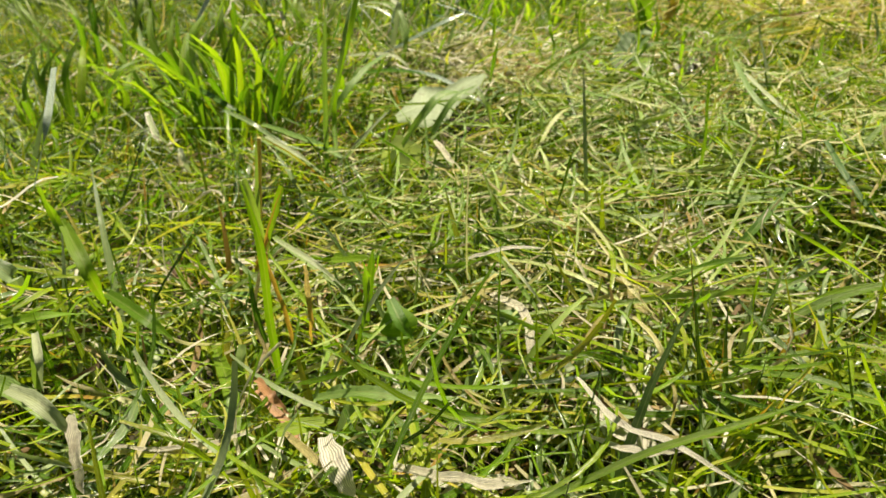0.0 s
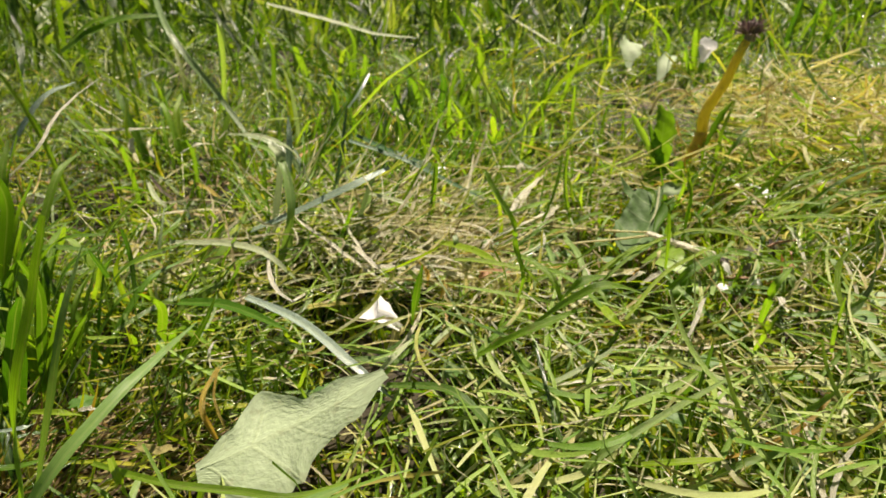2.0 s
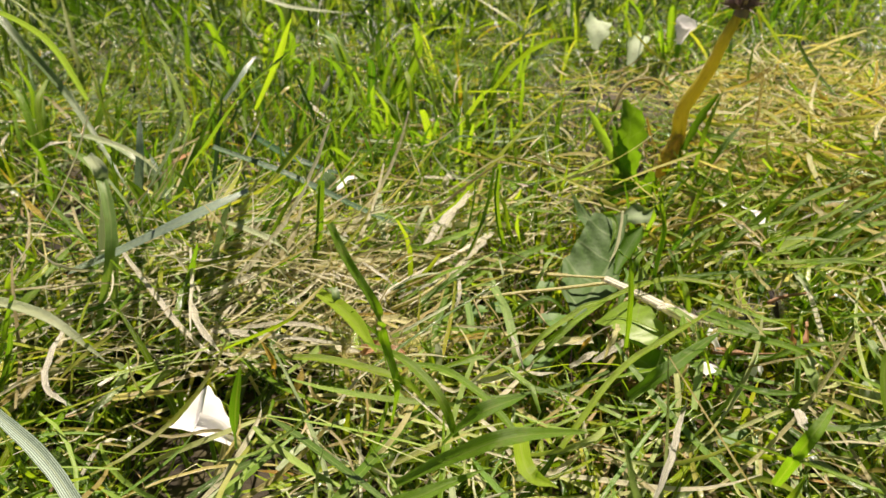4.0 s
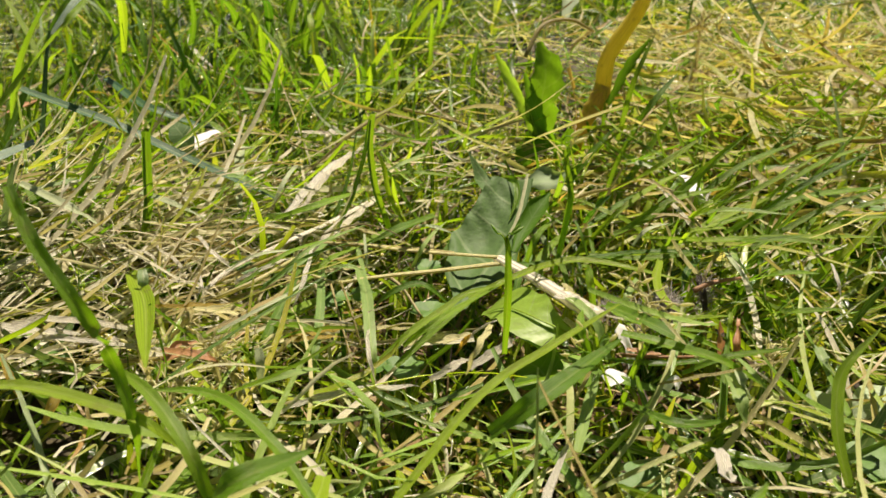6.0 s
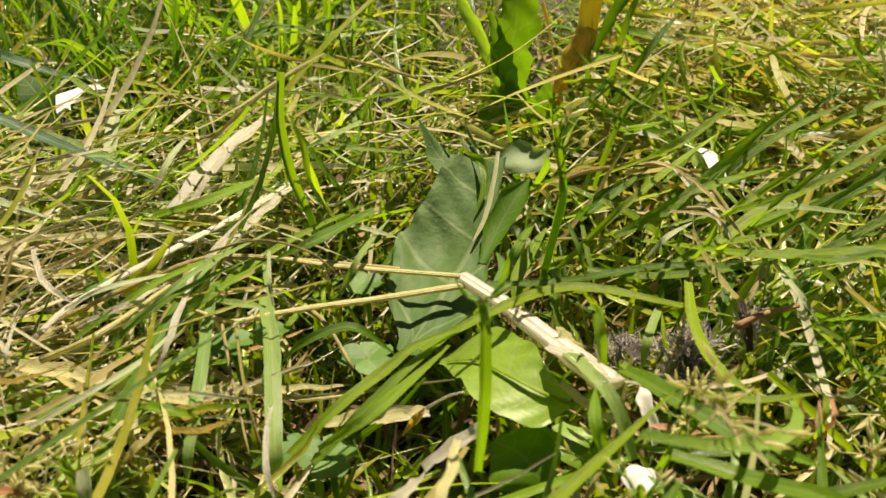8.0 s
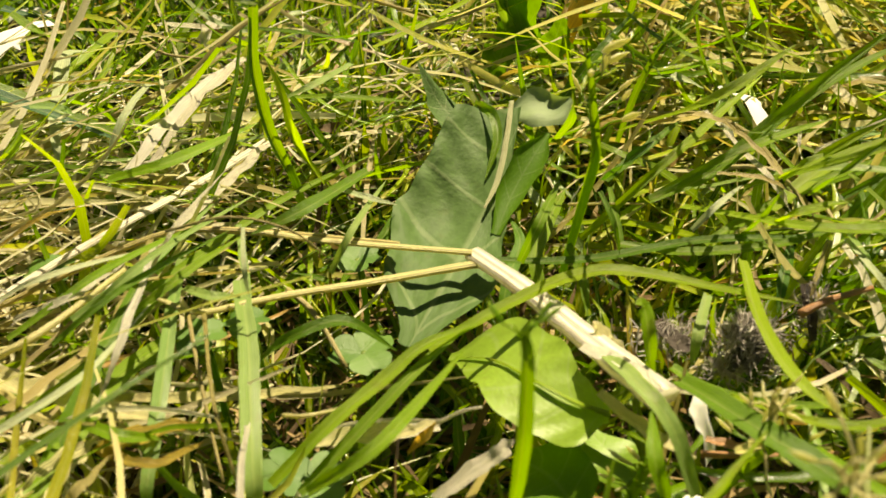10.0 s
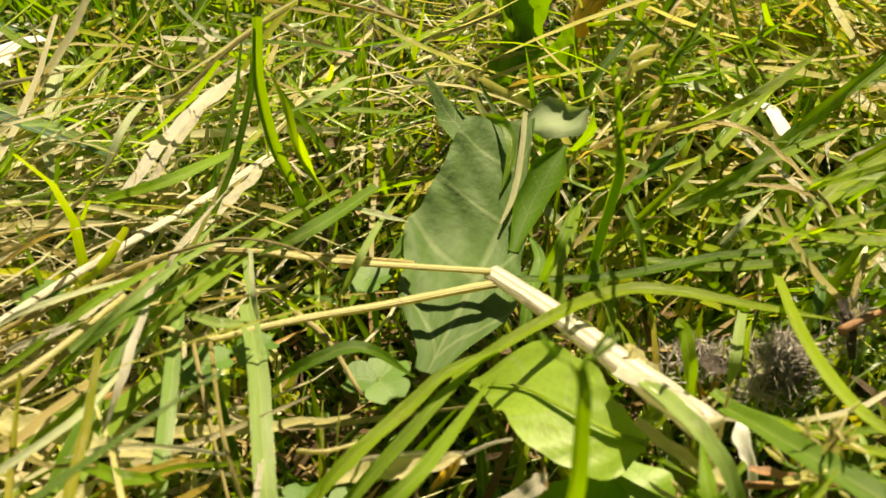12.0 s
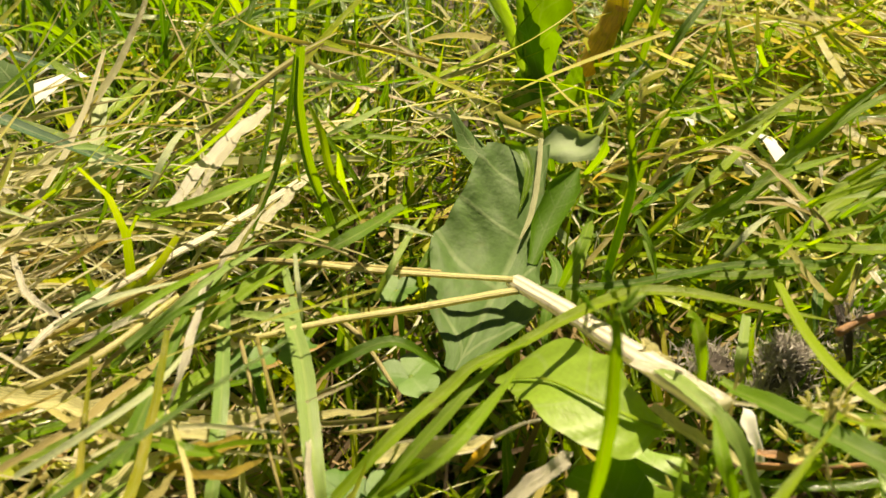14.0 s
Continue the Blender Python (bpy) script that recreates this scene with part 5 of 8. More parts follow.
def panicle(points, key, count, spread, label, stem_key="G", from_=0.55, size=0.62):
    """A seed head: a thin stem with short branches that carry small pointed spikelets."""
    ob = empty("meadow_grass", points[0], label, "meadow grass", "meadow-grass seed heads")
    under(ob, part("stem", ribbon_bm(points, 0.0009, fold=0.7, tip=0.4), MATS[stem_key]))
    line = spline(points, 40)
    r = random.Random(int(points[0][0] * 1e5))
    for k in range(count):
        s = from_ + (1 - from_) * (k + 0.5) / count
        q = line[int(s * 40)]
        d = Vector((r.uniform(-1, 1), r.uniform(-1, 1), r.uniform(-0.1, 0.9))).normalized()
        L = spread * (1.15 - s) / (1.15 - from_) * r.uniform(0.5, 1.0)
        e = q + d * L
        under(ob, part("branch", tube_bm([q, q.lerp(e, 0.5) + Vector((0, 0, 0.0004)), e], 0.00014, 0.0001, sides=4), MATS[stem_key]))
        sp = new("spikelet", _spk[key])
        sp.parent = ob
        rot = (d + Vector((r.uniform(-0.5, 0.5), r.uniform(-0.5, 0.5), 0.2))).to_track_quat("Z", "X").to_matrix().to_4x4()
        sp.matrix_basis = Matrix.Translation(e - ob.location) @ rot @ Matrix.Scale(size * r.uniform(0.75, 1.15), 4)
    return ob


panicle([(0.0989, 0.3760, 0.0080), (0.1000, 0.3760, 0.0152), (0.1009, 0.3760, 0.0219), (0.1002, 0.3770, 0.0278), (0.0991, 0.3770, 0.0325)], "P", 12, 0.007, "green seed head with pale pointed spikelets", "Y", 0.55, 1.0)
panicle([(0.1151, 0.4045, 0.0080), (0.1166, 0.4045, 0.0149), (0.1184, 0.4045, 0.0199), (0.1209, 0.4045, 0.0245)], "Y", 10, 0.006, "green seed head with yellow-green spikelets")
panicle([(0.1501, 0.4093, 0.0080), (0.1507, 0.4093, 0.0137), (0.1545, 0.4093, 0.0191), (0.1597, 0.4093, 0.0206)], "P", 14, 0.007, "green seed head with pale pointed spikelets")
panicle([(0.1083, 0.3360, 0.0160), (0.1004, 0.3316, 0.0260), (0.0957, 0.3294, 0.0320)], "S", 12, 0.005, "tan faded seed head in front of the grass", "S", 0.5)
panicle([(0.1050, 0.3479, 0.0100), (0.1041, 0.3444, 0.0160), (0.1043, 0.3451, 0.0200)], "S", 14, 0.005, "dry cream seed head", "S", 0.4)
panicle([(0.1281, 0.3621, 0.0100), (0.1247, 0.3486, 0.0140), (0.1266, 0.3457, 0.0100)], "S", 16, 0.006, "dry cream seed head drooping over the grass", "Y", 0.3)
panicle([(0.0467, 0.3457, 0.0060), (0.0458, 0.3466, 0.0120), (0.0437, 0.3490, 0.0160)], "S", 18, 0.008, "dry cream seed head", "S", 0.3)
panicle([(0.0520, 0.3465, 0.0060), (0.0511, 0.3460, 0.0120), (0.0498, 0.3471, 0.0150)], "P", 12, 0.006, "pale meadow-grass seed head in the mowings", "Y", 0.3)
panicle([(0.1523, 0.4599, 0.0060), (0.1539, 0.4599, 0.0186), (0.1540, 0.4599, 0.0291), (0.1544, 0.4599, 0.0378)], "P", 16, 0.009, "tall green seed head", "T", 0.4)
panicle([(0.0963, 0.3325, 0.0140), (0.0931, 0.3284, 0.0220), (0.0921, 0.3281, 0.0260)], "P", 12, 0.006, "green seed head with pale pointed spikelets", "Y", 0.3)
panicle([(0.0952, 0.3457, 0.0060), (0.0966, 0.3470, 0.0090), (0.0985, 0.3482, 0.0120)], "P", 13, 0.0032, "pale seed head with plump spikelets", "Y", 0.2)
panicle([(0.0842, 0.3400, 0.0160), (0.0842, 0.3387, 0.0240), (0.0842, 0.3391, 0.0300), (0.0839, 0.3393, 0.0330)], "Y", 3, 0.002, "thin green stem standing before the leaf", "Y", 0.9)
panicle([(0.0632, 0.2605, 0.0060), (0.0679, 0.2627, 0.0120), (0.0711, 0.2686, 0.0160)], "S", 14, 0.007, "dry cream seed head", "S", 0.3)
panicle([(0.0733, 0.2093, 0.0060), (0.0746, 0.2093, 0.0187), (0.0745, 0.2093, 0.0294), (0.0746, 0.2093, 0.0368)], "S", 12, 0.006, "dry cream seed head", "G", 0.4)

for _k, (x, y, z) in enumerate(((0.0420, 0.3393, 0.013), (0.0485, 0.3335, 0.014), (0.0354, 0.3500, 0.013), (0.1056, 0.3454, 0.013), (0.1206, 0.3404, 0.012), (0.1074, 0.3252, 0.014), (0.0476, 0.3466, 0.012))):
    _d = 0.004 * math.cos(_k * 2.4)
    panicle([(x - _d, y + 0.004, -0.004), (x - 0.5 * _d, y + 0.002, z * 0.5), (x, y, z), (x + 0.6 * _d, y - 0.002, z + 0.003)], "S", 18, 0.0042, "dry cream seed head standing in the grass", "SY"[_k % 2], 0.45, 0.6)

# ---- tufts ----
_tb = {}


def tuft(at, n, h, spread, keys, label, seed, slim=1.0):
    """A tuft: blades from one crown, each a part; alike blades share their mesh."""
    ob = empty("grass_tuft", (at[0], at[1], SOIL), label, "grass tuft", "grass tufts")
    r = random.Random(seed)
    for k in range(n):
        key, kind = r.choice(keys), r.randrange(5)
        if (key, kind) not in _tb:
            bend = 0.04 + 0.10 * kind
            o = finish("blade", ribbon_bm([(0, 0, 0), (0.03 * bend, 0, 0.35), (0.45 * bend, 0.02, 0.7), (1.15 * bend, 0.05 * (kind - 2), 1.0 - 0.42 * bend)], 0.036, face=(-0.9, 0.1, 0.3), twist=0.5 * (kind - 2), tip=0.55 + 0.1 * kind, ragged=0.05), MATS[key])
            _tb[key, kind] = o.data
            bpy.data.objects.remove(o)
        o = new("blade", _tb[key, kind])
        o.parent = ob
        a, d = r.uniform(0, math.tau), spread * math.sqrt(r.random())
        L = h * r.uniform(0.5, 1.0)
        o.matrix_basis = Matrix.LocRotScale((d * math.cos(a), d * math.sin(a), 0), Euler((0, r.uniform(-0.05, 0.5), a + r.gauss(0, 0.5))), (L, L * slim * r.uniform(1.0, 2.1), L))
    return ob


for _k, (x, y, n, h, sp, keys) in enumerate((
    (-0.080, 0.325, 60, 0.062, 0.022, "GYGD"), (-0.112, 0.37, 44, 0.062, 0.024, "GYG"), (-0.055, 0.35, 26, 0.042, 0.02, "GYD"), (-0.15, 0.31, 36, 0.055, 0.028, "GYG"),
    (0.05, 0.53, 26, 0.05, 0.022, "GGY"), (0.03, 0.60, 24, 0.06, 0.03, "GGD"), (-0.08, 0.50, 20, 0.055, 0.03, "GYG"), (-0.2, 0.48, 22, 0.07, 0.03, "GDY"),
    (0.20, 0.70, 24, 0.06, 0.03, "GGY"), (0.29, 0.78, 30, 0.07, 0.04, "DDG"), (-0.05, 0.70, 22, 0.07, 0.04, "GGY"), (0.36, 0.58, 18, 0.05, 0.03, "GYS"),
    (-0.045, 0.15, 16, 0.030, 0.014, "GDY"), (0.10, 0.20, 14, 0.028, 0.02, "GYG"), (0.155, 0.27, 16, 0.034, 0.02, "GYG"), (-0.015, 0.405, 16, 0.048, 0.010, "BBG"), (0.08, 0.305, 8, 0.020, 0.012, "GYG"), (0.145, 0.33, 16, 0.03, 0.015, "GYG"))):
    tuft((x, y), n, h, sp, keys, "tall green grass tuft with arching blades" if h > 0.045 else "low green grass tuft in the mown lawn", _k)

for _k, (x, y, n, h, sp, keys) in enumerate((
    (0.035, 0.485, 34, 0.05, 0.020, "GGD"), (0.000, 0.500, 30, 0.048, 0.022, "GDY"), (0.065, 0.500, 30, 0.048, 0.020, "GGY"), (-0.035, 0.455, 26, 0.042, 0.020, "GDG"), (-0.05, 0.52, 28, 0.05, 0.025, "GDY"),
    (0.075, 0.585, 26, 0.05, 0.022, "GGY"), (-0.01, 0.56, 26, 0.055, 0.025, "GGD"), (-0.12, 0.55, 26, 0.055, 0.03, "GGD"))):
    tuft((x, y), n, h, sp, keys, "fine green grass tuft among the mowings", 40 + _k, slim=0.55)


# ---- single blades and stems that stand out of the lawn ----
blade("P", [(0.0578, 0.3844, 0.0080), (0.0588, 0.3711, 0.0110), (0.0591, 0.3612, 0.0110), (0.0587, 0.3526, 0.0090), (0.0578, 0.3528, 0.0040)], 1.7)
blade("P", [(0.0649, 0.3755, 0.0110), (0.0662, 0.3657, 0.0115), (0.0666, 0.3586, 0.0110), (0.0669, 0.3513, 0.0090), (0.0669, 0.3513, 0.0040)], 2.3)
blade("T", [(0.0558, 0.3829, 0.0125), (0.0546, 0.3742, 0.0120), (0.0531, 0.3681, 0.0100), (0.0506, 0.3641, 0.0070), (0.0487, 0.3602, 0.0050)], 0.9)
blade("P", [(0.0644, 0.3850, 0.0115), (0.0651, 0.3792, 0.0110), (0.0663, 0.3706, 0.0115)], 1.1)
blade("G", [(0.0584, 0.3727, 0.0070), (0.0541, 0.3643, 0.0090), (0.0517, 0.3549, 0.0100), (0.0504, 0.3507, 0.0100)], 2.6)
stem("W", [(0.0674, 0.4106, 0.0090), (0.0594, 0.3983, 0.0100), (0.0517, 0.3878, 0.0110), (0.0436, 0.3760, 0.0120), (0.0401, 0.3707, 0.0110)], 1.5, flat=0.4)
blade("W", [(0.0680, 0.4113, 0.0090), (0.0636, 0.4001, 0.0100), (0.0596, 0.3923, 0.0100), (0.0544, 0.3798, 0.0110)], 1.7)
blade("W", [(0.0640, 0.4310, 0.0130), (0.0588, 0.4165, 0.0145), (0.0554, 0.4085, 0.0140), (0.0508, 0.3985, 0.0115)], 2.4, tip=0.3)
blade("W", [(0.0652, 0.4300, 0.0140), (0.0606, 0.4175, 0.0150), (0.0566, 0.4075, 0.0140), (0.0530, 0.3985, 0.0115)], 1.6, tip=0.3)
blade("S", [(0.0851, 0.4497, 0.0120), (0.0695, 0.4264, 0.0080), (0.0578, 0.4116, 0.0080)], 1.2)
stem("T", [(0.0814, 0.3786, 0.0115), (0.0706, 0.3821, 0.0115), (0.0608, 0.3839, 0.0120), (0.0558, 0.3824, 0.0125), (0.0472, 0.3789, 0.0110), (0.0397, 0.3760, 0.0090)], 0.9)
stem("K", [(0.0695, 0.3746, 0.0100), (0.0721, 0.3716, 0.0090), (0.0748, 0.3656, 0.0070)], 0.7)
stem("K", [(0.0603, 0.3709, 0.0110), (0.0619, 0.3630, 0.0090), (0.0639, 0.3545, 0.0060)], 0.45)
blade("S", [(0.0387, 0.3684, 0.0090), (0.0471, 0.3644, 0.0100), (0.0538, 0.3607, 0.0100), (0.0607, 0.3600, 0.0080)], 2.4)
blade("O", [(0.0552, 0.3546, 0.0110), (0.0581, 0.3560, 0.0110), (0.0624, 0.3576, 0.0100)], 1.9)
blade("S", [(0.0487, 0.3521, 0.0080), (0.0517, 0.3537, 0.0100), (0.0547, 0.3562, 0.0110)], 3.0)
blade("S", [(0.0520, 0.3659, 0.0060), (0.0599, 0.3637, 0.0070), (0.0670, 0.3642, 0.0060), (0.0747, 0.3653, 0.0050)], 1.2)
blade("G", [(0.0418, 0.3584, 0.0100), (0.0483, 0.3595, 0.0110), (0.0541, 0.3675, 0.0110), (0.0582, 0.3800, 0.0090), (0.0644, 0.3876, 0.0080)], 1.5)
blade("K", [(0.0431, 0.3556, 0.0120), (0.0481, 0.3581, 0.0130), (0.0529, 0.3665, 0.0120), (0.0587, 0.3762, 0.0115), (0.0656, 0.3854, 0.0100)], 1.0)
blade("G", [(0.0533, 0.3734, 0.0100), (0.0600, 0.3815, 0.0100), (0.0683, 0.3933, 0.0090), (0.0813, 0.4061, 0.0080)], 1.4)
blade("G", [(0.0660, 0.3706, 0.0040), (0.0696, 0.3658, 0.0110), (0.0749, 0.3653, 0.0130), (0.0796, 0.3650, 0.0090)], 1.5)
blade("Y", [(0.0681, 0.3520, 0.0080), (0.0730, 0.3548, 0.0110), (0.0784, 0.3585, 0.0125), (0.0818, 0.3606, 0.0135), (0.0883, 0.3633, 0.0135)], 1.5)
blade("G", [(0.0703, 0.3516, 0.0070), (0.0754, 0.3548, 0.0100), (0.0805, 0.3588, 0.0120), (0.0878, 0.3659, 0.0120)], 1.4)
blade("Y", [(0.0820, 0.3610, 0.0125), (0.0907, 0.3643, 0.0145), (0.0974, 0.3660, 0.0155), (0.1025, 0.3646, 0.0160), (0.1083, 0.3623, 0.0155), (0.1173, 0.3616, 0.0130)], 1.5)
blade("G", [(0.0917, 0.3764, 0.0100), (0.0998, 0.3726, 0.0120), (0.1126, 0.3729, 0.0130), (0.1233, 0.3718, 0.0130), (0.1322, 0.3751, 0.0120)], 1.2)
blade("G", [(0.1045, 0.3747, 0.0120), (0.1108, 0.3717, 0.0125), (0.1194, 0.3709, 0.0130), (0.1284, 0.3728, 0.0130)], 1.3)
blade("Y", [(0.1143, 0.3676, 0.0140), (0.1096, 0.3562, 0.0165), (0.1079, 0.3478, 0.0180), (0.1095, 0.3434, 0.0180)], 1.7)
blade("G", [(0.1004, 0.3507, 0.0160), (0.1021, 0.3446, 0.0180), (0.1045, 0.3390, 0.0190), (0.1077, 0.3355, 0.0180)], 2.6)
blade("Y", [(0.1021, 0.3552, 0.0130), (0.1039, 0.3523, 0.0130), (0.1085, 0.3509, 0.0120), (0.1179, 0.3512, 0.0100)], 1.4)
blade("D", [(0.1234, 0.3732, 0.0110), (0.1188, 0.3668, 0.0120), (0.1172, 0.3639, 0.0100)], 1.5)
blade("P", [(0.1100, 0.3652, 0.0120), (0.1068, 0.3601, 0.0120), (0.1062, 0.3589, 0.0090)], 1.4)
stem("R", [(0.1184, 0.3623, 0.0110), (0.1215, 0.3628, 0.0120), (0.1267, 0.3639, 0.0120)], 0.9)
stem("T", [(0.1247, 0.3693, 0.0140), (0.1213, 0.3653, 0.0120), (0.1203, 0.3634, 0.0100)], 0.7)
blade("Y", [(0.1002, 0.3548, 0.0120), (0.0992, 0.3548, 0.0170), (0.0991, 0.3565, 0.0190), (0.0979, 0.3557, 0.0200)], 1.6)
blade("G", [(0.0965, 0.3759, 0.0060), (0.0969, 0.3799, 0.0080), (0.1007, 0.3871, 0.0080), (0.1050, 0.3949, 0.0070)], 2.2)
blade("G", [(0.0990, 0.3756, 0.0120), (0.0997, 0.3718, 0.0100), (0.0994, 0.3685, 0.0080)], 1.3)
stem("Y", [(0.0989, 0.3760, 0.0080), (0.1000, 0.3760, 0.0152), (0.1007, 0.3760, 0.0219), (0.0997, 0.3760, 0.0282), (0.0988, 0.3760, 0.0323)], 1.0)
blade("G", [(0.1086, 0.3911, 0.0100), (0.1144, 0.3944, 0.0120), (0.1218, 0.4002, 0.0130)], 1.5)
blade("G", [(0.1079, 0.3878, 0.0110), (0.1071, 0.3826, 0.0100), (0.1069, 0.3782, 0.0080)], 1.0)
blade("Y", [(0.1116, 0.3843, 0.0110), (0.1171, 0.3824, 0.0150), (0.1240, 0.3839, 0.0200), (0.1290, 0.3830, 0.0260), (0.1337, 0.3820, 0.0310)], 2.0)
blade("Y", [(0.1227, 0.3775, 0.0130), (0.1317, 0.3823, 0.0150), (0.1405, 0.3847, 0.0170)], 2.2)
blade("Y", [(0.1150, 0.3762, 0.0100), (0.1233, 0.3792, 0.0120), (0.1292, 0.3802, 0.0140), (0.1389, 0.3822, 0.0160)], 1.6)
stem("T", [(0.1061, 0.3995, 0.0110), (0.1120, 0.4007, 0.0130), (0.1232, 0.4000, 0.0140), (0.1278, 0.3933, 0.0140), (0.1278, 0.3823, 0.0130), (0.1293, 0.3747, 0.0110)], 0.8)
stem("K", [(0.1123, 0.3842, 0.0110), (0.1198, 0.3866, 0.0130), (0.1259, 0.3844, 0.0140), (0.1293, 0.3799, 0.0130), (0.1294, 0.3743, 0.0120)], 0.7)
blade("D", [(0.0911, 0.3712, 0.0070), (0.0925, 0.3744, 0.0090), (0.0949, 0.3794, 0.0100), (0.0945, 0.3829, 0.0110)], 1.7)
blade("G", [(0.0292, 0.4122, 0.0200), (0.0376, 0.4111, 0.0160), (0.0436, 0.4105, 0.0130), (0.0495, 0.4112, 0.0090)], 2.2)
blade("P", [(0.0386, 0.4072, 0.0170), (0.0416, 0.4086, 0.0160), (0.0437, 0.4064, 0.0160)], 1.3)
blade("C", [(0.0400, 0.4330, 0.0140), (0.0385, 0.4260, 0.0160), (0.0392, 0.4180, 0.0140), (0.0400, 0.4100, 0.0130), (0.0412, 0.4030, 0.0090)], 2.6)
blade("S", [(0.0982, 0.3578, 0.0130), (0.0970, 0.3591, 0.0140), (0.0963, 0.3596, 0.0150)], 1.6)
blade("P", [(0.0991, 0.3431, 0.0120), (0.0979, 0.3454, 0.0160), (0.0971, 0.3476, 0.0175)], 1.6)
blade("Y", [(0.0958, 0.3411, 0.0140), (0.0945, 0.3417, 0.0180), (0.0957, 0.3458, 0.0185)], 1.5)
blade("S", [(0.0953, 0.3541, 0.0120), (0.0990, 0.3498, 0.0110), (0.1017, 0.3478, 0.0100)], 1.4)
stem("R", [(0.1034, 0.3498, 0.0080), (0.1088, 0.3488, 0.0080), (0.1148, 0.3482, 0.0080)], 0.6)
blade("R", [(0.1045, 0.3513, 0.0080), (0.1069, 0.3499, 0.0080), (0.1096, 0.3491, 0.0080)], 1.0)
blade("W", [(0.0808, 0.3487, 0.0080), (0.0858, 0.3505, 0.0100), (0.0874, 0.3511, 0.0110)], 1.8)
blade("S", [(0.0712, 0.3562, 0.0080), (0.0754, 0.3551, 0.0090), (0.0783, 0.3550, 0.0090), (0.0821, 0.3546, 0.0100)], 2.0)
stem("W", [(0.0819, 0.3547, 0.0100), (0.0838, 0.3538, 0.0120), (0.0852, 0.3531, 0.0130)], 0.35)
cut_shoot([(0.0708, 0.4010, 0.0040), (0.0703, 0.4004, 0.0075), (0.0696, 0.3992, 0.0110)], [(0.0698, 0.3994, 0.0100), (0.0682, 0.3964, 0.0176), (0.0676, 0.3944, 0.0262), (0.0683, 0.3934, 0.0328)], 1.2)
blade("Y", [(0.0739, 0.4007, 0.0070), (0.0710, 0.3987, 0.0140), (0.0700, 0.3992, 0.0200), (0.0686, 0.4005, 0.0240)], 1.3)
cut_shoot([(0.0212, 0.3960, 0.0040), (0.0236, 0.3955, 0.0085), (0.0253, 0.3950, 0.0136)], [(0.0249, 0.3951, 0.0125), (0.0264, 0.3945, 0.0175), (0.0272, 0.3940, 0.0230), (0.0283, 0.3940, 0.0308)], 1.7)
blade("D", [(0.0066, 0.4000, 0.0060), (0.0132, 0.4000, 0.0176), (0.0202, 0.4000, 0.0299)], 1.8)
blade("B", [(0.0022, 0.3843, 0.0100), (0.0077, 0.3843, 0.0251), (0.0102, 0.3843, 0.0300)], 2.2)
blade("G", [(0.0067, 0.3917, 0.0100), (0.0004, 0.4016, 0.0140), (-0.0052, 0.4090, 0.0160)], 2.4)
blade("P", [(0.0190, 0.3962, 0.0090), (0.0051, 0.4117, 0.0120), (-0.0061, 0.4177, 0.0120), (-0.0196, 0.4209, 0.0100)], 2.0)
blade("S", [(-0.0058, 0.4335, 0.0120), (0.0097, 0.4261, 0.0100), (0.0282, 0.4127, 0.0080), (0.0346, 0.4078, 0.0060)], 1.2)
stem("T", [(0.0131, 0.3571, 0.0100), (0.0263, 0.3529, 0.0100), (0.0405, 0.3529, 0.0100), (0.0449, 0.3585, 0.0080)], 0.8)
blade("W", [(0.0080, 0.3623, 0.0110), (0.0168, 0.3606, 0.0110), (0.0240, 0.3603, 0.0100)], 1.6)
blade("W", [(0.0280, 0.3602, 0.0090), (0.0344, 0.3550, 0.0100), (0.0403, 0.3529, 0.0090)], 2.0)
blade("G", [(0.0491, 0.3508, 0.0060), (0.0513, 0.3563, 0.0100), (0.0539, 0.3662, 0.0120), (0.0564, 0.3823, 0.0120)], 1.7)
blade("P", [(0.0517, 0.3505, 0.0040), (0.0514, 0.3519, 0.0080), (0.0519, 0.3547, 0.0100)], 1.6)
blade("Y", [(0.0395, 0.3172, 0.0500), (0.0415, 0.3148, 0.0460), (0.0448, 0.3130, 0.0400), (0.0453, 0.3153, 0.0340), (0.0467, 0.3134, 0.0280), (0.0453, 0.3151, 0.0200)], 1.6)
blade("Y", [(0.0323, 0.3188, 0.0300), (0.0379, 0.3174, 0.0300), (0.0468, 0.3137, 0.0290), (0.0506, 0.3135, 0.0250)], 1.5)
blade("G", [(0.0541, 0.3071, 0.0240), (0.0521, 0.3093, 0.0290), (0.0477, 0.3150, 0.0310), (0.0423, 0.3201, 0.0310)], 1.6)
blade("Y", [(0.0625, 0.3084, 0.0220), (0.0582, 0.3143, 0.0250), (0.0521, 0.3206, 0.0260), (0.0441, 0.3250, 0.0240)], 1.4)
blade("Y", [(0.0688, 0.3140, 0.0160), (0.0791, 0.3247, 0.0210), (0.0884, 0.3308, 0.0230), (0.0992, 0.3385, 0.0240)], 1.3)
blade("P", [(0.0877, 0.3158, 0.0200), (0.0906, 0.3229, 0.0200), (0.0934, 0.3290, 0.0200)], 1.5)
blade("Y", [(0.1151, 0.3127, 0.0160), (0.1152, 0.3167, 0.0200), (0.1172, 0.3208, 0.0240), (0.1219, 0.3230, 0.0280)], 1.6)
blade("Y", [(0.0974, 0.3340, 0.0220), (0.1019, 0.3310, 0.0220), (0.1085, 0.3298, 0.0200), (0.1153, 0.3279, 0.0160)], 1.6)
blade("G", [(0.1073, 0.3247, 0.0100), (0.1100, 0.3312, 0.0140), (0.1144, 0.3415, 0.0180)], 1.3)
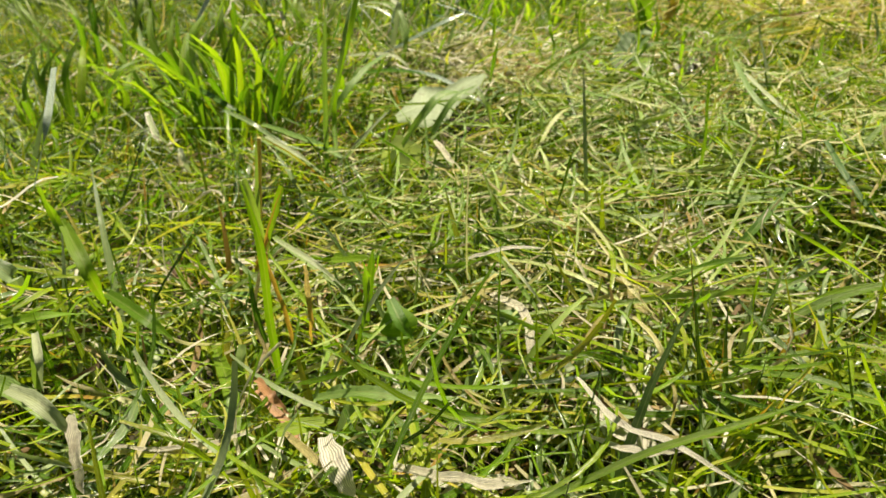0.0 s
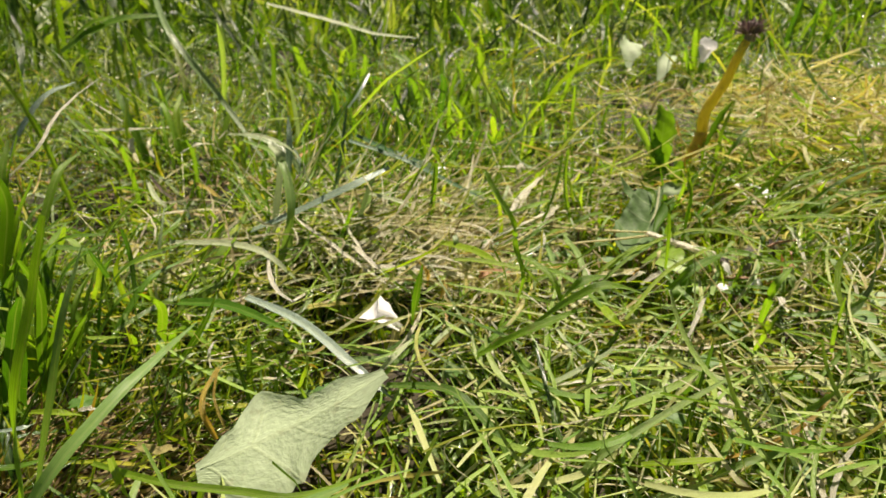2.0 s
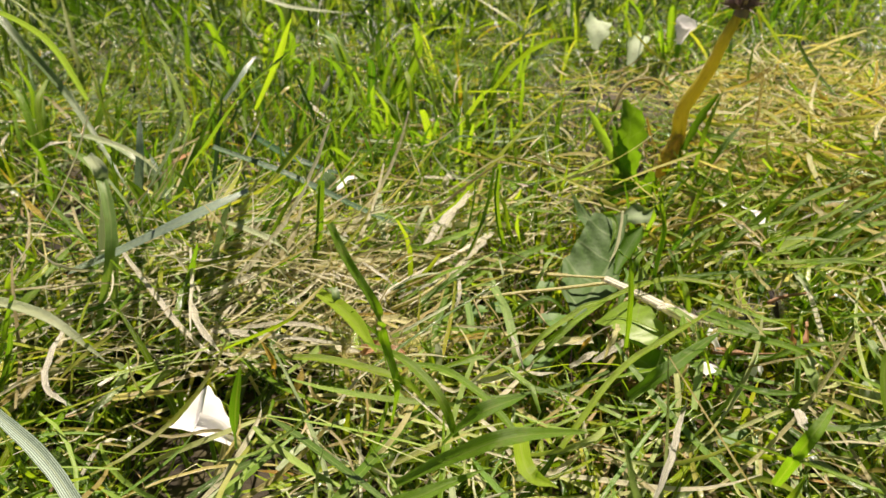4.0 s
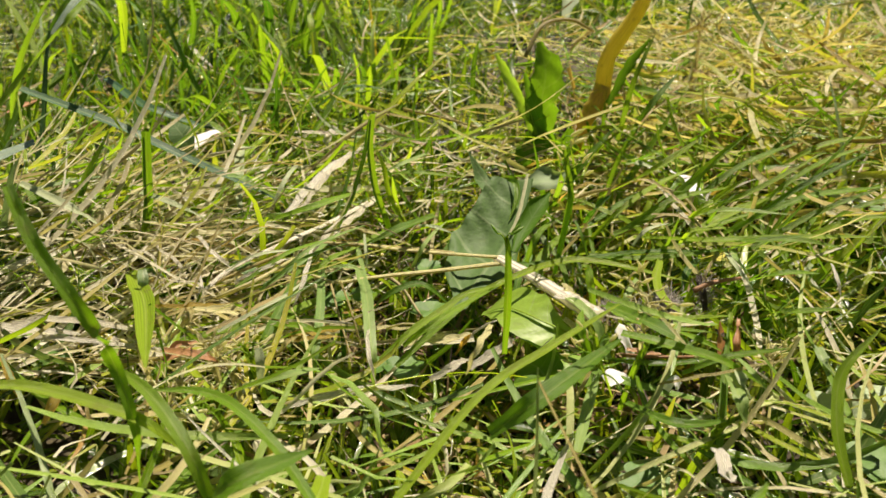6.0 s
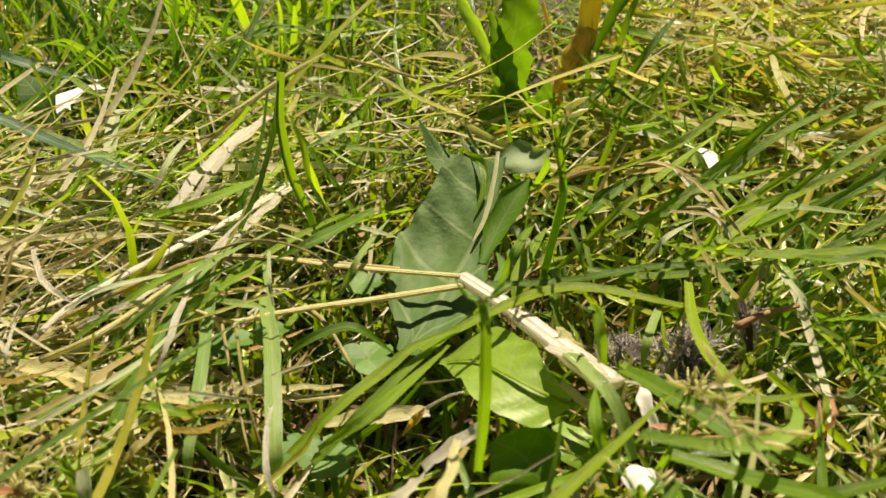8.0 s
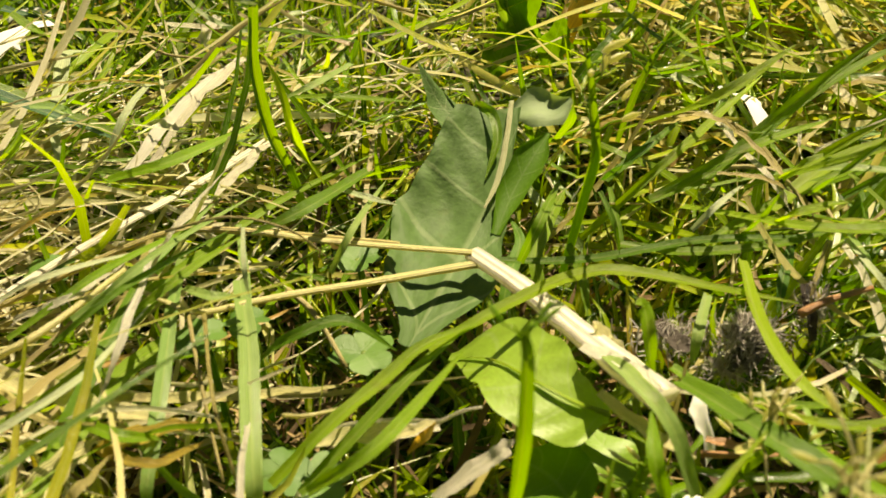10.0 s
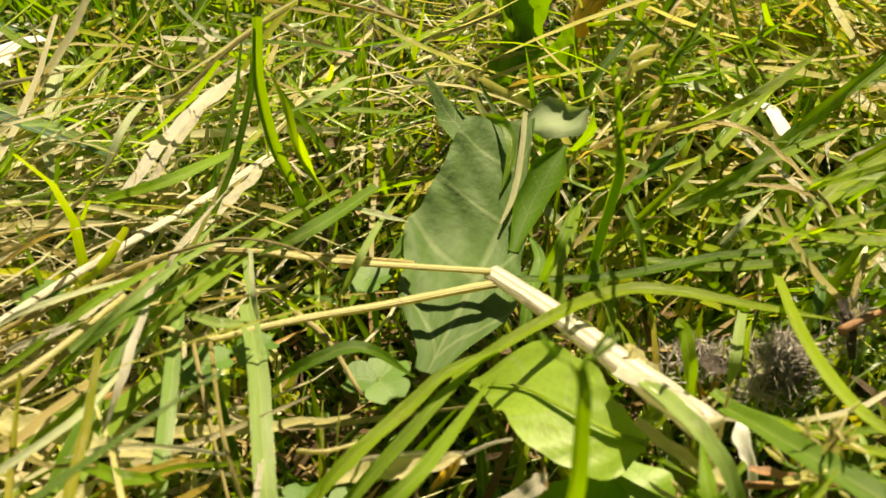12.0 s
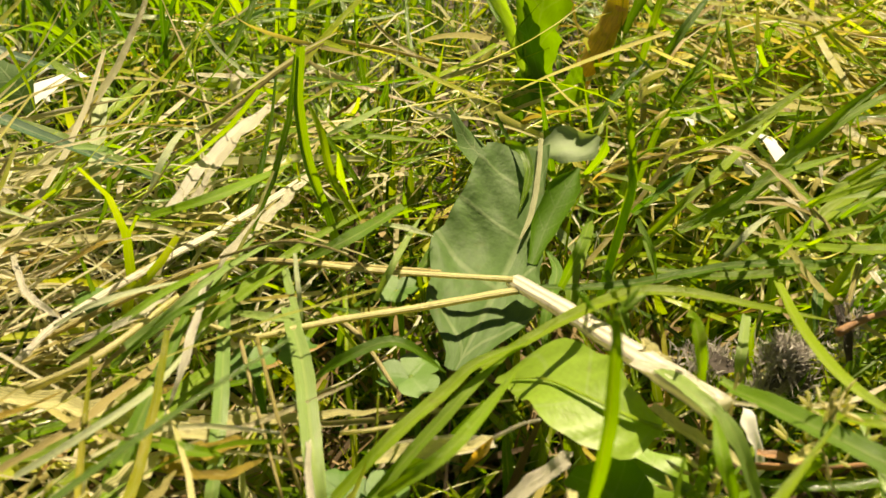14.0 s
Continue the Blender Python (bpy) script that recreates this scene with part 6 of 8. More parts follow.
blade("P", [(0.1097, 0.3302, 0.0180), (0.1075, 0.3233, 0.0200), (0.1077, 0.3209, 0.0180)], 2.2)
blade("Y", [(0.1040, 0.3848, 0.0060), (0.1153, 0.3849, 0.0180), (0.1359, 0.4063, 0.0160)], 1.3)
blade("Y", [(0.1105, 0.3890, 0.0060), (0.1199, 0.3818, 0.0180), (0.1352, 0.3884, 0.0180)], 1.45)
blade("G", [(0.1269, 0.3979, 0.0060), (0.1390, 0.3971, 0.0180), (0.1573, 0.4066, 0.0200)], 1.6)
blade("Y", [(0.1318, 0.3893, 0.0060), (0.1433, 0.3805, 0.0180), (0.1664, 0.3900, 0.0160)], 1.75)
blade("Y", [(0.1405, 0.3964, 0.0060), (0.1532, 0.3955, 0.0180), (0.1774, 0.4104, 0.0180)], 1.3)
blade("Y", [(0.1384, 0.3789, 0.0060), (0.1441, 0.3693, 0.0180), (0.1552, 0.3682, 0.0200)], 1.45)
blade("G", [(0.1270, 0.3824, 0.0060), (0.1314, 0.3652, 0.0180), (0.1444, 0.3648, 0.0160)], 1.6)
blade("Y", [(0.1533, 0.4170, 0.0060), (0.1622, 0.4084, 0.0180), (0.1806, 0.4140, 0.0180)], 1.75)
blade("P", [(0.1196, 0.3932, 0.0060), (0.1269, 0.3772, 0.0180), (0.1368, 0.3702, 0.0200)], 1.3)
blade("G", [(0.1481, 0.3876, 0.0060), (0.1534, 0.3768, 0.0180), (0.1715, 0.3837, 0.0160)], 1.45)
stem("Y", [(-0.0280, 0.2366, 0.0120), (-0.0289, 0.2488, 0.0240), (-0.0218, 0.2426, 0.0445), (-0.0179, 0.2466, 0.0590), (-0.0156, 0.2486, 0.0675)], 1.6)
blade("P", [(-0.0289, 0.2491, 0.0240), (-0.0240, 0.2537, 0.0300), (-0.0183, 0.2665, 0.0340), (-0.0138, 0.2866, 0.0340)], 3.0)
blade("P", [(-0.0612, 0.2822, 0.0120), (-0.0430, 0.2557, 0.0140), (-0.0285, 0.2363, 0.0140), (-0.0237, 0.2306, 0.0100)], 3.0)
blade("P", [(-0.0193, 0.2651, 0.0180), (-0.0196, 0.2493, 0.0160), (-0.0247, 0.2385, 0.0120)], 1.9)
blade("P", [(0.0023, 0.2239, 0.0220), (0.0085, 0.2282, 0.0300), (0.0155, 0.2375, 0.0320)], 2.6)
blade("P", [(0.0152, 0.2408, 0.0300), (0.0182, 0.2384, 0.0260), (0.0196, 0.2403, 0.0180)], 2.0)
blade("G", [(0.0178, 0.2949, 0.0140), (0.0300, 0.2889, 0.0160), (0.0374, 0.2807, 0.0130), (0.0413, 0.2736, 0.0080)], 2.2)
blade("P", [(0.0480, 0.2584, 0.0070), (0.0517, 0.2667, 0.0130), (0.0626, 0.2691, 0.0200), (0.0819, 0.2777, 0.0250)], 2.0)
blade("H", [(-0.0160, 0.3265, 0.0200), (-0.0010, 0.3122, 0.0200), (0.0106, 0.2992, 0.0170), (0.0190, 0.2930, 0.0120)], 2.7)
blade("B", [(-0.0866, 0.5057, 0.0780), (-0.0663, 0.4586, 0.0650), (-0.0491, 0.4531, 0.0400), (-0.0304, 0.4342, 0.0180)], 3.1)
blade("W", [(-0.1285, 0.4185, 0.0180), (-0.1078, 0.4243, 0.0340), (-0.1089, 0.4488, 0.0420), (-0.1098, 0.4962, 0.0480)], 1.8)
blade("G", [(-0.1186, 0.3809, 0.0080), (-0.1202, 0.3809, 0.0282), (-0.1186, 0.3809, 0.0416)], 2.4)
blade("G", [(-0.1845, 0.5398, 0.0100), (-0.1920, 0.5398, 0.0401), (-0.1904, 0.5398, 0.0667)], 2.4)
blade("G", [(-0.1049, 0.4348, 0.0080), (-0.1104, 0.4348, 0.0361), (-0.1174, 0.4348, 0.0540), (-0.1241, 0.4348, 0.0671)], 2.2)
blade("Y", [(-0.0968, 0.3628, 0.0100), (-0.0937, 0.3628, 0.0194), (-0.0916, 0.3628, 0.0286)], 3.6)
blade("G", [(-0.0410, 0.3747, 0.0060), (-0.0356, 0.3850, 0.0120), (-0.0328, 0.4038, 0.0160)], 3.0)
blade("D", [(-0.1025, 0.3272, 0.0200), (-0.0811, 0.2986, 0.0180), (-0.0698, 0.2945, 0.0120)], 3.0)
blade("D", [(-0.0950, 0.3420, 0.0220), (-0.0864, 0.3343, 0.0160), (-0.0750, 0.3307, 0.0100)], 2.4)
blade("G", [(-0.0140, 0.2707, 0.0060), (-0.0113, 0.2697, 0.0120), (-0.0094, 0.2685, 0.0160)], 2.4)
blade("B", [(-0.0657, 0.2557, 0.0240), (-0.0547, 0.2453, 0.0220), (-0.0469, 0.2448, 0.0160), (-0.0377, 0.2446, 0.0120)], 2.2)
blade("G", [(0.0533, 0.3473, 0.0060), (0.0416, 0.3149, 0.0140), (0.0355, 0.3014, 0.0160)], 2.0)
blade("B", [(0.1202, 0.3139, 0.0100), (0.1173, 0.2970, 0.0120), (0.1179, 0.2857, 0.0120)], 2.2)
blade("W", [(0.0943, 0.2815, 0.0100), (0.0894, 0.2640, 0.0100), (0.0887, 0.2592, 0.0080)], 1.4)
blade("W", [(0.0880, 0.2582, 0.0100), (0.0922, 0.2647, 0.0120), (0.0989, 0.2716, 0.0140)], 1.2)
blade("W", [(0.0810, 0.2897, 0.0120), (0.0809, 0.2836, 0.0110), (0.0810, 0.2797, 0.0090)], 2.6)
blade("W", [(0.0592, 0.2579, 0.0080), (0.0660, 0.2555, 0.0080), (0.0719, 0.2542, 0.0080)], 1.6)
blade("S", [(0.0416, 0.2486, 0.0100), (0.0535, 0.2519, 0.0100), (0.0626, 0.2509, 0.0090)], 1.4)
blade("W", [(-0.0083, 0.2494, 0.0040), (0.0026, 0.2478, 0.0060)], 1.0)
blade("W", [(-0.1098, 0.5323, 0.0120), (-0.1008, 0.5064, 0.0120), (-0.0957, 0.4968, 0.0100)], 2.0)
stem("P", [(-0.0358, 0.1657, 0.0100), (-0.0344, 0.1657, 0.0223), (-0.0321, 0.1657, 0.0388)], 1.3)
blade("Y", [(-0.0235, 0.1247, 0.0040), (-0.0236, 0.1247, 0.0192), (-0.0232, 0.1247, 0.0320), (-0.0248, 0.1247, 0.0440)], 2.0)
blade("O", [(-0.0221, 0.1341, 0.0040), (-0.0237, 0.1341, 0.0163), (-0.0251, 0.1341, 0.0279), (-0.0204, 0.1341, 0.0395)], 1.0)
blade("O", [(-0.0270, 0.1330, 0.0240), (-0.0254, 0.1324, 0.0270), (-0.0243, 0.1342, 0.0300)], 2.2)
blade("D", [(-0.0257, 0.1304, 0.0040), (-0.0276, 0.1304, 0.0162), (-0.0277, 0.1304, 0.0253)], 1.4)
blade("G", [(-0.0103, 0.1404, 0.0040), (-0.0079, 0.1404, 0.0170), (-0.0067, 0.1404, 0.0241)], 2.2)
blade("G", [(-0.0172, 0.1553, 0.0160), (-0.0125, 0.1513, 0.0170), (-0.0088, 0.1501, 0.0180)], 3.4)
blade("P", [(-0.0113, 0.1151, 0.0100), (-0.0014, 0.1096, 0.0120), (0.0075, 0.1112, 0.0100)], 3.0)
blade("P", [(-0.0141, 0.1165, 0.0080), (-0.0113, 0.1151, 0.0100), (-0.0085, 0.1157, 0.0100)], 2.2)
blade("P", [(-0.0106, 0.1068, 0.0060), (-0.0088, 0.1102, 0.0100), (-0.0084, 0.1119, 0.0120)], 2.6)
blade("P", [(-0.0336, 0.1723, 0.0140), (-0.0246, 0.1611, 0.0130), (-0.0167, 0.1547, 0.0090)], 2.0)
blade("P", [(-0.0658, 0.1218, 0.0080), (-0.0645, 0.1218, 0.0138), (-0.0637, 0.1218, 0.0194)], 3.0)
blade("P", [(-0.0714, 0.1167, 0.0140), (-0.0604, 0.1102, 0.0140), (-0.0537, 0.1063, 0.0100)], 4.2)
blade("W", [(-0.0530, 0.1080, 0.0120), (-0.0496, 0.1012, 0.0100), (-0.0468, 0.0951, 0.0060)], 2.2)
blade("P", [(-0.0279, 0.1209, 0.0160), (-0.0283, 0.1185, 0.0130), (-0.0308, 0.1194, 0.0080)], 2.2)
blade("G", [(-0.0394, 0.1384, 0.0060), (-0.0292, 0.1147, 0.0100), (-0.0255, 0.1024, 0.0080)], 3.2)
blade("D", [(-0.0435, 0.0980, 0.0060), (-0.0383, 0.1063, 0.0120), (-0.0341, 0.1174, 0.0140)], 1.6)
blade("S", [(-0.0477, 0.1061, 0.0060), (-0.0308, 0.1008, 0.0100), (-0.0236, 0.1039, 0.0110)], 1.4)
blade("W", [(0.0098, 0.0983, 0.0050), (0.0139, 0.0956, 0.0060), (0.0179, 0.0948, 0.0060)], 2.6)
blade("W", [(-0.0006, 0.0982, 0.0060), (0.0048, 0.0967, 0.0060), (0.0098, 0.0947, 0.0060)], 2.2)
blade("Y", [(-0.0010, 0.0951, 0.0040), (-0.0008, 0.0935, 0.0100), (-0.0004, 0.0922, 0.0140)], 1.6)
blade("W", [(-0.0118, 0.1043, 0.0080), (-0.0097, 0.1000, 0.0060), (-0.0084, 0.0949, 0.0040)], 3.2)
blade("R", [(-0.0253, 0.1160, 0.0100), (-0.0202, 0.1106, 0.0080), (-0.0147, 0.1043, 0.0060)], 1.6)
blade("Y", [(-0.0186, 0.1016, 0.0120), (-0.0146, 0.1027, 0.0120), (-0.0104, 0.1038, 0.0120)], 3.4)
blade("G", [(0.0184, 0.0825, 0.0140), (0.0325, 0.0840, 0.0200), (0.0432, 0.0858, 0.0220), (0.0579, 0.0921, 0.0220)], 1.3)
blade("W", [(0.0300, 0.1164, 0.0060), (0.0336, 0.1056, 0.0060), (0.0415, 0.1023, 0.0050)], 2.4)
blade("T", [(0.0205, 0.1145, 0.0100), (0.0260, 0.1149, 0.0100), (0.0291, 0.1107, 0.0100)], 1.4)
blade("T", [(0.0415, 0.1481, 0.0120), (0.0432, 0.1397, 0.0100), (0.0455, 0.1376, 0.0080)], 1.6)
blade("W", [(0.0427, 0.1367, 0.0080), (0.0439, 0.1281, 0.0070), (0.0447, 0.1188, 0.0060)], 1.4)
blade("T", [(0.0358, 0.1169, 0.0060), (0.0408, 0.1141, 0.0060), (0.0438, 0.1116, 0.0060)], 1.2)
blade("P", [(0.0128, 0.1867, 0.0100), (0.0223, 0.1641, 0.0120), (0.0274, 0.1651, 0.0120)], 1.0)
blade("G", [(0.0171, 0.1573, 0.0140), (0.0218, 0.1426, 0.0120), (0.0263, 0.1339, 0.0080)], 1.2)
blade("W", [(0.0153, 0.1471, 0.0100), (0.0211, 0.1336, 0.0120), (0.0210, 0.1209, 0.0080)], 2.2)
blade("P", [(0.0627, 0.1199, 0.0100), (0.0657, 0.1150, 0.0140), (0.0662, 0.1152, 0.0180)], 1.6)
blade("G", [(0.0537, 0.1154, 0.0100), (0.0617, 0.1072, 0.0140), (0.0737, 0.1020, 0.0120)], 1.6)
blade("G", [(0.0680, 0.1295, 0.0120), (0.0773, 0.1297, 0.0160), (0.0865, 0.1292, 0.0180)], 2.6)
blade("Y", [(0.0454, 0.1452, 0.0120), (0.0577, 0.1433, 0.0160), (0.0665, 0.1445, 0.0180)], 1.8)
blade("P", [(0.0978, 0.2601, 0.0300), (0.0962, 0.2329, 0.0240), (0.1092, 0.2301, 0.0140)], 2.4)
blade("D", [(0.0689, 0.1661, 0.0060), (0.0760, 0.1705, 0.0120), (0.0859, 0.1786, 0.0180)], 2.4)
blade("D", [(0.1015, 0.1987, 0.0220), (0.0996, 0.1805, 0.0180), (0.1019, 0.1673, 0.0120)], 2.2)
blade("G", [(0.1065, 0.1992, 0.0080), (0.1143, 0.2064, 0.0160), (0.1295, 0.2192, 0.0240)], 2.2)
stem("P", [(-0.0320, 0.2394, 0.0060), (-0.0298, 0.2394, 0.0291), (-0.0274, 0.2394, 0.0521)], 1.6)
blade("P", [(-0.0299, 0.2387, 0.0080), (-0.0205, 0.2406, 0.0160), (-0.0117, 0.2491, 0.0240)], 1.2)
blade("P", [(-0.0541, 0.2497, 0.0160), (-0.0433, 0.2392, 0.0140), (-0.0306, 0.2276, 0.0100)], 2.8)
blade("W", [(-0.1027, 0.2839, 0.0180), (-0.0959, 0.2709, 0.0140), (-0.0935, 0.2703, 0.0100)], 3.0)
blade("W", [(-0.0765, 0.2384, 0.0160), (-0.0764, 0.2394, 0.0120), (-0.0759, 0.2400, 0.0090)], 3.0)
blade("P", [(0.0032, 0.2334, 0.0160), (0.0072, 0.2261, 0.0120), (0.0112, 0.2242, 0.0090)], 2.4)
blade("B", [(-0.1183, 0.2253, 0.0100), (-0.1124, 0.2253, 0.0236), (-0.1020, 0.2253, 0.0428)], 3.6)
blade("G", [(-0.0901, 0.1816, 0.0260), (-0.0901, 0.1848, 0.0160), (-0.0865, 0.1818, 0.0080)], 2.6)
blade("B", [(-0.0823, 0.1438, 0.0240), (-0.0791, 0.1441, 0.0200), (-0.0802, 0.1485, 0.0140)], 4.2)
blade("D", [(-0.0038, 0.1351, 0.0160), (-0.0016, 0.1300, 0.0140), (0.0002, 0.1306, 0.0100)], 3.2)
blade("G", [(-0.0974, 0.2004, 0.0100), (-0.0757, 0.1657, 0.0120), (-0.0715, 0.1608, 0.0100)], 3.2)
blade("G", [(-0.0848, 0.2369, 0.0500), (-0.0855, 0.2594, 0.0400), (-0.0878, 0.2987, 0.0220)], 3.0)
blade("P", [(-0.0191, 0.3736, 0.0060), (-0.0138, 0.3751, 0.0220), (-0.0146, 0.3817, 0.0310), (-0.0194, 0.3905, 0.0370), (-0.0321, 0.4058, 0.0380)], 3.0, tip=0.6)
blade("P", [(-0.0166, 0.3756, 0.0060), (-0.0147, 0.3797, 0.0200), (-0.0165, 0.3875, 0.0290), (-0.0170, 0.3892, 0.0320)], 2.0)
blade("G", [(-0.0198, 0.4392, 0.0120), (-0.0130, 0.4480, 0.0260), (-0.0013, 0.4430, 0.0420), (0.0059, 0.4499, 0.0520)], 2.6)
blade("G", [(-0.0415, 0.4576, 0.0100), (-0.0298, 0.4463, 0.0260), (-0.0171, 0.4353, 0.0400)], 2.0)
blade("P", [(-0.0067, 0.3625, 0.0080), (-0.0125, 0.3913, 0.0160), (-0.0022, 0.3805, 0.0140), (0.0193, 0.3523, 0.0080)], 1.0)
# by the start of the way
blade("C", [(-0.0605, 0.1172, 0.0220), (-0.0575, 0.1115, 0.0200), (-0.0585, 0.1117, 0.0140)], 1.8)
blade("C", [(-0.0586, 0.1040, 0.0200), (-0.0508, 0.0982, 0.0210), (-0.0475, 0.0985, 0.0150)], 2.9)
blade("W", [(-0.0476, 0.0994, 0.0180), (-0.0454, 0.0948, 0.0150), (-0.0442, 0.0911, 0.0100)], 2.0)
blade("W", [(-0.0098, 0.0945, 0.0160), (-0.0066, 0.0854, 0.0180), (-0.0049, 0.0847, 0.0140)], 3.7)
blade("W", [(0.0001, 0.0903, 0.0140), (0.0073, 0.0831, 0.0180), (0.0129, 0.0818, 0.0180), (0.0184, 0.0865, 0.0140)], 1.8)
blade("R", [(-0.0219, 0.1068, 0.0180), (-0.0179, 0.0995, 0.0200), (-0.0159, 0.1002, 0.0160)], 1.7)
blade("T", [(-0.0165, 0.0988, 0.0140), (-0.0099, 0.0885, 0.0170), (-0.0063, 0.0867, 0.0140)], 1.5)
blade("P", [(-0.0126, 0.1042, 0.0160), (-0.0046, 0.0980, 0.0210), (0.0019, 0.0964, 0.0210), (0.0082, 0.1029, 0.0160)], 2.2)
blade("G", [(-0.0100, 0.1269, 0.0080), (-0.0065, 0.1217, 0.0200), (-0.0049, 0.1173, 0.0280), (-0.0050, 0.1140, 0.0340)], 2.8)
blade("Y", [(-0.0132, 0.1316, 0.0260), (-0.0086, 0.1251, 0.0290), (-0.0047, 0.1209, 0.0310)], 2.4)
blade("G", [(-0.0659, 0.1445, 0.0300), (-0.0587, 0.1345, 0.0260), (-0.0577, 0.1367, 0.0160)], 3.4)
blade("G", [(-0.0602, 0.1427, 0.0160), (-0.0443, 0.1215, 0.0220), (-0.0402, 0.1228, 0.0160)], 2.9)
blade("Y", [(-0.0737, 0.1287, 0.0180), (-0.0627, 0.1249, 0.0210), (-0.0595, 0.1344, 0.0160)], 2.3)
blade("C", [(-0.0265, 0.1469, 0.0240), (-0.0173, 0.1342, 0.0250), (-0.0120, 0.1361, 0.0180)], 1.4)
blade("C", [(-0.0450, 0.2223, 0.0240), (-0.0338, 0.2055, 0.0240), (-0.0278, 0.2105, 0.0160)], 1.8)
stem("T", [(-0.0292, 0.1563, 0.0420), (-0.0313, 0.1612, 0.0340), (-0.0383, 0.1796, 0.0140)], 0.9)
blade("P", [(-0.0296, 0.1431, 0.0380), (-0.0287, 0.1435, 0.0320), (-0.0282, 0.1458, 0.0240)], 1.7)
blade("Y", [(-0.0286, 0.1373, 0.0220), (-0.0253, 0.1324, 0.0270), (-0.0230, 0.1305, 0.0310)], 1.8)
blade("Y", [(-0.0229, 0.1440, 0.0360), (-0.0260, 0.1445, 0.0280), (-0.0292, 0.1482, 0.0180)], 2.5)
blade("T", [(-0.0263, 0.1384, 0.0260), (-0.0282, 0.1308, 0.0160), (-0.0236, 0.1242, 0.0080)], 1.0)
blade("O", [(-0.0195, 0.1388, 0.0220), (-0.0178, 0.1305, 0.0180), (-0.0183, 0.1301, 0.0100)], 1.2)
blade("W", [(0.0271, 0.1100, 0.0140), (0.0301, 0.0932, 0.0180), (0.0369, 0.0874, 0.0180), (0.0460, 0.0852, 0.0120)], 1.2)
blade("T", [(0.0303, 0.1078, 0.0120), (0.0343, 0.0915, 0.0170), (0.0457, 0.0938, 0.0140)], 0.8)
blade("S", [(0.0381, 0.1327, 0.0200), (0.0400, 0.1264, 0.0190), (0.0447, 0.1305, 0.0120)], 1.2)
blade("W", [(0.0271, 0.0982, 0.0120), (0.0313, 0.0879, 0.0170), (0.0393, 0.0937, 0.0120)], 1.3)
blade("S", [(0.0389, 0.1249, 0.0160), (0.0401, 0.1122, 0.0180), (0.0417, 0.1101, 0.0120)], 1.0)
blade("T", [(0.0411, 0.1135, 0.0140), (0.0397, 0.0999, 0.0170), (0.0390, 0.0988, 0.0120)], 0.6)
blade("W", [(-0.0428, 0.0997, 0.0120), (-0.0313, 0.0932, 0.0160), (-0.0230, 0.0970, 0.0150), (-0.0210, 0.1072, 0.0100)], 1.0)
blade("C", [(0.0954, 0.2432, 0.0300), (0.0946, 0.2167, 0.0280), (0.1030, 0.2171, 0.0220)], 1.9)
blade("H", [(-0.0896, 0.2016, 0.0500), (-0.0818, 0.1769, 0.0420), (-0.0939, 0.1857, 0.0240)], 2.3, fold=0.08, tip=0.6)
blade("C", [(-0.0869, 0.2462, 0.0260), (-0.0804, 0.2329, 0.0240), (-0.0795, 0.2393, 0.0180)], 2.0)
blade("C", [(-0.0648, 0.2083, 0.0260), (-0.0636, 0.2068, 0.0220), (-0.0661, 0.2164, 0.0160)], 1.6)
blade("W", [(0.0034, 0.2093, 0.0240), (0.0072, 0.1970, 0.0230), (0.0108, 0.2037, 0.0160)], 2.2)
blade("C", [(-0.0213, 0.2001, 0.0220), (-0.0141, 0.1945, 0.0300), (-0.0068, 0.1973, 0.0360)], 1.2)
blade("C", [(0.0175, 0.1386, 0.0220), (0.0209, 0.1297, 0.0210), (0.0254, 0.1297, 0.0140)], 0.8)
blade("W", [(0.0111, 0.1471, 0.0180), (0.0188, 0.1445, 0.0210), (0.0265, 0.1503, 0.0180)], 1.3)
blade("G", [(0.0476, 0.1410, 0.0140), (0.0527, 0.1312, 0.0220), (0.0591, 0.1254, 0.0260)], 1.9)
blade("G", [(0.0667, 0.1271, 0.0140), (0.0689, 0.1189, 0.0220), (0.0741, 0.1145, 0.0260)], 1.6)
# across the pale leaf
blade("G", [(-0.0302, 0.2712, 0.0160), (-0.0137, 0.2576, 0.0220), (-0.0003, 0.2526, 0.0235), (0.0102, 0.2493, 0.0250), (0.0210, 0.2619, 0.0200)], 1.6)
blade("P", [(-0.0073, 0.2329, 0.0160), (0.0001, 0.2309, 0.0260), (0.0060, 0.2367, 0.0300), (0.0162, 0.2499, 0.0260)], 3.9)
stem("O", [(-0.0107, 0.2766, 0.0160), (-0.0126, 0.2782, 0.0220), (-0.0144, 0.2945, 0.0200)], 1.1)
# the grey-green glossy blades; the H ones carry their sheen in the colour
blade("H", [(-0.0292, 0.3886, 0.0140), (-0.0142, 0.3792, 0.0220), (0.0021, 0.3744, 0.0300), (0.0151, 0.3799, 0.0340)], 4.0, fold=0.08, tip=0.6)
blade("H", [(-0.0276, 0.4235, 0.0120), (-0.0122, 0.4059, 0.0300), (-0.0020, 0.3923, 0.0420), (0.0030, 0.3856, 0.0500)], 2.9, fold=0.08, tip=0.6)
blade("C", [(-0.0203, 0.3902, 0.0400), (-0.0170, 0.3876, 0.0360), (-0.0204, 0.3902, 0.0220), (-0.0233, 0.3886, 0.0100)], 3.9)
blade("N", [(-0.0001, 0.4144, 0.0340), (0.0177, 0.4093, 0.0280), (0.0322, 0.4084, 0.0200), (0.0490, 0.4091, 0.0100)], 2.3)
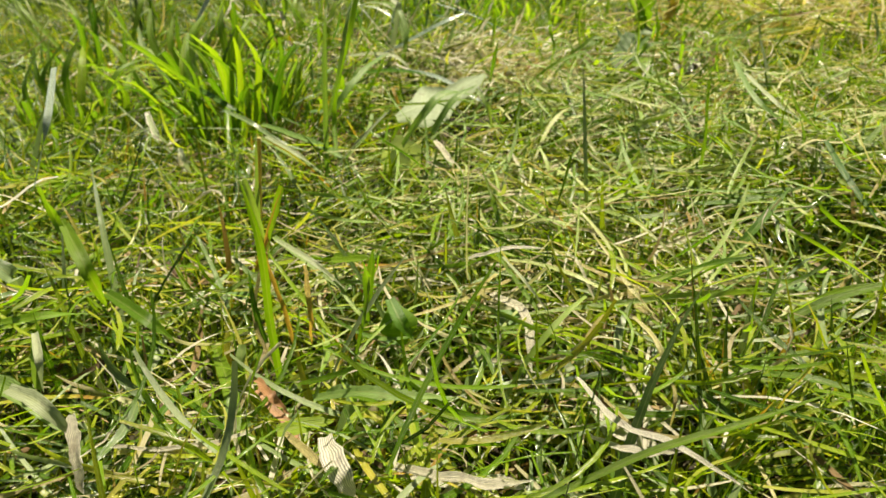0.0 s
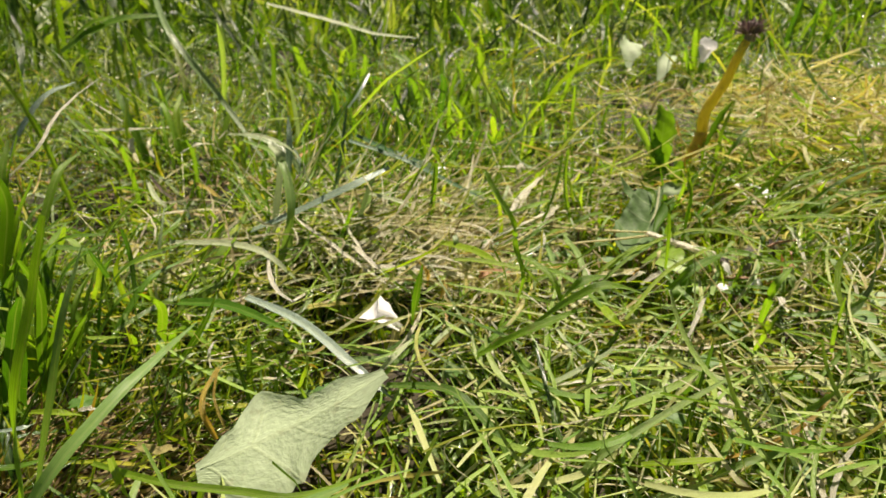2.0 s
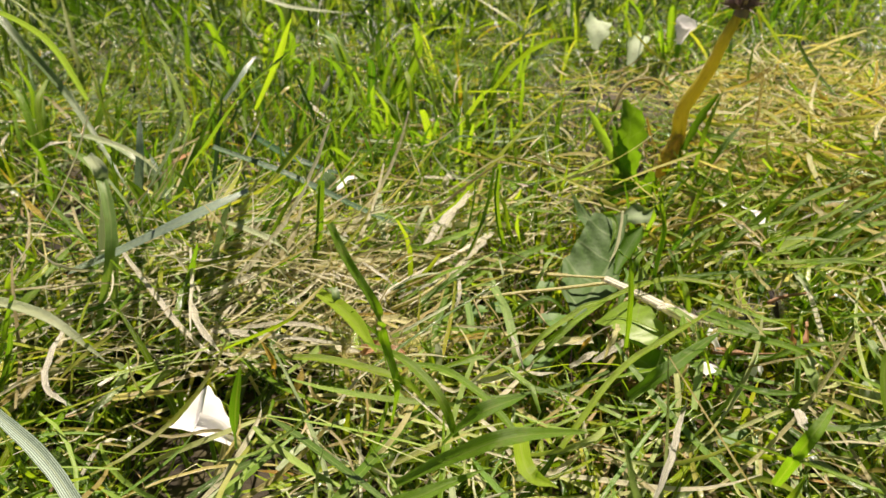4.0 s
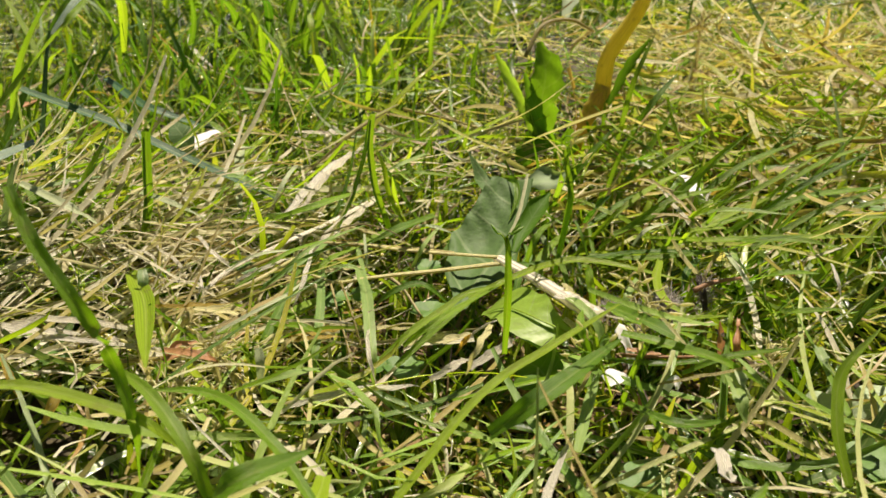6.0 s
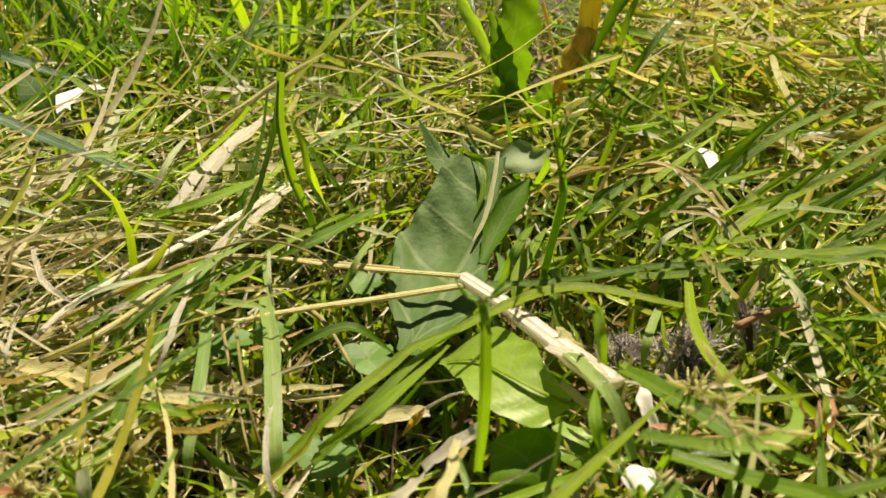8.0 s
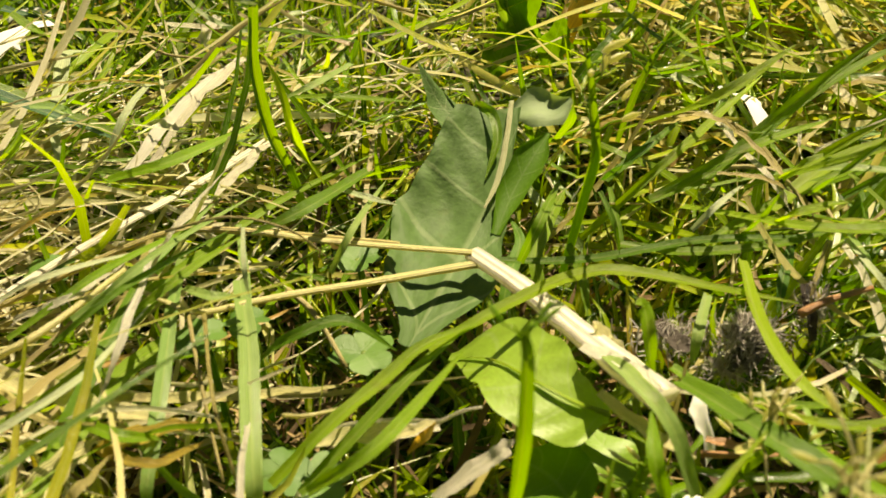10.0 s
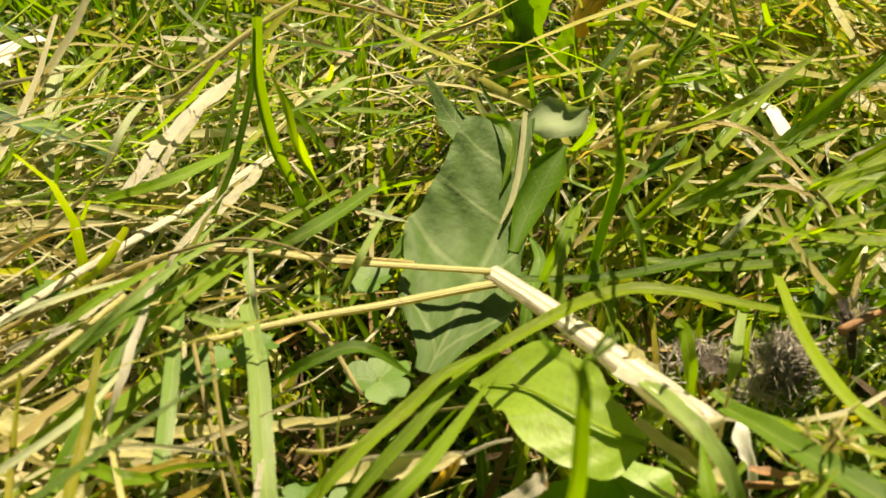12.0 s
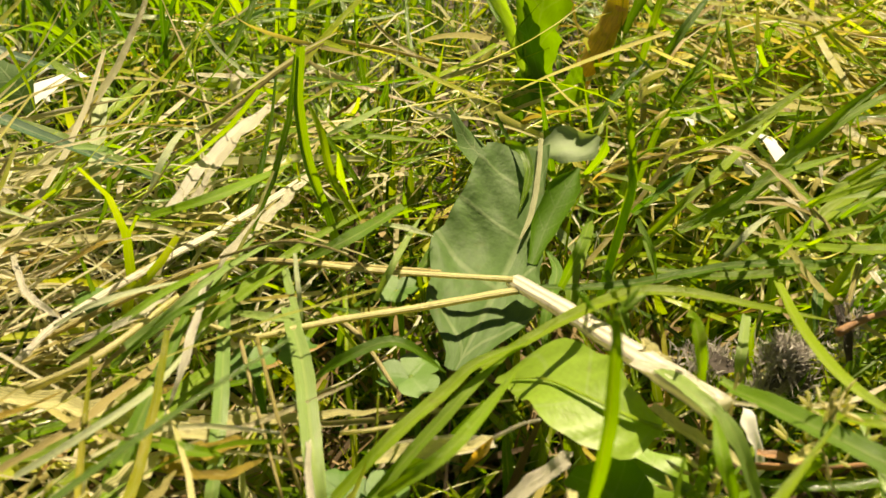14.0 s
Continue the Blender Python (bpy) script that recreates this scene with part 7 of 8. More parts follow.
blade("W", [(-0.0171, 0.3897, 0.0180), (-0.0023, 0.3651, 0.0180), (0.0079, 0.3513, 0.0160), (0.0168, 0.3450, 0.0120)], 1.2)
blade("W", [(0.0174, 0.3541, 0.0160), (0.0259, 0.3511, 0.0180), (0.0363, 0.3533, 0.0140)], 1.4)
blade("W", [(0.0159, 0.3549, 0.0140), (0.0269, 0.3493, 0.0160), (0.0382, 0.3519, 0.0120)], 1.1)
blade("Y", [(0.0273, 0.3760, 0.0120), (0.0357, 0.3544, 0.0180), (0.0430, 0.3292, 0.0240)], 3.7)
blade("G", [(0.0255, 0.3883, 0.0600), (0.0126, 0.3994, 0.0500), (-0.0001, 0.4148, 0.0360), (-0.0164, 0.4432, 0.0200)], 3.3)
# soft green blades before the straw
blade("G", [(0.0462, 0.3031, 0.0200), (0.0535, 0.2953, 0.0300), (0.0601, 0.2931, 0.0340), (0.0696, 0.3012, 0.0280)], 2.7)
blade("G", [(0.0521, 0.3104, 0.0200), (0.0567, 0.3031, 0.0300), (0.0629, 0.3066, 0.0300)], 2.6)
blade("G", [(0.0795, 0.3193, 0.0200), (0.0846, 0.3175, 0.0260), (0.0959, 0.3297, 0.0240)], 2.7)
blade("Y", [(0.0898, 0.2948, 0.0240), (0.0897, 0.2896, 0.0340), (0.0941, 0.2932, 0.0360)], 1.9)
# grey-green glossy tuft in the lawn, the sheen of its H blades painted
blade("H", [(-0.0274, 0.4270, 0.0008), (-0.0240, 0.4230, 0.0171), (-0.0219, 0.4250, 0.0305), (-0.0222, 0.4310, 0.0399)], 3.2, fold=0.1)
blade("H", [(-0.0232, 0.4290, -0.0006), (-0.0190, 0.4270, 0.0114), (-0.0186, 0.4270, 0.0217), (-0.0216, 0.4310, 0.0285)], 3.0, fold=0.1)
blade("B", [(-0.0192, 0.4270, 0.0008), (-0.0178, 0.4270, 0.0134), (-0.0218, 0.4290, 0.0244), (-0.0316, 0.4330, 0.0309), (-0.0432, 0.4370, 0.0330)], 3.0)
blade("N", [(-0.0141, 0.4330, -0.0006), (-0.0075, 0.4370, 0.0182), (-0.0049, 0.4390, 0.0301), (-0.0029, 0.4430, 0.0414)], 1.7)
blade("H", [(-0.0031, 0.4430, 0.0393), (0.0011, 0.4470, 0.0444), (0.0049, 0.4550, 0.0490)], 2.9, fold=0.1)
blade("Y", [(-0.0174, 0.4210, 0.0088), (-0.0196, 0.4190, 0.0161), (-0.0237, 0.4170, 0.0264)], 5.4)
blade("N", [(-0.0054, 0.4804, 0.0200), (0.0120, 0.4560, 0.0180), (0.0289, 0.4588, 0.0100)], 2.8)
blade("Y", [(-0.0523, 0.3970, -0.0050), (-0.0444, 0.3950, 0.0063), (-0.0379, 0.3930, 0.0158)], 5.5)
blade("C", [(-0.0481, 0.3705, 0.0180), (-0.0288, 0.3594, 0.0210), (-0.0169, 0.3530, 0.0200), (-0.0088, 0.3518, 0.0120)], 2.7)
blade("H", [(-0.1356, 0.4570, 0.0248), (-0.1281, 0.4570, 0.0355), (-0.1188, 0.4610, 0.0460), (-0.1087, 0.4670, 0.0497)], 4.4, fold=0.1)
blade("W", [(-0.1427, 0.5271, 0.0180), (-0.1099, 0.5052, 0.0220), (-0.0911, 0.5235, 0.0180)], 2.2)
blade("G", [(-0.1492, 0.5470, 0.0511), (-0.1338, 0.5470, 0.0595), (-0.1185, 0.5520, 0.0647), (-0.0984, 0.5570, 0.0650)], 7.6)
blade("C", [(-0.0212, 0.5870, 0.0547), (-0.0041, 0.5870, 0.0481), (0.0193, 0.5870, 0.0446)], 3.4)
# by the dandelion and beyond
blade("G", [(0.0295, 0.3393, 0.0500), (0.0344, 0.3400, 0.0550), (0.0410, 0.3333, 0.0600), (0.0417, 0.3408, 0.0620)], 1.4)
stem("T", [(0.1044, 0.4400, 0.0318), (0.1092, 0.4450, 0.0379), (0.1171, 0.4500, 0.0382), (0.1229, 0.4500, 0.0353)], 1.1)
blade("G", [(0.1281, 0.4400, 0.0087), (0.1309, 0.4400, 0.0243), (0.1369, 0.4450, 0.0352)], 1.6)
blade("G", [(0.1297, 0.4400, 0.0071), (0.1357, 0.4400, 0.0185), (0.1437, 0.4450, 0.0254)], 2.1)
blade("Y", [(0.1129, 0.3999, 0.0120), (0.1181, 0.3870, 0.0220), (0.1269, 0.3873, 0.0280)], 1.8)
blade("G", [(0.1310, 0.3772, 0.0140), (0.1391, 0.3726, 0.0240), (0.1521, 0.3737, 0.0300)], 1.3)
blade("Y", [(0.1210, 0.3807, 0.0140), (0.1297, 0.3711, 0.0240), (0.1415, 0.3721, 0.0300)], 1.3)
blade("G", [(0.1311, 0.3703, 0.0140), (0.1405, 0.3698, 0.0200), (0.1491, 0.3663, 0.0260)], 1.4)
blade("Y", [(0.1141, 0.3809, 0.0120), (0.1220, 0.3661, 0.0180), (0.1368, 0.3656, 0.0180), (0.1559, 0.3722, 0.0140)], 1.5)
blade("W", [(0.1229, 0.3963, 0.0160), (0.1226, 0.3773, 0.0160), (0.1272, 0.3790, 0.0100)], 1.0)
blade("W", [(0.2100, 0.4925, 0.0200), (0.1992, 0.4607, 0.0200), (0.2042, 0.4515, 0.0160)], 2.4)
blade("C", [(0.0073, 0.3885, 0.0240), (0.0177, 0.3785, 0.0240), (0.0208, 0.3804, 0.0200), (0.0225, 0.3852, 0.0140)], 1.9)
blade("G", [(0.0104, 0.3913, 0.0100), (0.0189, 0.3833, 0.0240), (0.0253, 0.3851, 0.0340)], 1.7)
# across the straw mat
blade("W", [(0.0564, 0.3396, 0.0100), (0.0651, 0.3378, 0.0130), (0.0731, 0.3425, 0.0100)], 1.4)
stem("S", [(0.0438, 0.3624, 0.0140), (0.0497, 0.3636, 0.0160), (0.0545, 0.3748, 0.0140)], 0.8)
blade("O", [(0.0326, 0.3605, 0.0140), (0.0423, 0.3567, 0.0160), (0.0457, 0.3640, 0.0120)], 1.0)
blade("T", [(0.0326, 0.3591, 0.0120), (0.0395, 0.3590, 0.0140), (0.0422, 0.3655, 0.0120)], 0.9)
blade("T", [(0.0386, 0.3537, 0.0120), (0.0415, 0.3538, 0.0160), (0.0396, 0.3625, 0.0140)], 1.4)
blade("C", [(0.0455, 0.3524, 0.0140), (0.0507, 0.3541, 0.0160), (0.0550, 0.3589, 0.0160), (0.0576, 0.3711, 0.0130)], 0.8)
blade("W", [(0.0572, 0.3775, 0.0150), (0.0573, 0.3620, 0.0170), (0.0554, 0.3571, 0.0140)], 0.8)
blade("O", [(0.0555, 0.3553, 0.0100), (0.0603, 0.3512, 0.0130), (0.0630, 0.3556, 0.0100)], 1.0)
blade("T", [(0.0525, 0.3497, 0.0100), (0.0555, 0.3484, 0.0140), (0.0566, 0.3534, 0.0120)], 1.0)
blade("Y", [(0.0511, 0.3604, 0.0100), (0.0569, 0.3544, 0.0130), (0.0598, 0.3563, 0.0100)], 1.3)
blade("C", [(0.0524, 0.3445, 0.0160), (0.0526, 0.3431, 0.0140), (0.0520, 0.3435, 0.0100)], 1.5)
blade("R", [(0.0388, 0.3483, 0.0140), (0.0452, 0.3436, 0.0160), (0.0472, 0.3458, 0.0120)], 1.3)
blade("P", [(0.0515, 0.3358, 0.0160), (0.0575, 0.3321, 0.0200), (0.0610, 0.3361, 0.0180)], 1.3)
blade("B", [(0.0327, 0.3651, 0.0180), (0.0331, 0.3631, 0.0160), (0.0306, 0.3668, 0.0100)], 2.1)
blade("W", [(0.0301, 0.3819, 0.0140), (0.0375, 0.3679, 0.0170), (0.0361, 0.3706, 0.0120)], 0.7)
blade("W", [(0.0364, 0.3857, 0.0140), (0.0416, 0.3739, 0.0160), (0.0442, 0.3737, 0.0130)], 0.8)
blade("W", [(0.0363, 0.3683, 0.0140), (0.0425, 0.3590, 0.0180), (0.0396, 0.3617, 0.0120)], 0.5)
blade("W", [(0.0407, 0.3665, 0.0160), (0.0429, 0.3582, 0.0180), (0.0421, 0.3614, 0.0120)], 0.5)
blade("W", [(0.0254, 0.3809, 0.0140), (0.0331, 0.3695, 0.0180), (0.0331, 0.3709, 0.0120)], 0.6)
blade("T", [(0.0463, 0.3617, 0.0120), (0.0518, 0.3556, 0.0140), (0.0571, 0.3576, 0.0110)], 0.5)
stem("S", [(0.0692, 0.3574, 0.0100), (0.0716, 0.3552, 0.0120), (0.0757, 0.3578, 0.0100)], 0.4)
blade("Y", [(0.0714, 0.3461, 0.0140), (0.0768, 0.3464, 0.0180), (0.0845, 0.3568, 0.0160)], 1.3)
blade("S", [(0.0822, 0.3376, 0.0220), (0.0798, 0.3304, 0.0240), (0.0780, 0.3299, 0.0200)], 1.0)
blade("W", [(0.0746, 0.3380, 0.0140), (0.0774, 0.3378, 0.0160), (0.0802, 0.3421, 0.0140)], 1.4)
blade("W", [(0.0664, 0.3582, 0.0100), (0.0666, 0.3473, 0.0130), (0.0675, 0.3434, 0.0100)], 0.7)
stem("T", [(0.0621, 0.3693, 0.0120), (0.0642, 0.3560, 0.0140), (0.0657, 0.3511, 0.0100)], 0.4)
blade("G", [(0.1246, 0.3746, 0.0140), (0.1266, 0.3611, 0.0200), (0.1347, 0.3620, 0.0200)], 1.4)
blade("C", [(0.1244, 0.3671, 0.0160), (0.1238, 0.3602, 0.0160), (0.1270, 0.3597, 0.0120)], 1.1)
blade("Y", [(0.1048, 0.3504, 0.0140), (0.1082, 0.3431, 0.0180), (0.1157, 0.3430, 0.0180)], 0.9)
blade("Y", [(0.1069, 0.3434, 0.0160), (0.1070, 0.3352, 0.0200), (0.1107, 0.3348, 0.0180)], 1.3)
blade("T", [(0.1005, 0.3289, 0.0180), (0.1061, 0.3273, 0.0200), (0.1121, 0.3287, 0.0200), (0.1207, 0.3326, 0.0180)], 0.5)
blade("P", [(0.1116, 0.3343, 0.0180), (0.1093, 0.3254, 0.0220), (0.1111, 0.3235, 0.0200)], 1.0)
blade("C", [(0.1094, 0.3278, 0.0200), (0.1090, 0.3253, 0.0200), (0.1127, 0.3289, 0.0140)], 1.7)
blade("B", [(0.1210, 0.3316, 0.0200), (0.1202, 0.3283, 0.0200), (0.1252, 0.3317, 0.0140)], 1.9)
blade("R", [(0.1160, 0.3422, 0.0180), (0.1150, 0.3398, 0.0180), (0.1179, 0.3441, 0.0120)], 0.7)
blade("Y", [(0.1140, 0.3406, 0.0200), (0.1136, 0.3393, 0.0180), (0.1176, 0.3449, 0.0100)], 0.8)
blade("Y", [(0.1241, 0.3557, 0.0160), (0.1258, 0.3504, 0.0200), (0.1332, 0.3533, 0.0180)], 1.2)
blade("G", [(0.1244, 0.3496, 0.0140), (0.1249, 0.3432, 0.0180), (0.1315, 0.3432, 0.0180)], 1.1)
blade("W", [(0.1365, 0.3563, 0.0180), (0.1320, 0.3469, 0.0200), (0.1354, 0.3488, 0.0120)], 0.7)
blade("G", [(0.1054, 0.3334, 0.0160), (0.1094, 0.3306, 0.0200), (0.1175, 0.3317, 0.0200)], 1.1)
blade("C", [(0.0205, 0.4007, 0.0180), (0.0305, 0.3924, 0.0180), (0.0362, 0.3966, 0.0120)], 1.5)
blade("Y", [(0.0488, 0.3961, 0.0120), (0.0577, 0.3927, 0.0160), (0.0659, 0.4069, 0.0130)], 2.0)
stem("K", [(0.0413, 0.4483, 0.0140), (0.0513, 0.4269, 0.0160), (0.0569, 0.4283, 0.0140)], 0.6)
blade("G", [(0.0794, 0.3939, 0.0120), (0.0723, 0.3804, 0.0160), (0.0661, 0.3807, 0.0130)], 2.0)
blade("G", [(0.0695, 0.4124, 0.0140), (0.0769, 0.4049, 0.0170), (0.0870, 0.4085, 0.0140)], 1.2)
blade("W", [(0.0490, 0.4444, 0.0140), (0.0562, 0.4369, 0.0160), (0.0622, 0.4428, 0.0130)], 1.4)
stem("T", [(0.0759, 0.4544, 0.0160), (0.0851, 0.4385, 0.0180), (0.0939, 0.4351, 0.0160)], 0.8)
blade("T", [(0.0252, 0.3951, 0.0130), (0.0372, 0.3841, 0.0160), (0.0476, 0.3954, 0.0130)], 0.5)
blade("W", [(0.0256, 0.4114, 0.0130), (0.0311, 0.4019, 0.0150), (0.0327, 0.4032, 0.0120)], 1.3)
blade("W", [(0.0187, 0.4191, 0.0130), (0.0264, 0.4045, 0.0160), (0.0275, 0.4068, 0.0120)], 0.8)
blade("Y", [(0.0457, 0.3671, 0.0130), (0.0542, 0.3708, 0.0170), (0.0612, 0.3820, 0.0140)], 1.0)
blade("G", [(0.0497, 0.3658, 0.0130), (0.0565, 0.3681, 0.0170), (0.0640, 0.3802, 0.0140)], 0.9)
blade("P", [(0.0519, 0.3675, 0.0140), (0.0582, 0.3705, 0.0180), (0.0670, 0.3877, 0.0140)], 0.9)
blade("P", [(0.0789, 0.4132, 0.0180), (0.0732, 0.4015, 0.0200), (0.0663, 0.4089, 0.0140)], 1.3)
blade("G", [(0.0802, 0.4165, 0.0200), (0.0790, 0.4175, 0.0160), (0.0772, 0.4231, 0.0100)], 1.4)
blade("C", [(0.0517, 0.4150, 0.0160), (0.0501, 0.4057, 0.0160), (0.0476, 0.4017, 0.0120)], 1.3)
blade("G", [(0.0324, 0.4282, 0.0220), (0.0359, 0.4260, 0.0200), (0.0384, 0.4339, 0.0140)], 1.6)
blade("W", [(0.0590, 0.4410, 0.0160), (0.0568, 0.4362, 0.0140), (0.0577, 0.4403, 0.0100)], 2.4)
# round the pale leaf and in the grass beyond it
blade("P", [(-0.0325, 0.2581, 0.0200), (-0.0278, 0.2591, 0.0340), (-0.0251, 0.2633, 0.0460), (-0.0223, 0.2692, 0.0560)], 1.8)
blade("C", [(-0.0404, 0.2825, 0.0200), (-0.0334, 0.2795, 0.0300), (-0.0278, 0.2794, 0.0360)], 0.8)
blade("G", [(-0.0304, 0.3233, 0.0220), (-0.0238, 0.3172, 0.0300), (-0.0165, 0.3109, 0.0400)], 3.2)
blade("D", [(-0.0331, 0.3299, 0.0180), (-0.0185, 0.3201, 0.0210), (-0.0021, 0.3047, 0.0220)], 3.3)
blade("W", [(-0.0178, 0.3584, 0.0160), (-0.0117, 0.3361, 0.0180), (-0.0065, 0.3311, 0.0160)], 1.4)
blade("O", [(-0.0111, 0.2829, 0.0140), (-0.0130, 0.2857, 0.0180), (-0.0133, 0.2916, 0.0210), (-0.0123, 0.3010, 0.0180)], 0.7)
blade("T", [(-0.0242, 0.2754, 0.0160), (-0.0185, 0.2714, 0.0180), (-0.0165, 0.2743, 0.0160)], 2.1)
blade("Y", [(-0.0247, 0.2669, 0.0200), (-0.0216, 0.2618, 0.0200), (-0.0219, 0.2643, 0.0140)], 1.7)
blade("H", [(-0.0474, 0.2760, 0.0200), (-0.0398, 0.2707, 0.0240), (-0.0400, 0.2753, 0.0220)], 1.1)
blade("W", [(-0.0340, 0.2783, 0.0220), (-0.0305, 0.2755, 0.0240), (-0.0302, 0.2783, 0.0220)], 1.2)
blade("Y", [(-0.0448, 0.2816, 0.0200), (-0.0351, 0.2733, 0.0250), (-0.0322, 0.2764, 0.0220)], 1.5)
blade("Y", [(-0.0707, 0.3386, 0.0200), (-0.0679, 0.3339, 0.0260), (-0.0645, 0.3307, 0.0320)], 2.8)
blade("Y", [(-0.0526, 0.3300, 0.0200), (-0.0445, 0.3177, 0.0300), (-0.0384, 0.3097, 0.0400)], 2.5)
blade("D", [(-0.0361, 0.3042, 0.0360), (-0.0312, 0.2914, 0.0440), (-0.0287, 0.2834, 0.0500)], 1.2)
blade("C", [(0.0167, 0.2973, 0.0160), (0.0199, 0.2977, 0.0190), (0.0228, 0.3082, 0.0170)], 1.7)
blade("W", [(0.0035, 0.3667, 0.0160), (0.0091, 0.3528, 0.0180), (0.0144, 0.3455, 0.0160)], 1.5)
blade("G", [(0.0223, 0.3202, 0.0140), (0.0237, 0.3172, 0.0220), (0.0255, 0.3173, 0.0300)], 2.3)
blade("Y", [(-0.0007, 0.3021, 0.0100), (0.0025, 0.2952, 0.0180), (0.0040, 0.2922, 0.0230)], 2.5)
blade("C", [(-0.0252, 0.3026, 0.0160), (-0.0220, 0.3018, 0.0190), (-0.0217, 0.3087, 0.0160)], 0.9)
blade("W", [(-0.0196, 0.3055, 0.0140), (-0.0192, 0.3048, 0.0180), (-0.0202, 0.3136, 0.0160)], 0.9)
blade("C", [(-0.0490, 0.4497, 0.0300), (-0.0299, 0.4224, 0.0350), (-0.0199, 0.4256, 0.0270), (-0.0187, 0.4356, 0.0100)], 2.2)
blade("W", [(-0.0859, 0.4517, 0.0300), (-0.0844, 0.4472, 0.0260), (-0.0855, 0.4532, 0.0200)], 2.3)
blade("G", [(-0.0758, 0.3875, 0.0120), (-0.0635, 0.3814, 0.0240), (-0.0525, 0.3720, 0.0340)], 4.0)
blade("Y", [(-0.0425, 0.3849, 0.0100), (-0.0364, 0.3776, 0.0180), (-0.0299, 0.3705, 0.0240)], 3.1)
blade("P", [(-0.0622, 0.4967, 0.0300), (-0.0405, 0.4274, 0.0600), (-0.0171, 0.3407, 0.0800)], 2.3)
blade("C", [(-0.0603, 0.6000, 0.0650), (-0.0310, 0.6000, 0.0557), (-0.0032, 0.6000, 0.0459)], 3.6)
blade("Y", [(-0.0096, 0.5146, 0.0200), (0.0099, 0.4547, 0.0450), (0.0309, 0.3606, 0.0700)], 2.9)
blade("Y", [(-0.1088, 0.5500, 0.0470), (-0.1125, 0.5500, 0.0561), (-0.1149, 0.5500, 0.0624)], 5.6)
blade("Y", [(-0.1465, 0.5500, 0.0552), (-0.1338, 0.5500, 0.0634), (-0.1203, 0.5500, 0.0670)], 5.1)
blade("O", [(-0.0620, 0.4376, 0.0160), (-0.0521, 0.4227, 0.0180), (-0.0452, 0.4163, 0.0160)], 2.2)
blade("C", [(-0.0811, 0.4474, 0.0140), (-0.0691, 0.4210, 0.0160), (-0.0639, 0.4159, 0.0140)], 2.2)
blade("W", [(-0.0814, 0.4917, 0.0140), (-0.0730, 0.4874, 0.0180), (-0.0703, 0.4999, 0.0150)], 2.1)
blade("W", [(-0.0020, 0.5765, 0.0160), (0.0085, 0.5275, 0.0180), (0.0177, 0.5112, 0.0150)], 2.0)
blade("Y", [(0.0359, 0.2977, 0.0180), (0.0452, 0.2920, 0.0260), (0.0567, 0.2930, 0.0300)], 2.4)
blade("Y", [(0.0627, 0.3147, 0.0200), (0.0621, 0.2984, 0.0250), (0.0662, 0.3012, 0.0200)], 2.7)
blade("C", [(0.0530, 0.3072, 0.0180), (0.0538, 0.2969, 0.0200), (0.0570, 0.2976, 0.0160)], 1.0)
blade("W", [(0.0777, 0.2997, 0.0180), (0.0821, 0.3071, 0.0200), (0.0888, 0.3218, 0.0180)], 1.1)
stem("S", [(0.0892, 0.2883, 0.0180), (0.0931, 0.2848, 0.0200), (0.1009, 0.2877, 0.0180)], 0.8)
blade("W", [(0.1031, 0.3172, 0.0180), (0.1025, 0.3134, 0.0180), (0.1054, 0.3175, 0.0140)], 1.9)
blade("C", [(0.1122, 0.2978, 0.0180), (0.1083, 0.2868, 0.0210), (0.1112, 0.2883, 0.0180)], 1.2)
blade("G", [(0.0968, 0.3283, 0.0160), (0.0997, 0.3204, 0.0190), (0.1073, 0.3239, 0.0160)], 1.4)
blade("T", [(0.0975, 0.2947, 0.0180), (0.1007, 0.2911, 0.0200), (0.1096, 0.2941, 0.0180)], 1.0)
blade("Y", [(0.0917, 0.3009, 0.0140), (0.0910, 0.2940, 0.0220), (0.0927, 0.2939, 0.0260)], 1.2)
blade("G", [(0.1049, 0.2960, 0.0160), (0.1002, 0.2870, 0.0260), (0.0999, 0.2845, 0.0340)], 1.1)
blade("K", [(0.1147, 0.3874, 0.0200), (0.1161, 0.3834, 0.0220), (0.1199, 0.3825, 0.0200), (0.1224, 0.3801, 0.0180), (0.1240, 0.3749, 0.0160), (0.1253, 0.3710, 0.0140)], 0.9)
blade("K", [(0.1164, 0.3793, 0.0170), (0.1197, 0.3763, 0.0180), (0.1240, 0.3749, 0.0160)], 0.7)
blade("O", [(0.1021, 0.3926, 0.0140), (0.1037, 0.3868, 0.0190), (0.1071, 0.3875, 0.0200), (0.1128, 0.3909, 0.0180)], 0.9)
blade("C", [(0.1116, 0.3734, 0.0140), (0.1135, 0.3731, 0.0170), (0.1201, 0.3798, 0.0150)], 0.9)
blade("G", [(0.1170, 0.3737, 0.0120), (0.1167, 0.3700, 0.0170), (0.1171, 0.3687, 0.0210)], 0.7)
blade("G", [(0.1019, 0.3759, 0.0180), (0.1026, 0.3727, 0.0160), (0.1037, 0.3725, 0.0120)], 0.8)
blade("D", [(0.1071, 0.3878, 0.0120), (0.1075, 0.3832, 0.0170), (0.1098, 0.3821, 0.0200)], 1.8)
blade("G", [(0.1024, 0.3943, 0.0140), (0.1016, 0.3862, 0.0210), (0.1003, 0.3832, 0.0260)], 1.3)
blade("G", [(0.0933, 0.3732, 0.0120), (0.0950, 0.3731, 0.0170), (0.1001, 0.3836, 0.0150)], 1.4)
blade("Y", [(0.1190, 0.3716, 0.0150), (0.1191, 0.3678, 0.0190), (0.1225, 0.3682, 0.0190)], 1.0)
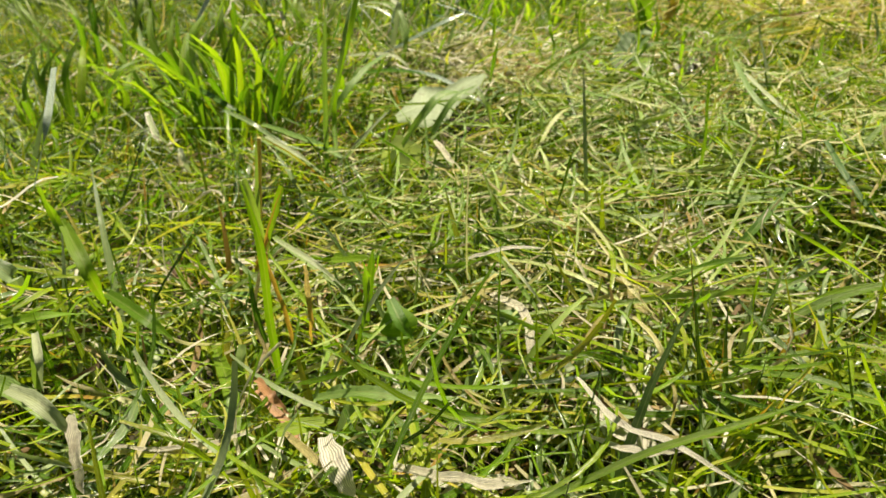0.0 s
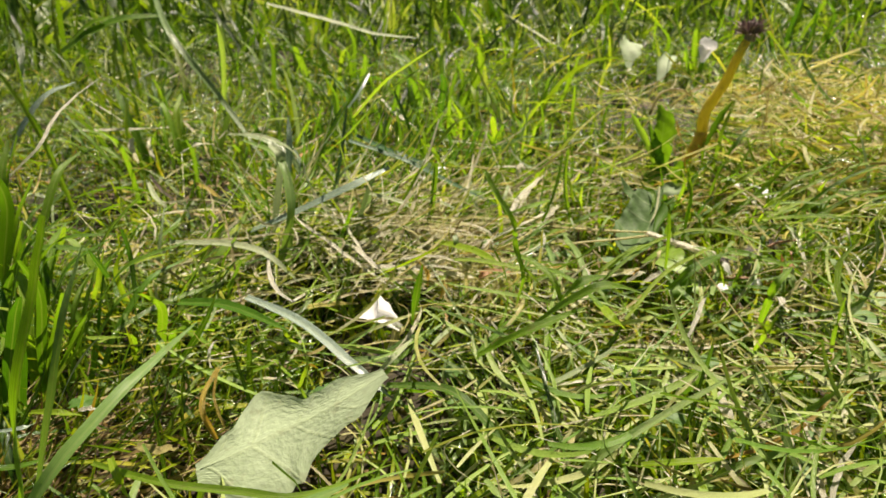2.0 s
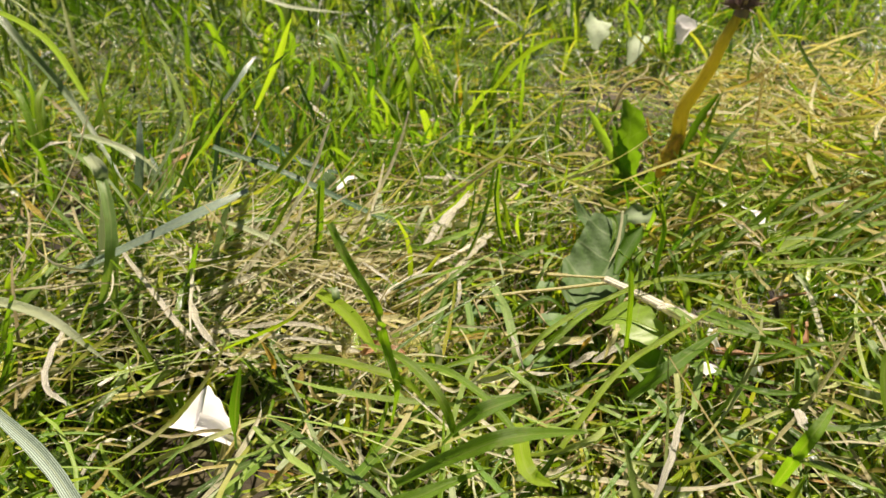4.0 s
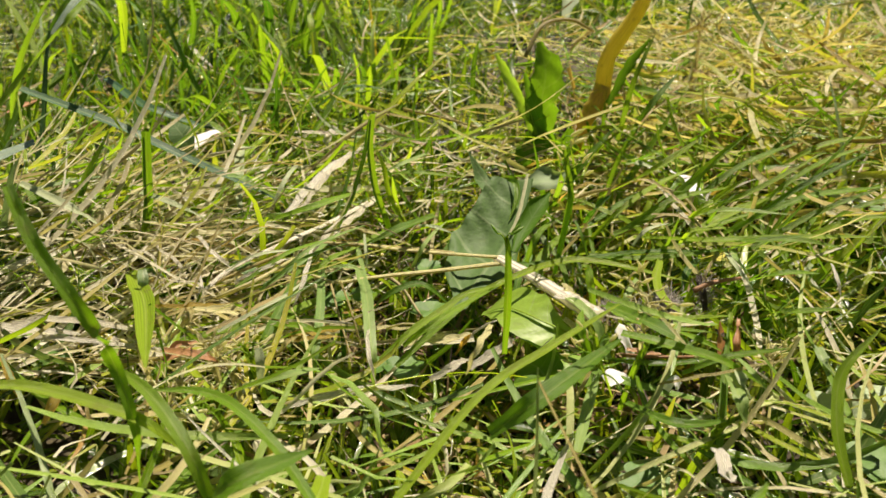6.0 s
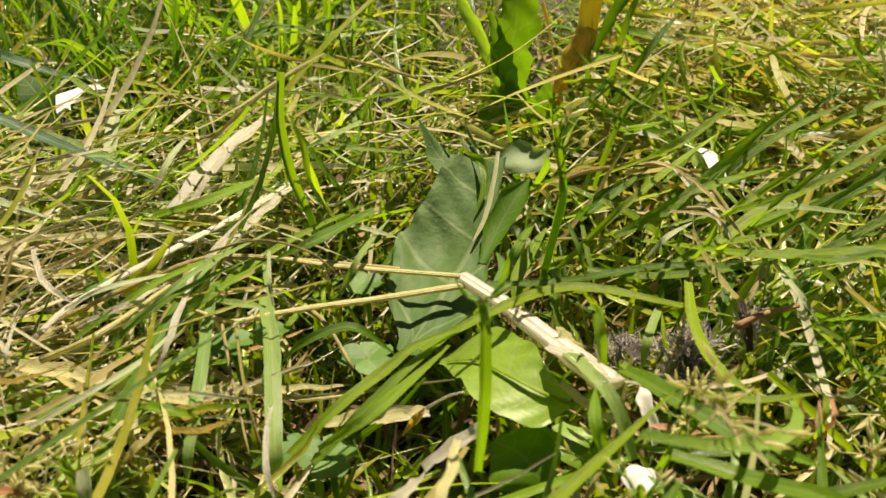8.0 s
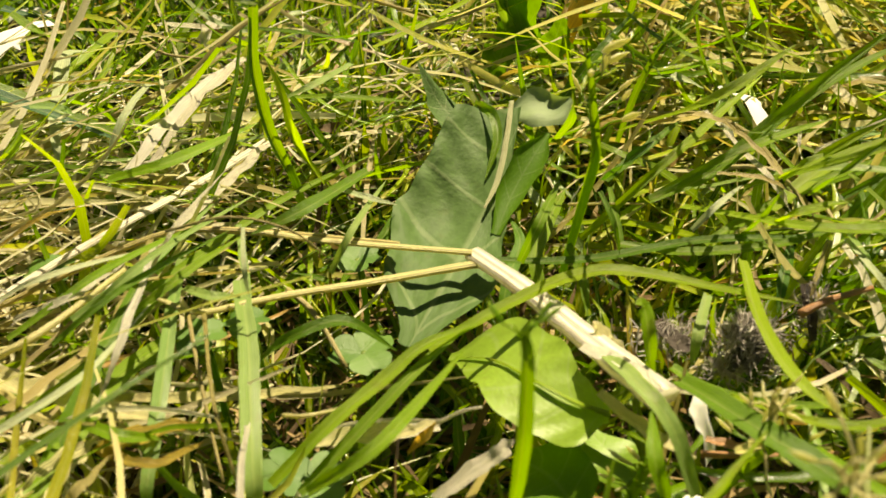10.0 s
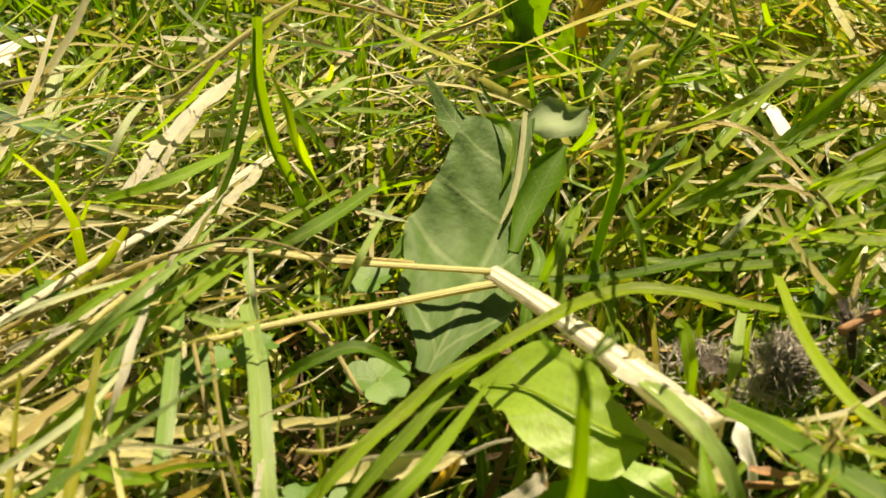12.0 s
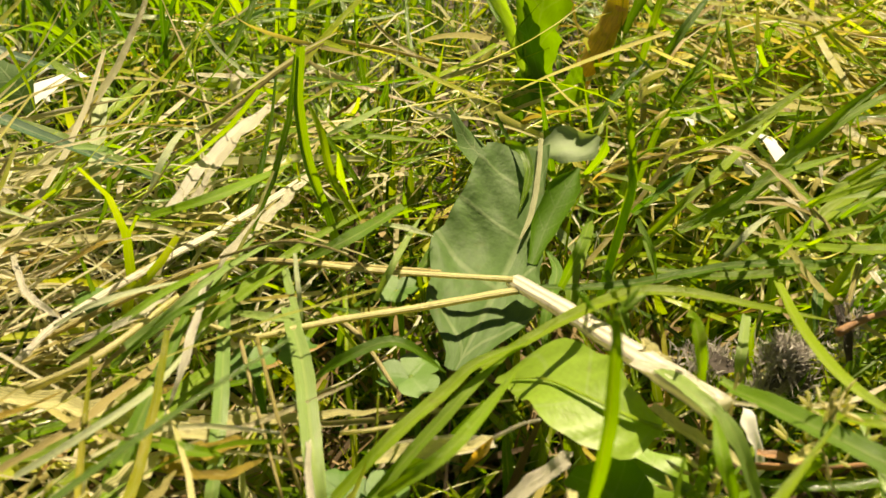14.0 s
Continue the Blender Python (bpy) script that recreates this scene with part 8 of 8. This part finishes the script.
blade("Y", [(0.1228, 0.3775, 0.0170), (0.1236, 0.3751, 0.0200), (0.1268, 0.3754, 0.0210)], 1.3)
blade("W", [(0.1299, 0.3865, 0.0180), (0.1275, 0.3825, 0.0180), (0.1306, 0.3850, 0.0140)], 0.6)
stem("S", [(0.1024, 0.3863, 0.0100), (0.1063, 0.3843, 0.0110), (0.1114, 0.3851, 0.0100)], 0.4)
# beside the bent straw
blade("W", [(0.0448, 0.3707, 0.0120), (0.0516, 0.3686, 0.0160), (0.0538, 0.3774, 0.0130)], 1.0)
blade("C", [(0.0432, 0.3729, 0.0130), (0.0492, 0.3705, 0.0170), (0.0558, 0.3779, 0.0140)], 0.8)
blade("O", [(0.0415, 0.3804, 0.0140), (0.0472, 0.3792, 0.0180), (0.0494, 0.3873, 0.0140)], 0.7)
blade("G", [(0.0544, 0.3706, 0.0110), (0.0603, 0.3714, 0.0150), (0.0651, 0.3823, 0.0120)], 1.2)
blade("P", [(0.0492, 0.3727, 0.0100), (0.0564, 0.3769, 0.0130), (0.0612, 0.3908, 0.0110)], 1.5)
stem("K", [(0.0591, 0.3748, 0.0180), (0.0654, 0.3717, 0.0210), (0.0707, 0.3704, 0.0200), (0.0738, 0.3700, 0.0170)], 0.3)
blade("C", [(0.0662, 0.3744, 0.0180), (0.0664, 0.3694, 0.0170), (0.0665, 0.3687, 0.0140)], 0.6)
blade("P", [(0.0740, 0.3768, 0.0100), (0.0768, 0.3790, 0.0140), (0.0813, 0.3915, 0.0120)], 1.0)
blade("C", [(0.0758, 0.3901, 0.0120), (0.0785, 0.3848, 0.0140), (0.0820, 0.3859, 0.0120)], 1.0)
blade("P", [(0.0602, 0.3724, 0.0130), (0.0635, 0.3668, 0.0160), (0.0662, 0.3688, 0.0140)], 1.2)
blade("Y", [(0.0740, 0.3949, 0.0100), (0.0719, 0.3907, 0.0170), (0.0713, 0.3846, 0.0240)], 1.2)
blade("W", [(0.0567, 0.3749, 0.0130), (0.0597, 0.3771, 0.0170), (0.0628, 0.3929, 0.0140)], 0.7)
blade("Y", [(0.1230, 0.3772, 0.0170), (0.1263, 0.3747, 0.0220), (0.1298, 0.3727, 0.0260)], 1.3)
blade("G", [(0.1241, 0.3736, 0.0170), (0.1242, 0.3700, 0.0220), (0.1266, 0.3693, 0.0250)], 0.8)
blade("Y", [(0.1197, 0.3718, 0.0150), (0.1216, 0.3699, 0.0180), (0.1269, 0.3705, 0.0180)], 1.0)
blade("Y", [(0.1251, 0.3721, 0.0150), (0.1248, 0.3663, 0.0180), (0.1292, 0.3672, 0.0170)], 1.3)
blade("W", [(0.1260, 0.3775, 0.0200), (0.1279, 0.3751, 0.0230), (0.1332, 0.3767, 0.0240)], 0.7)
blade("P", [(0.1287, 0.3720, 0.0130), (0.1268, 0.3667, 0.0140), (0.1295, 0.3668, 0.0110)], 1.3)
blade("C", [(0.1205, 0.4071, 0.0160), (0.1213, 0.4026, 0.0180), (0.1280, 0.4073, 0.0140)], 2.0)
blade("Y", [(0.1077, 0.3787, 0.0340), (0.1079, 0.3748, 0.0340), (0.1138, 0.3805, 0.0300)], 0.7)
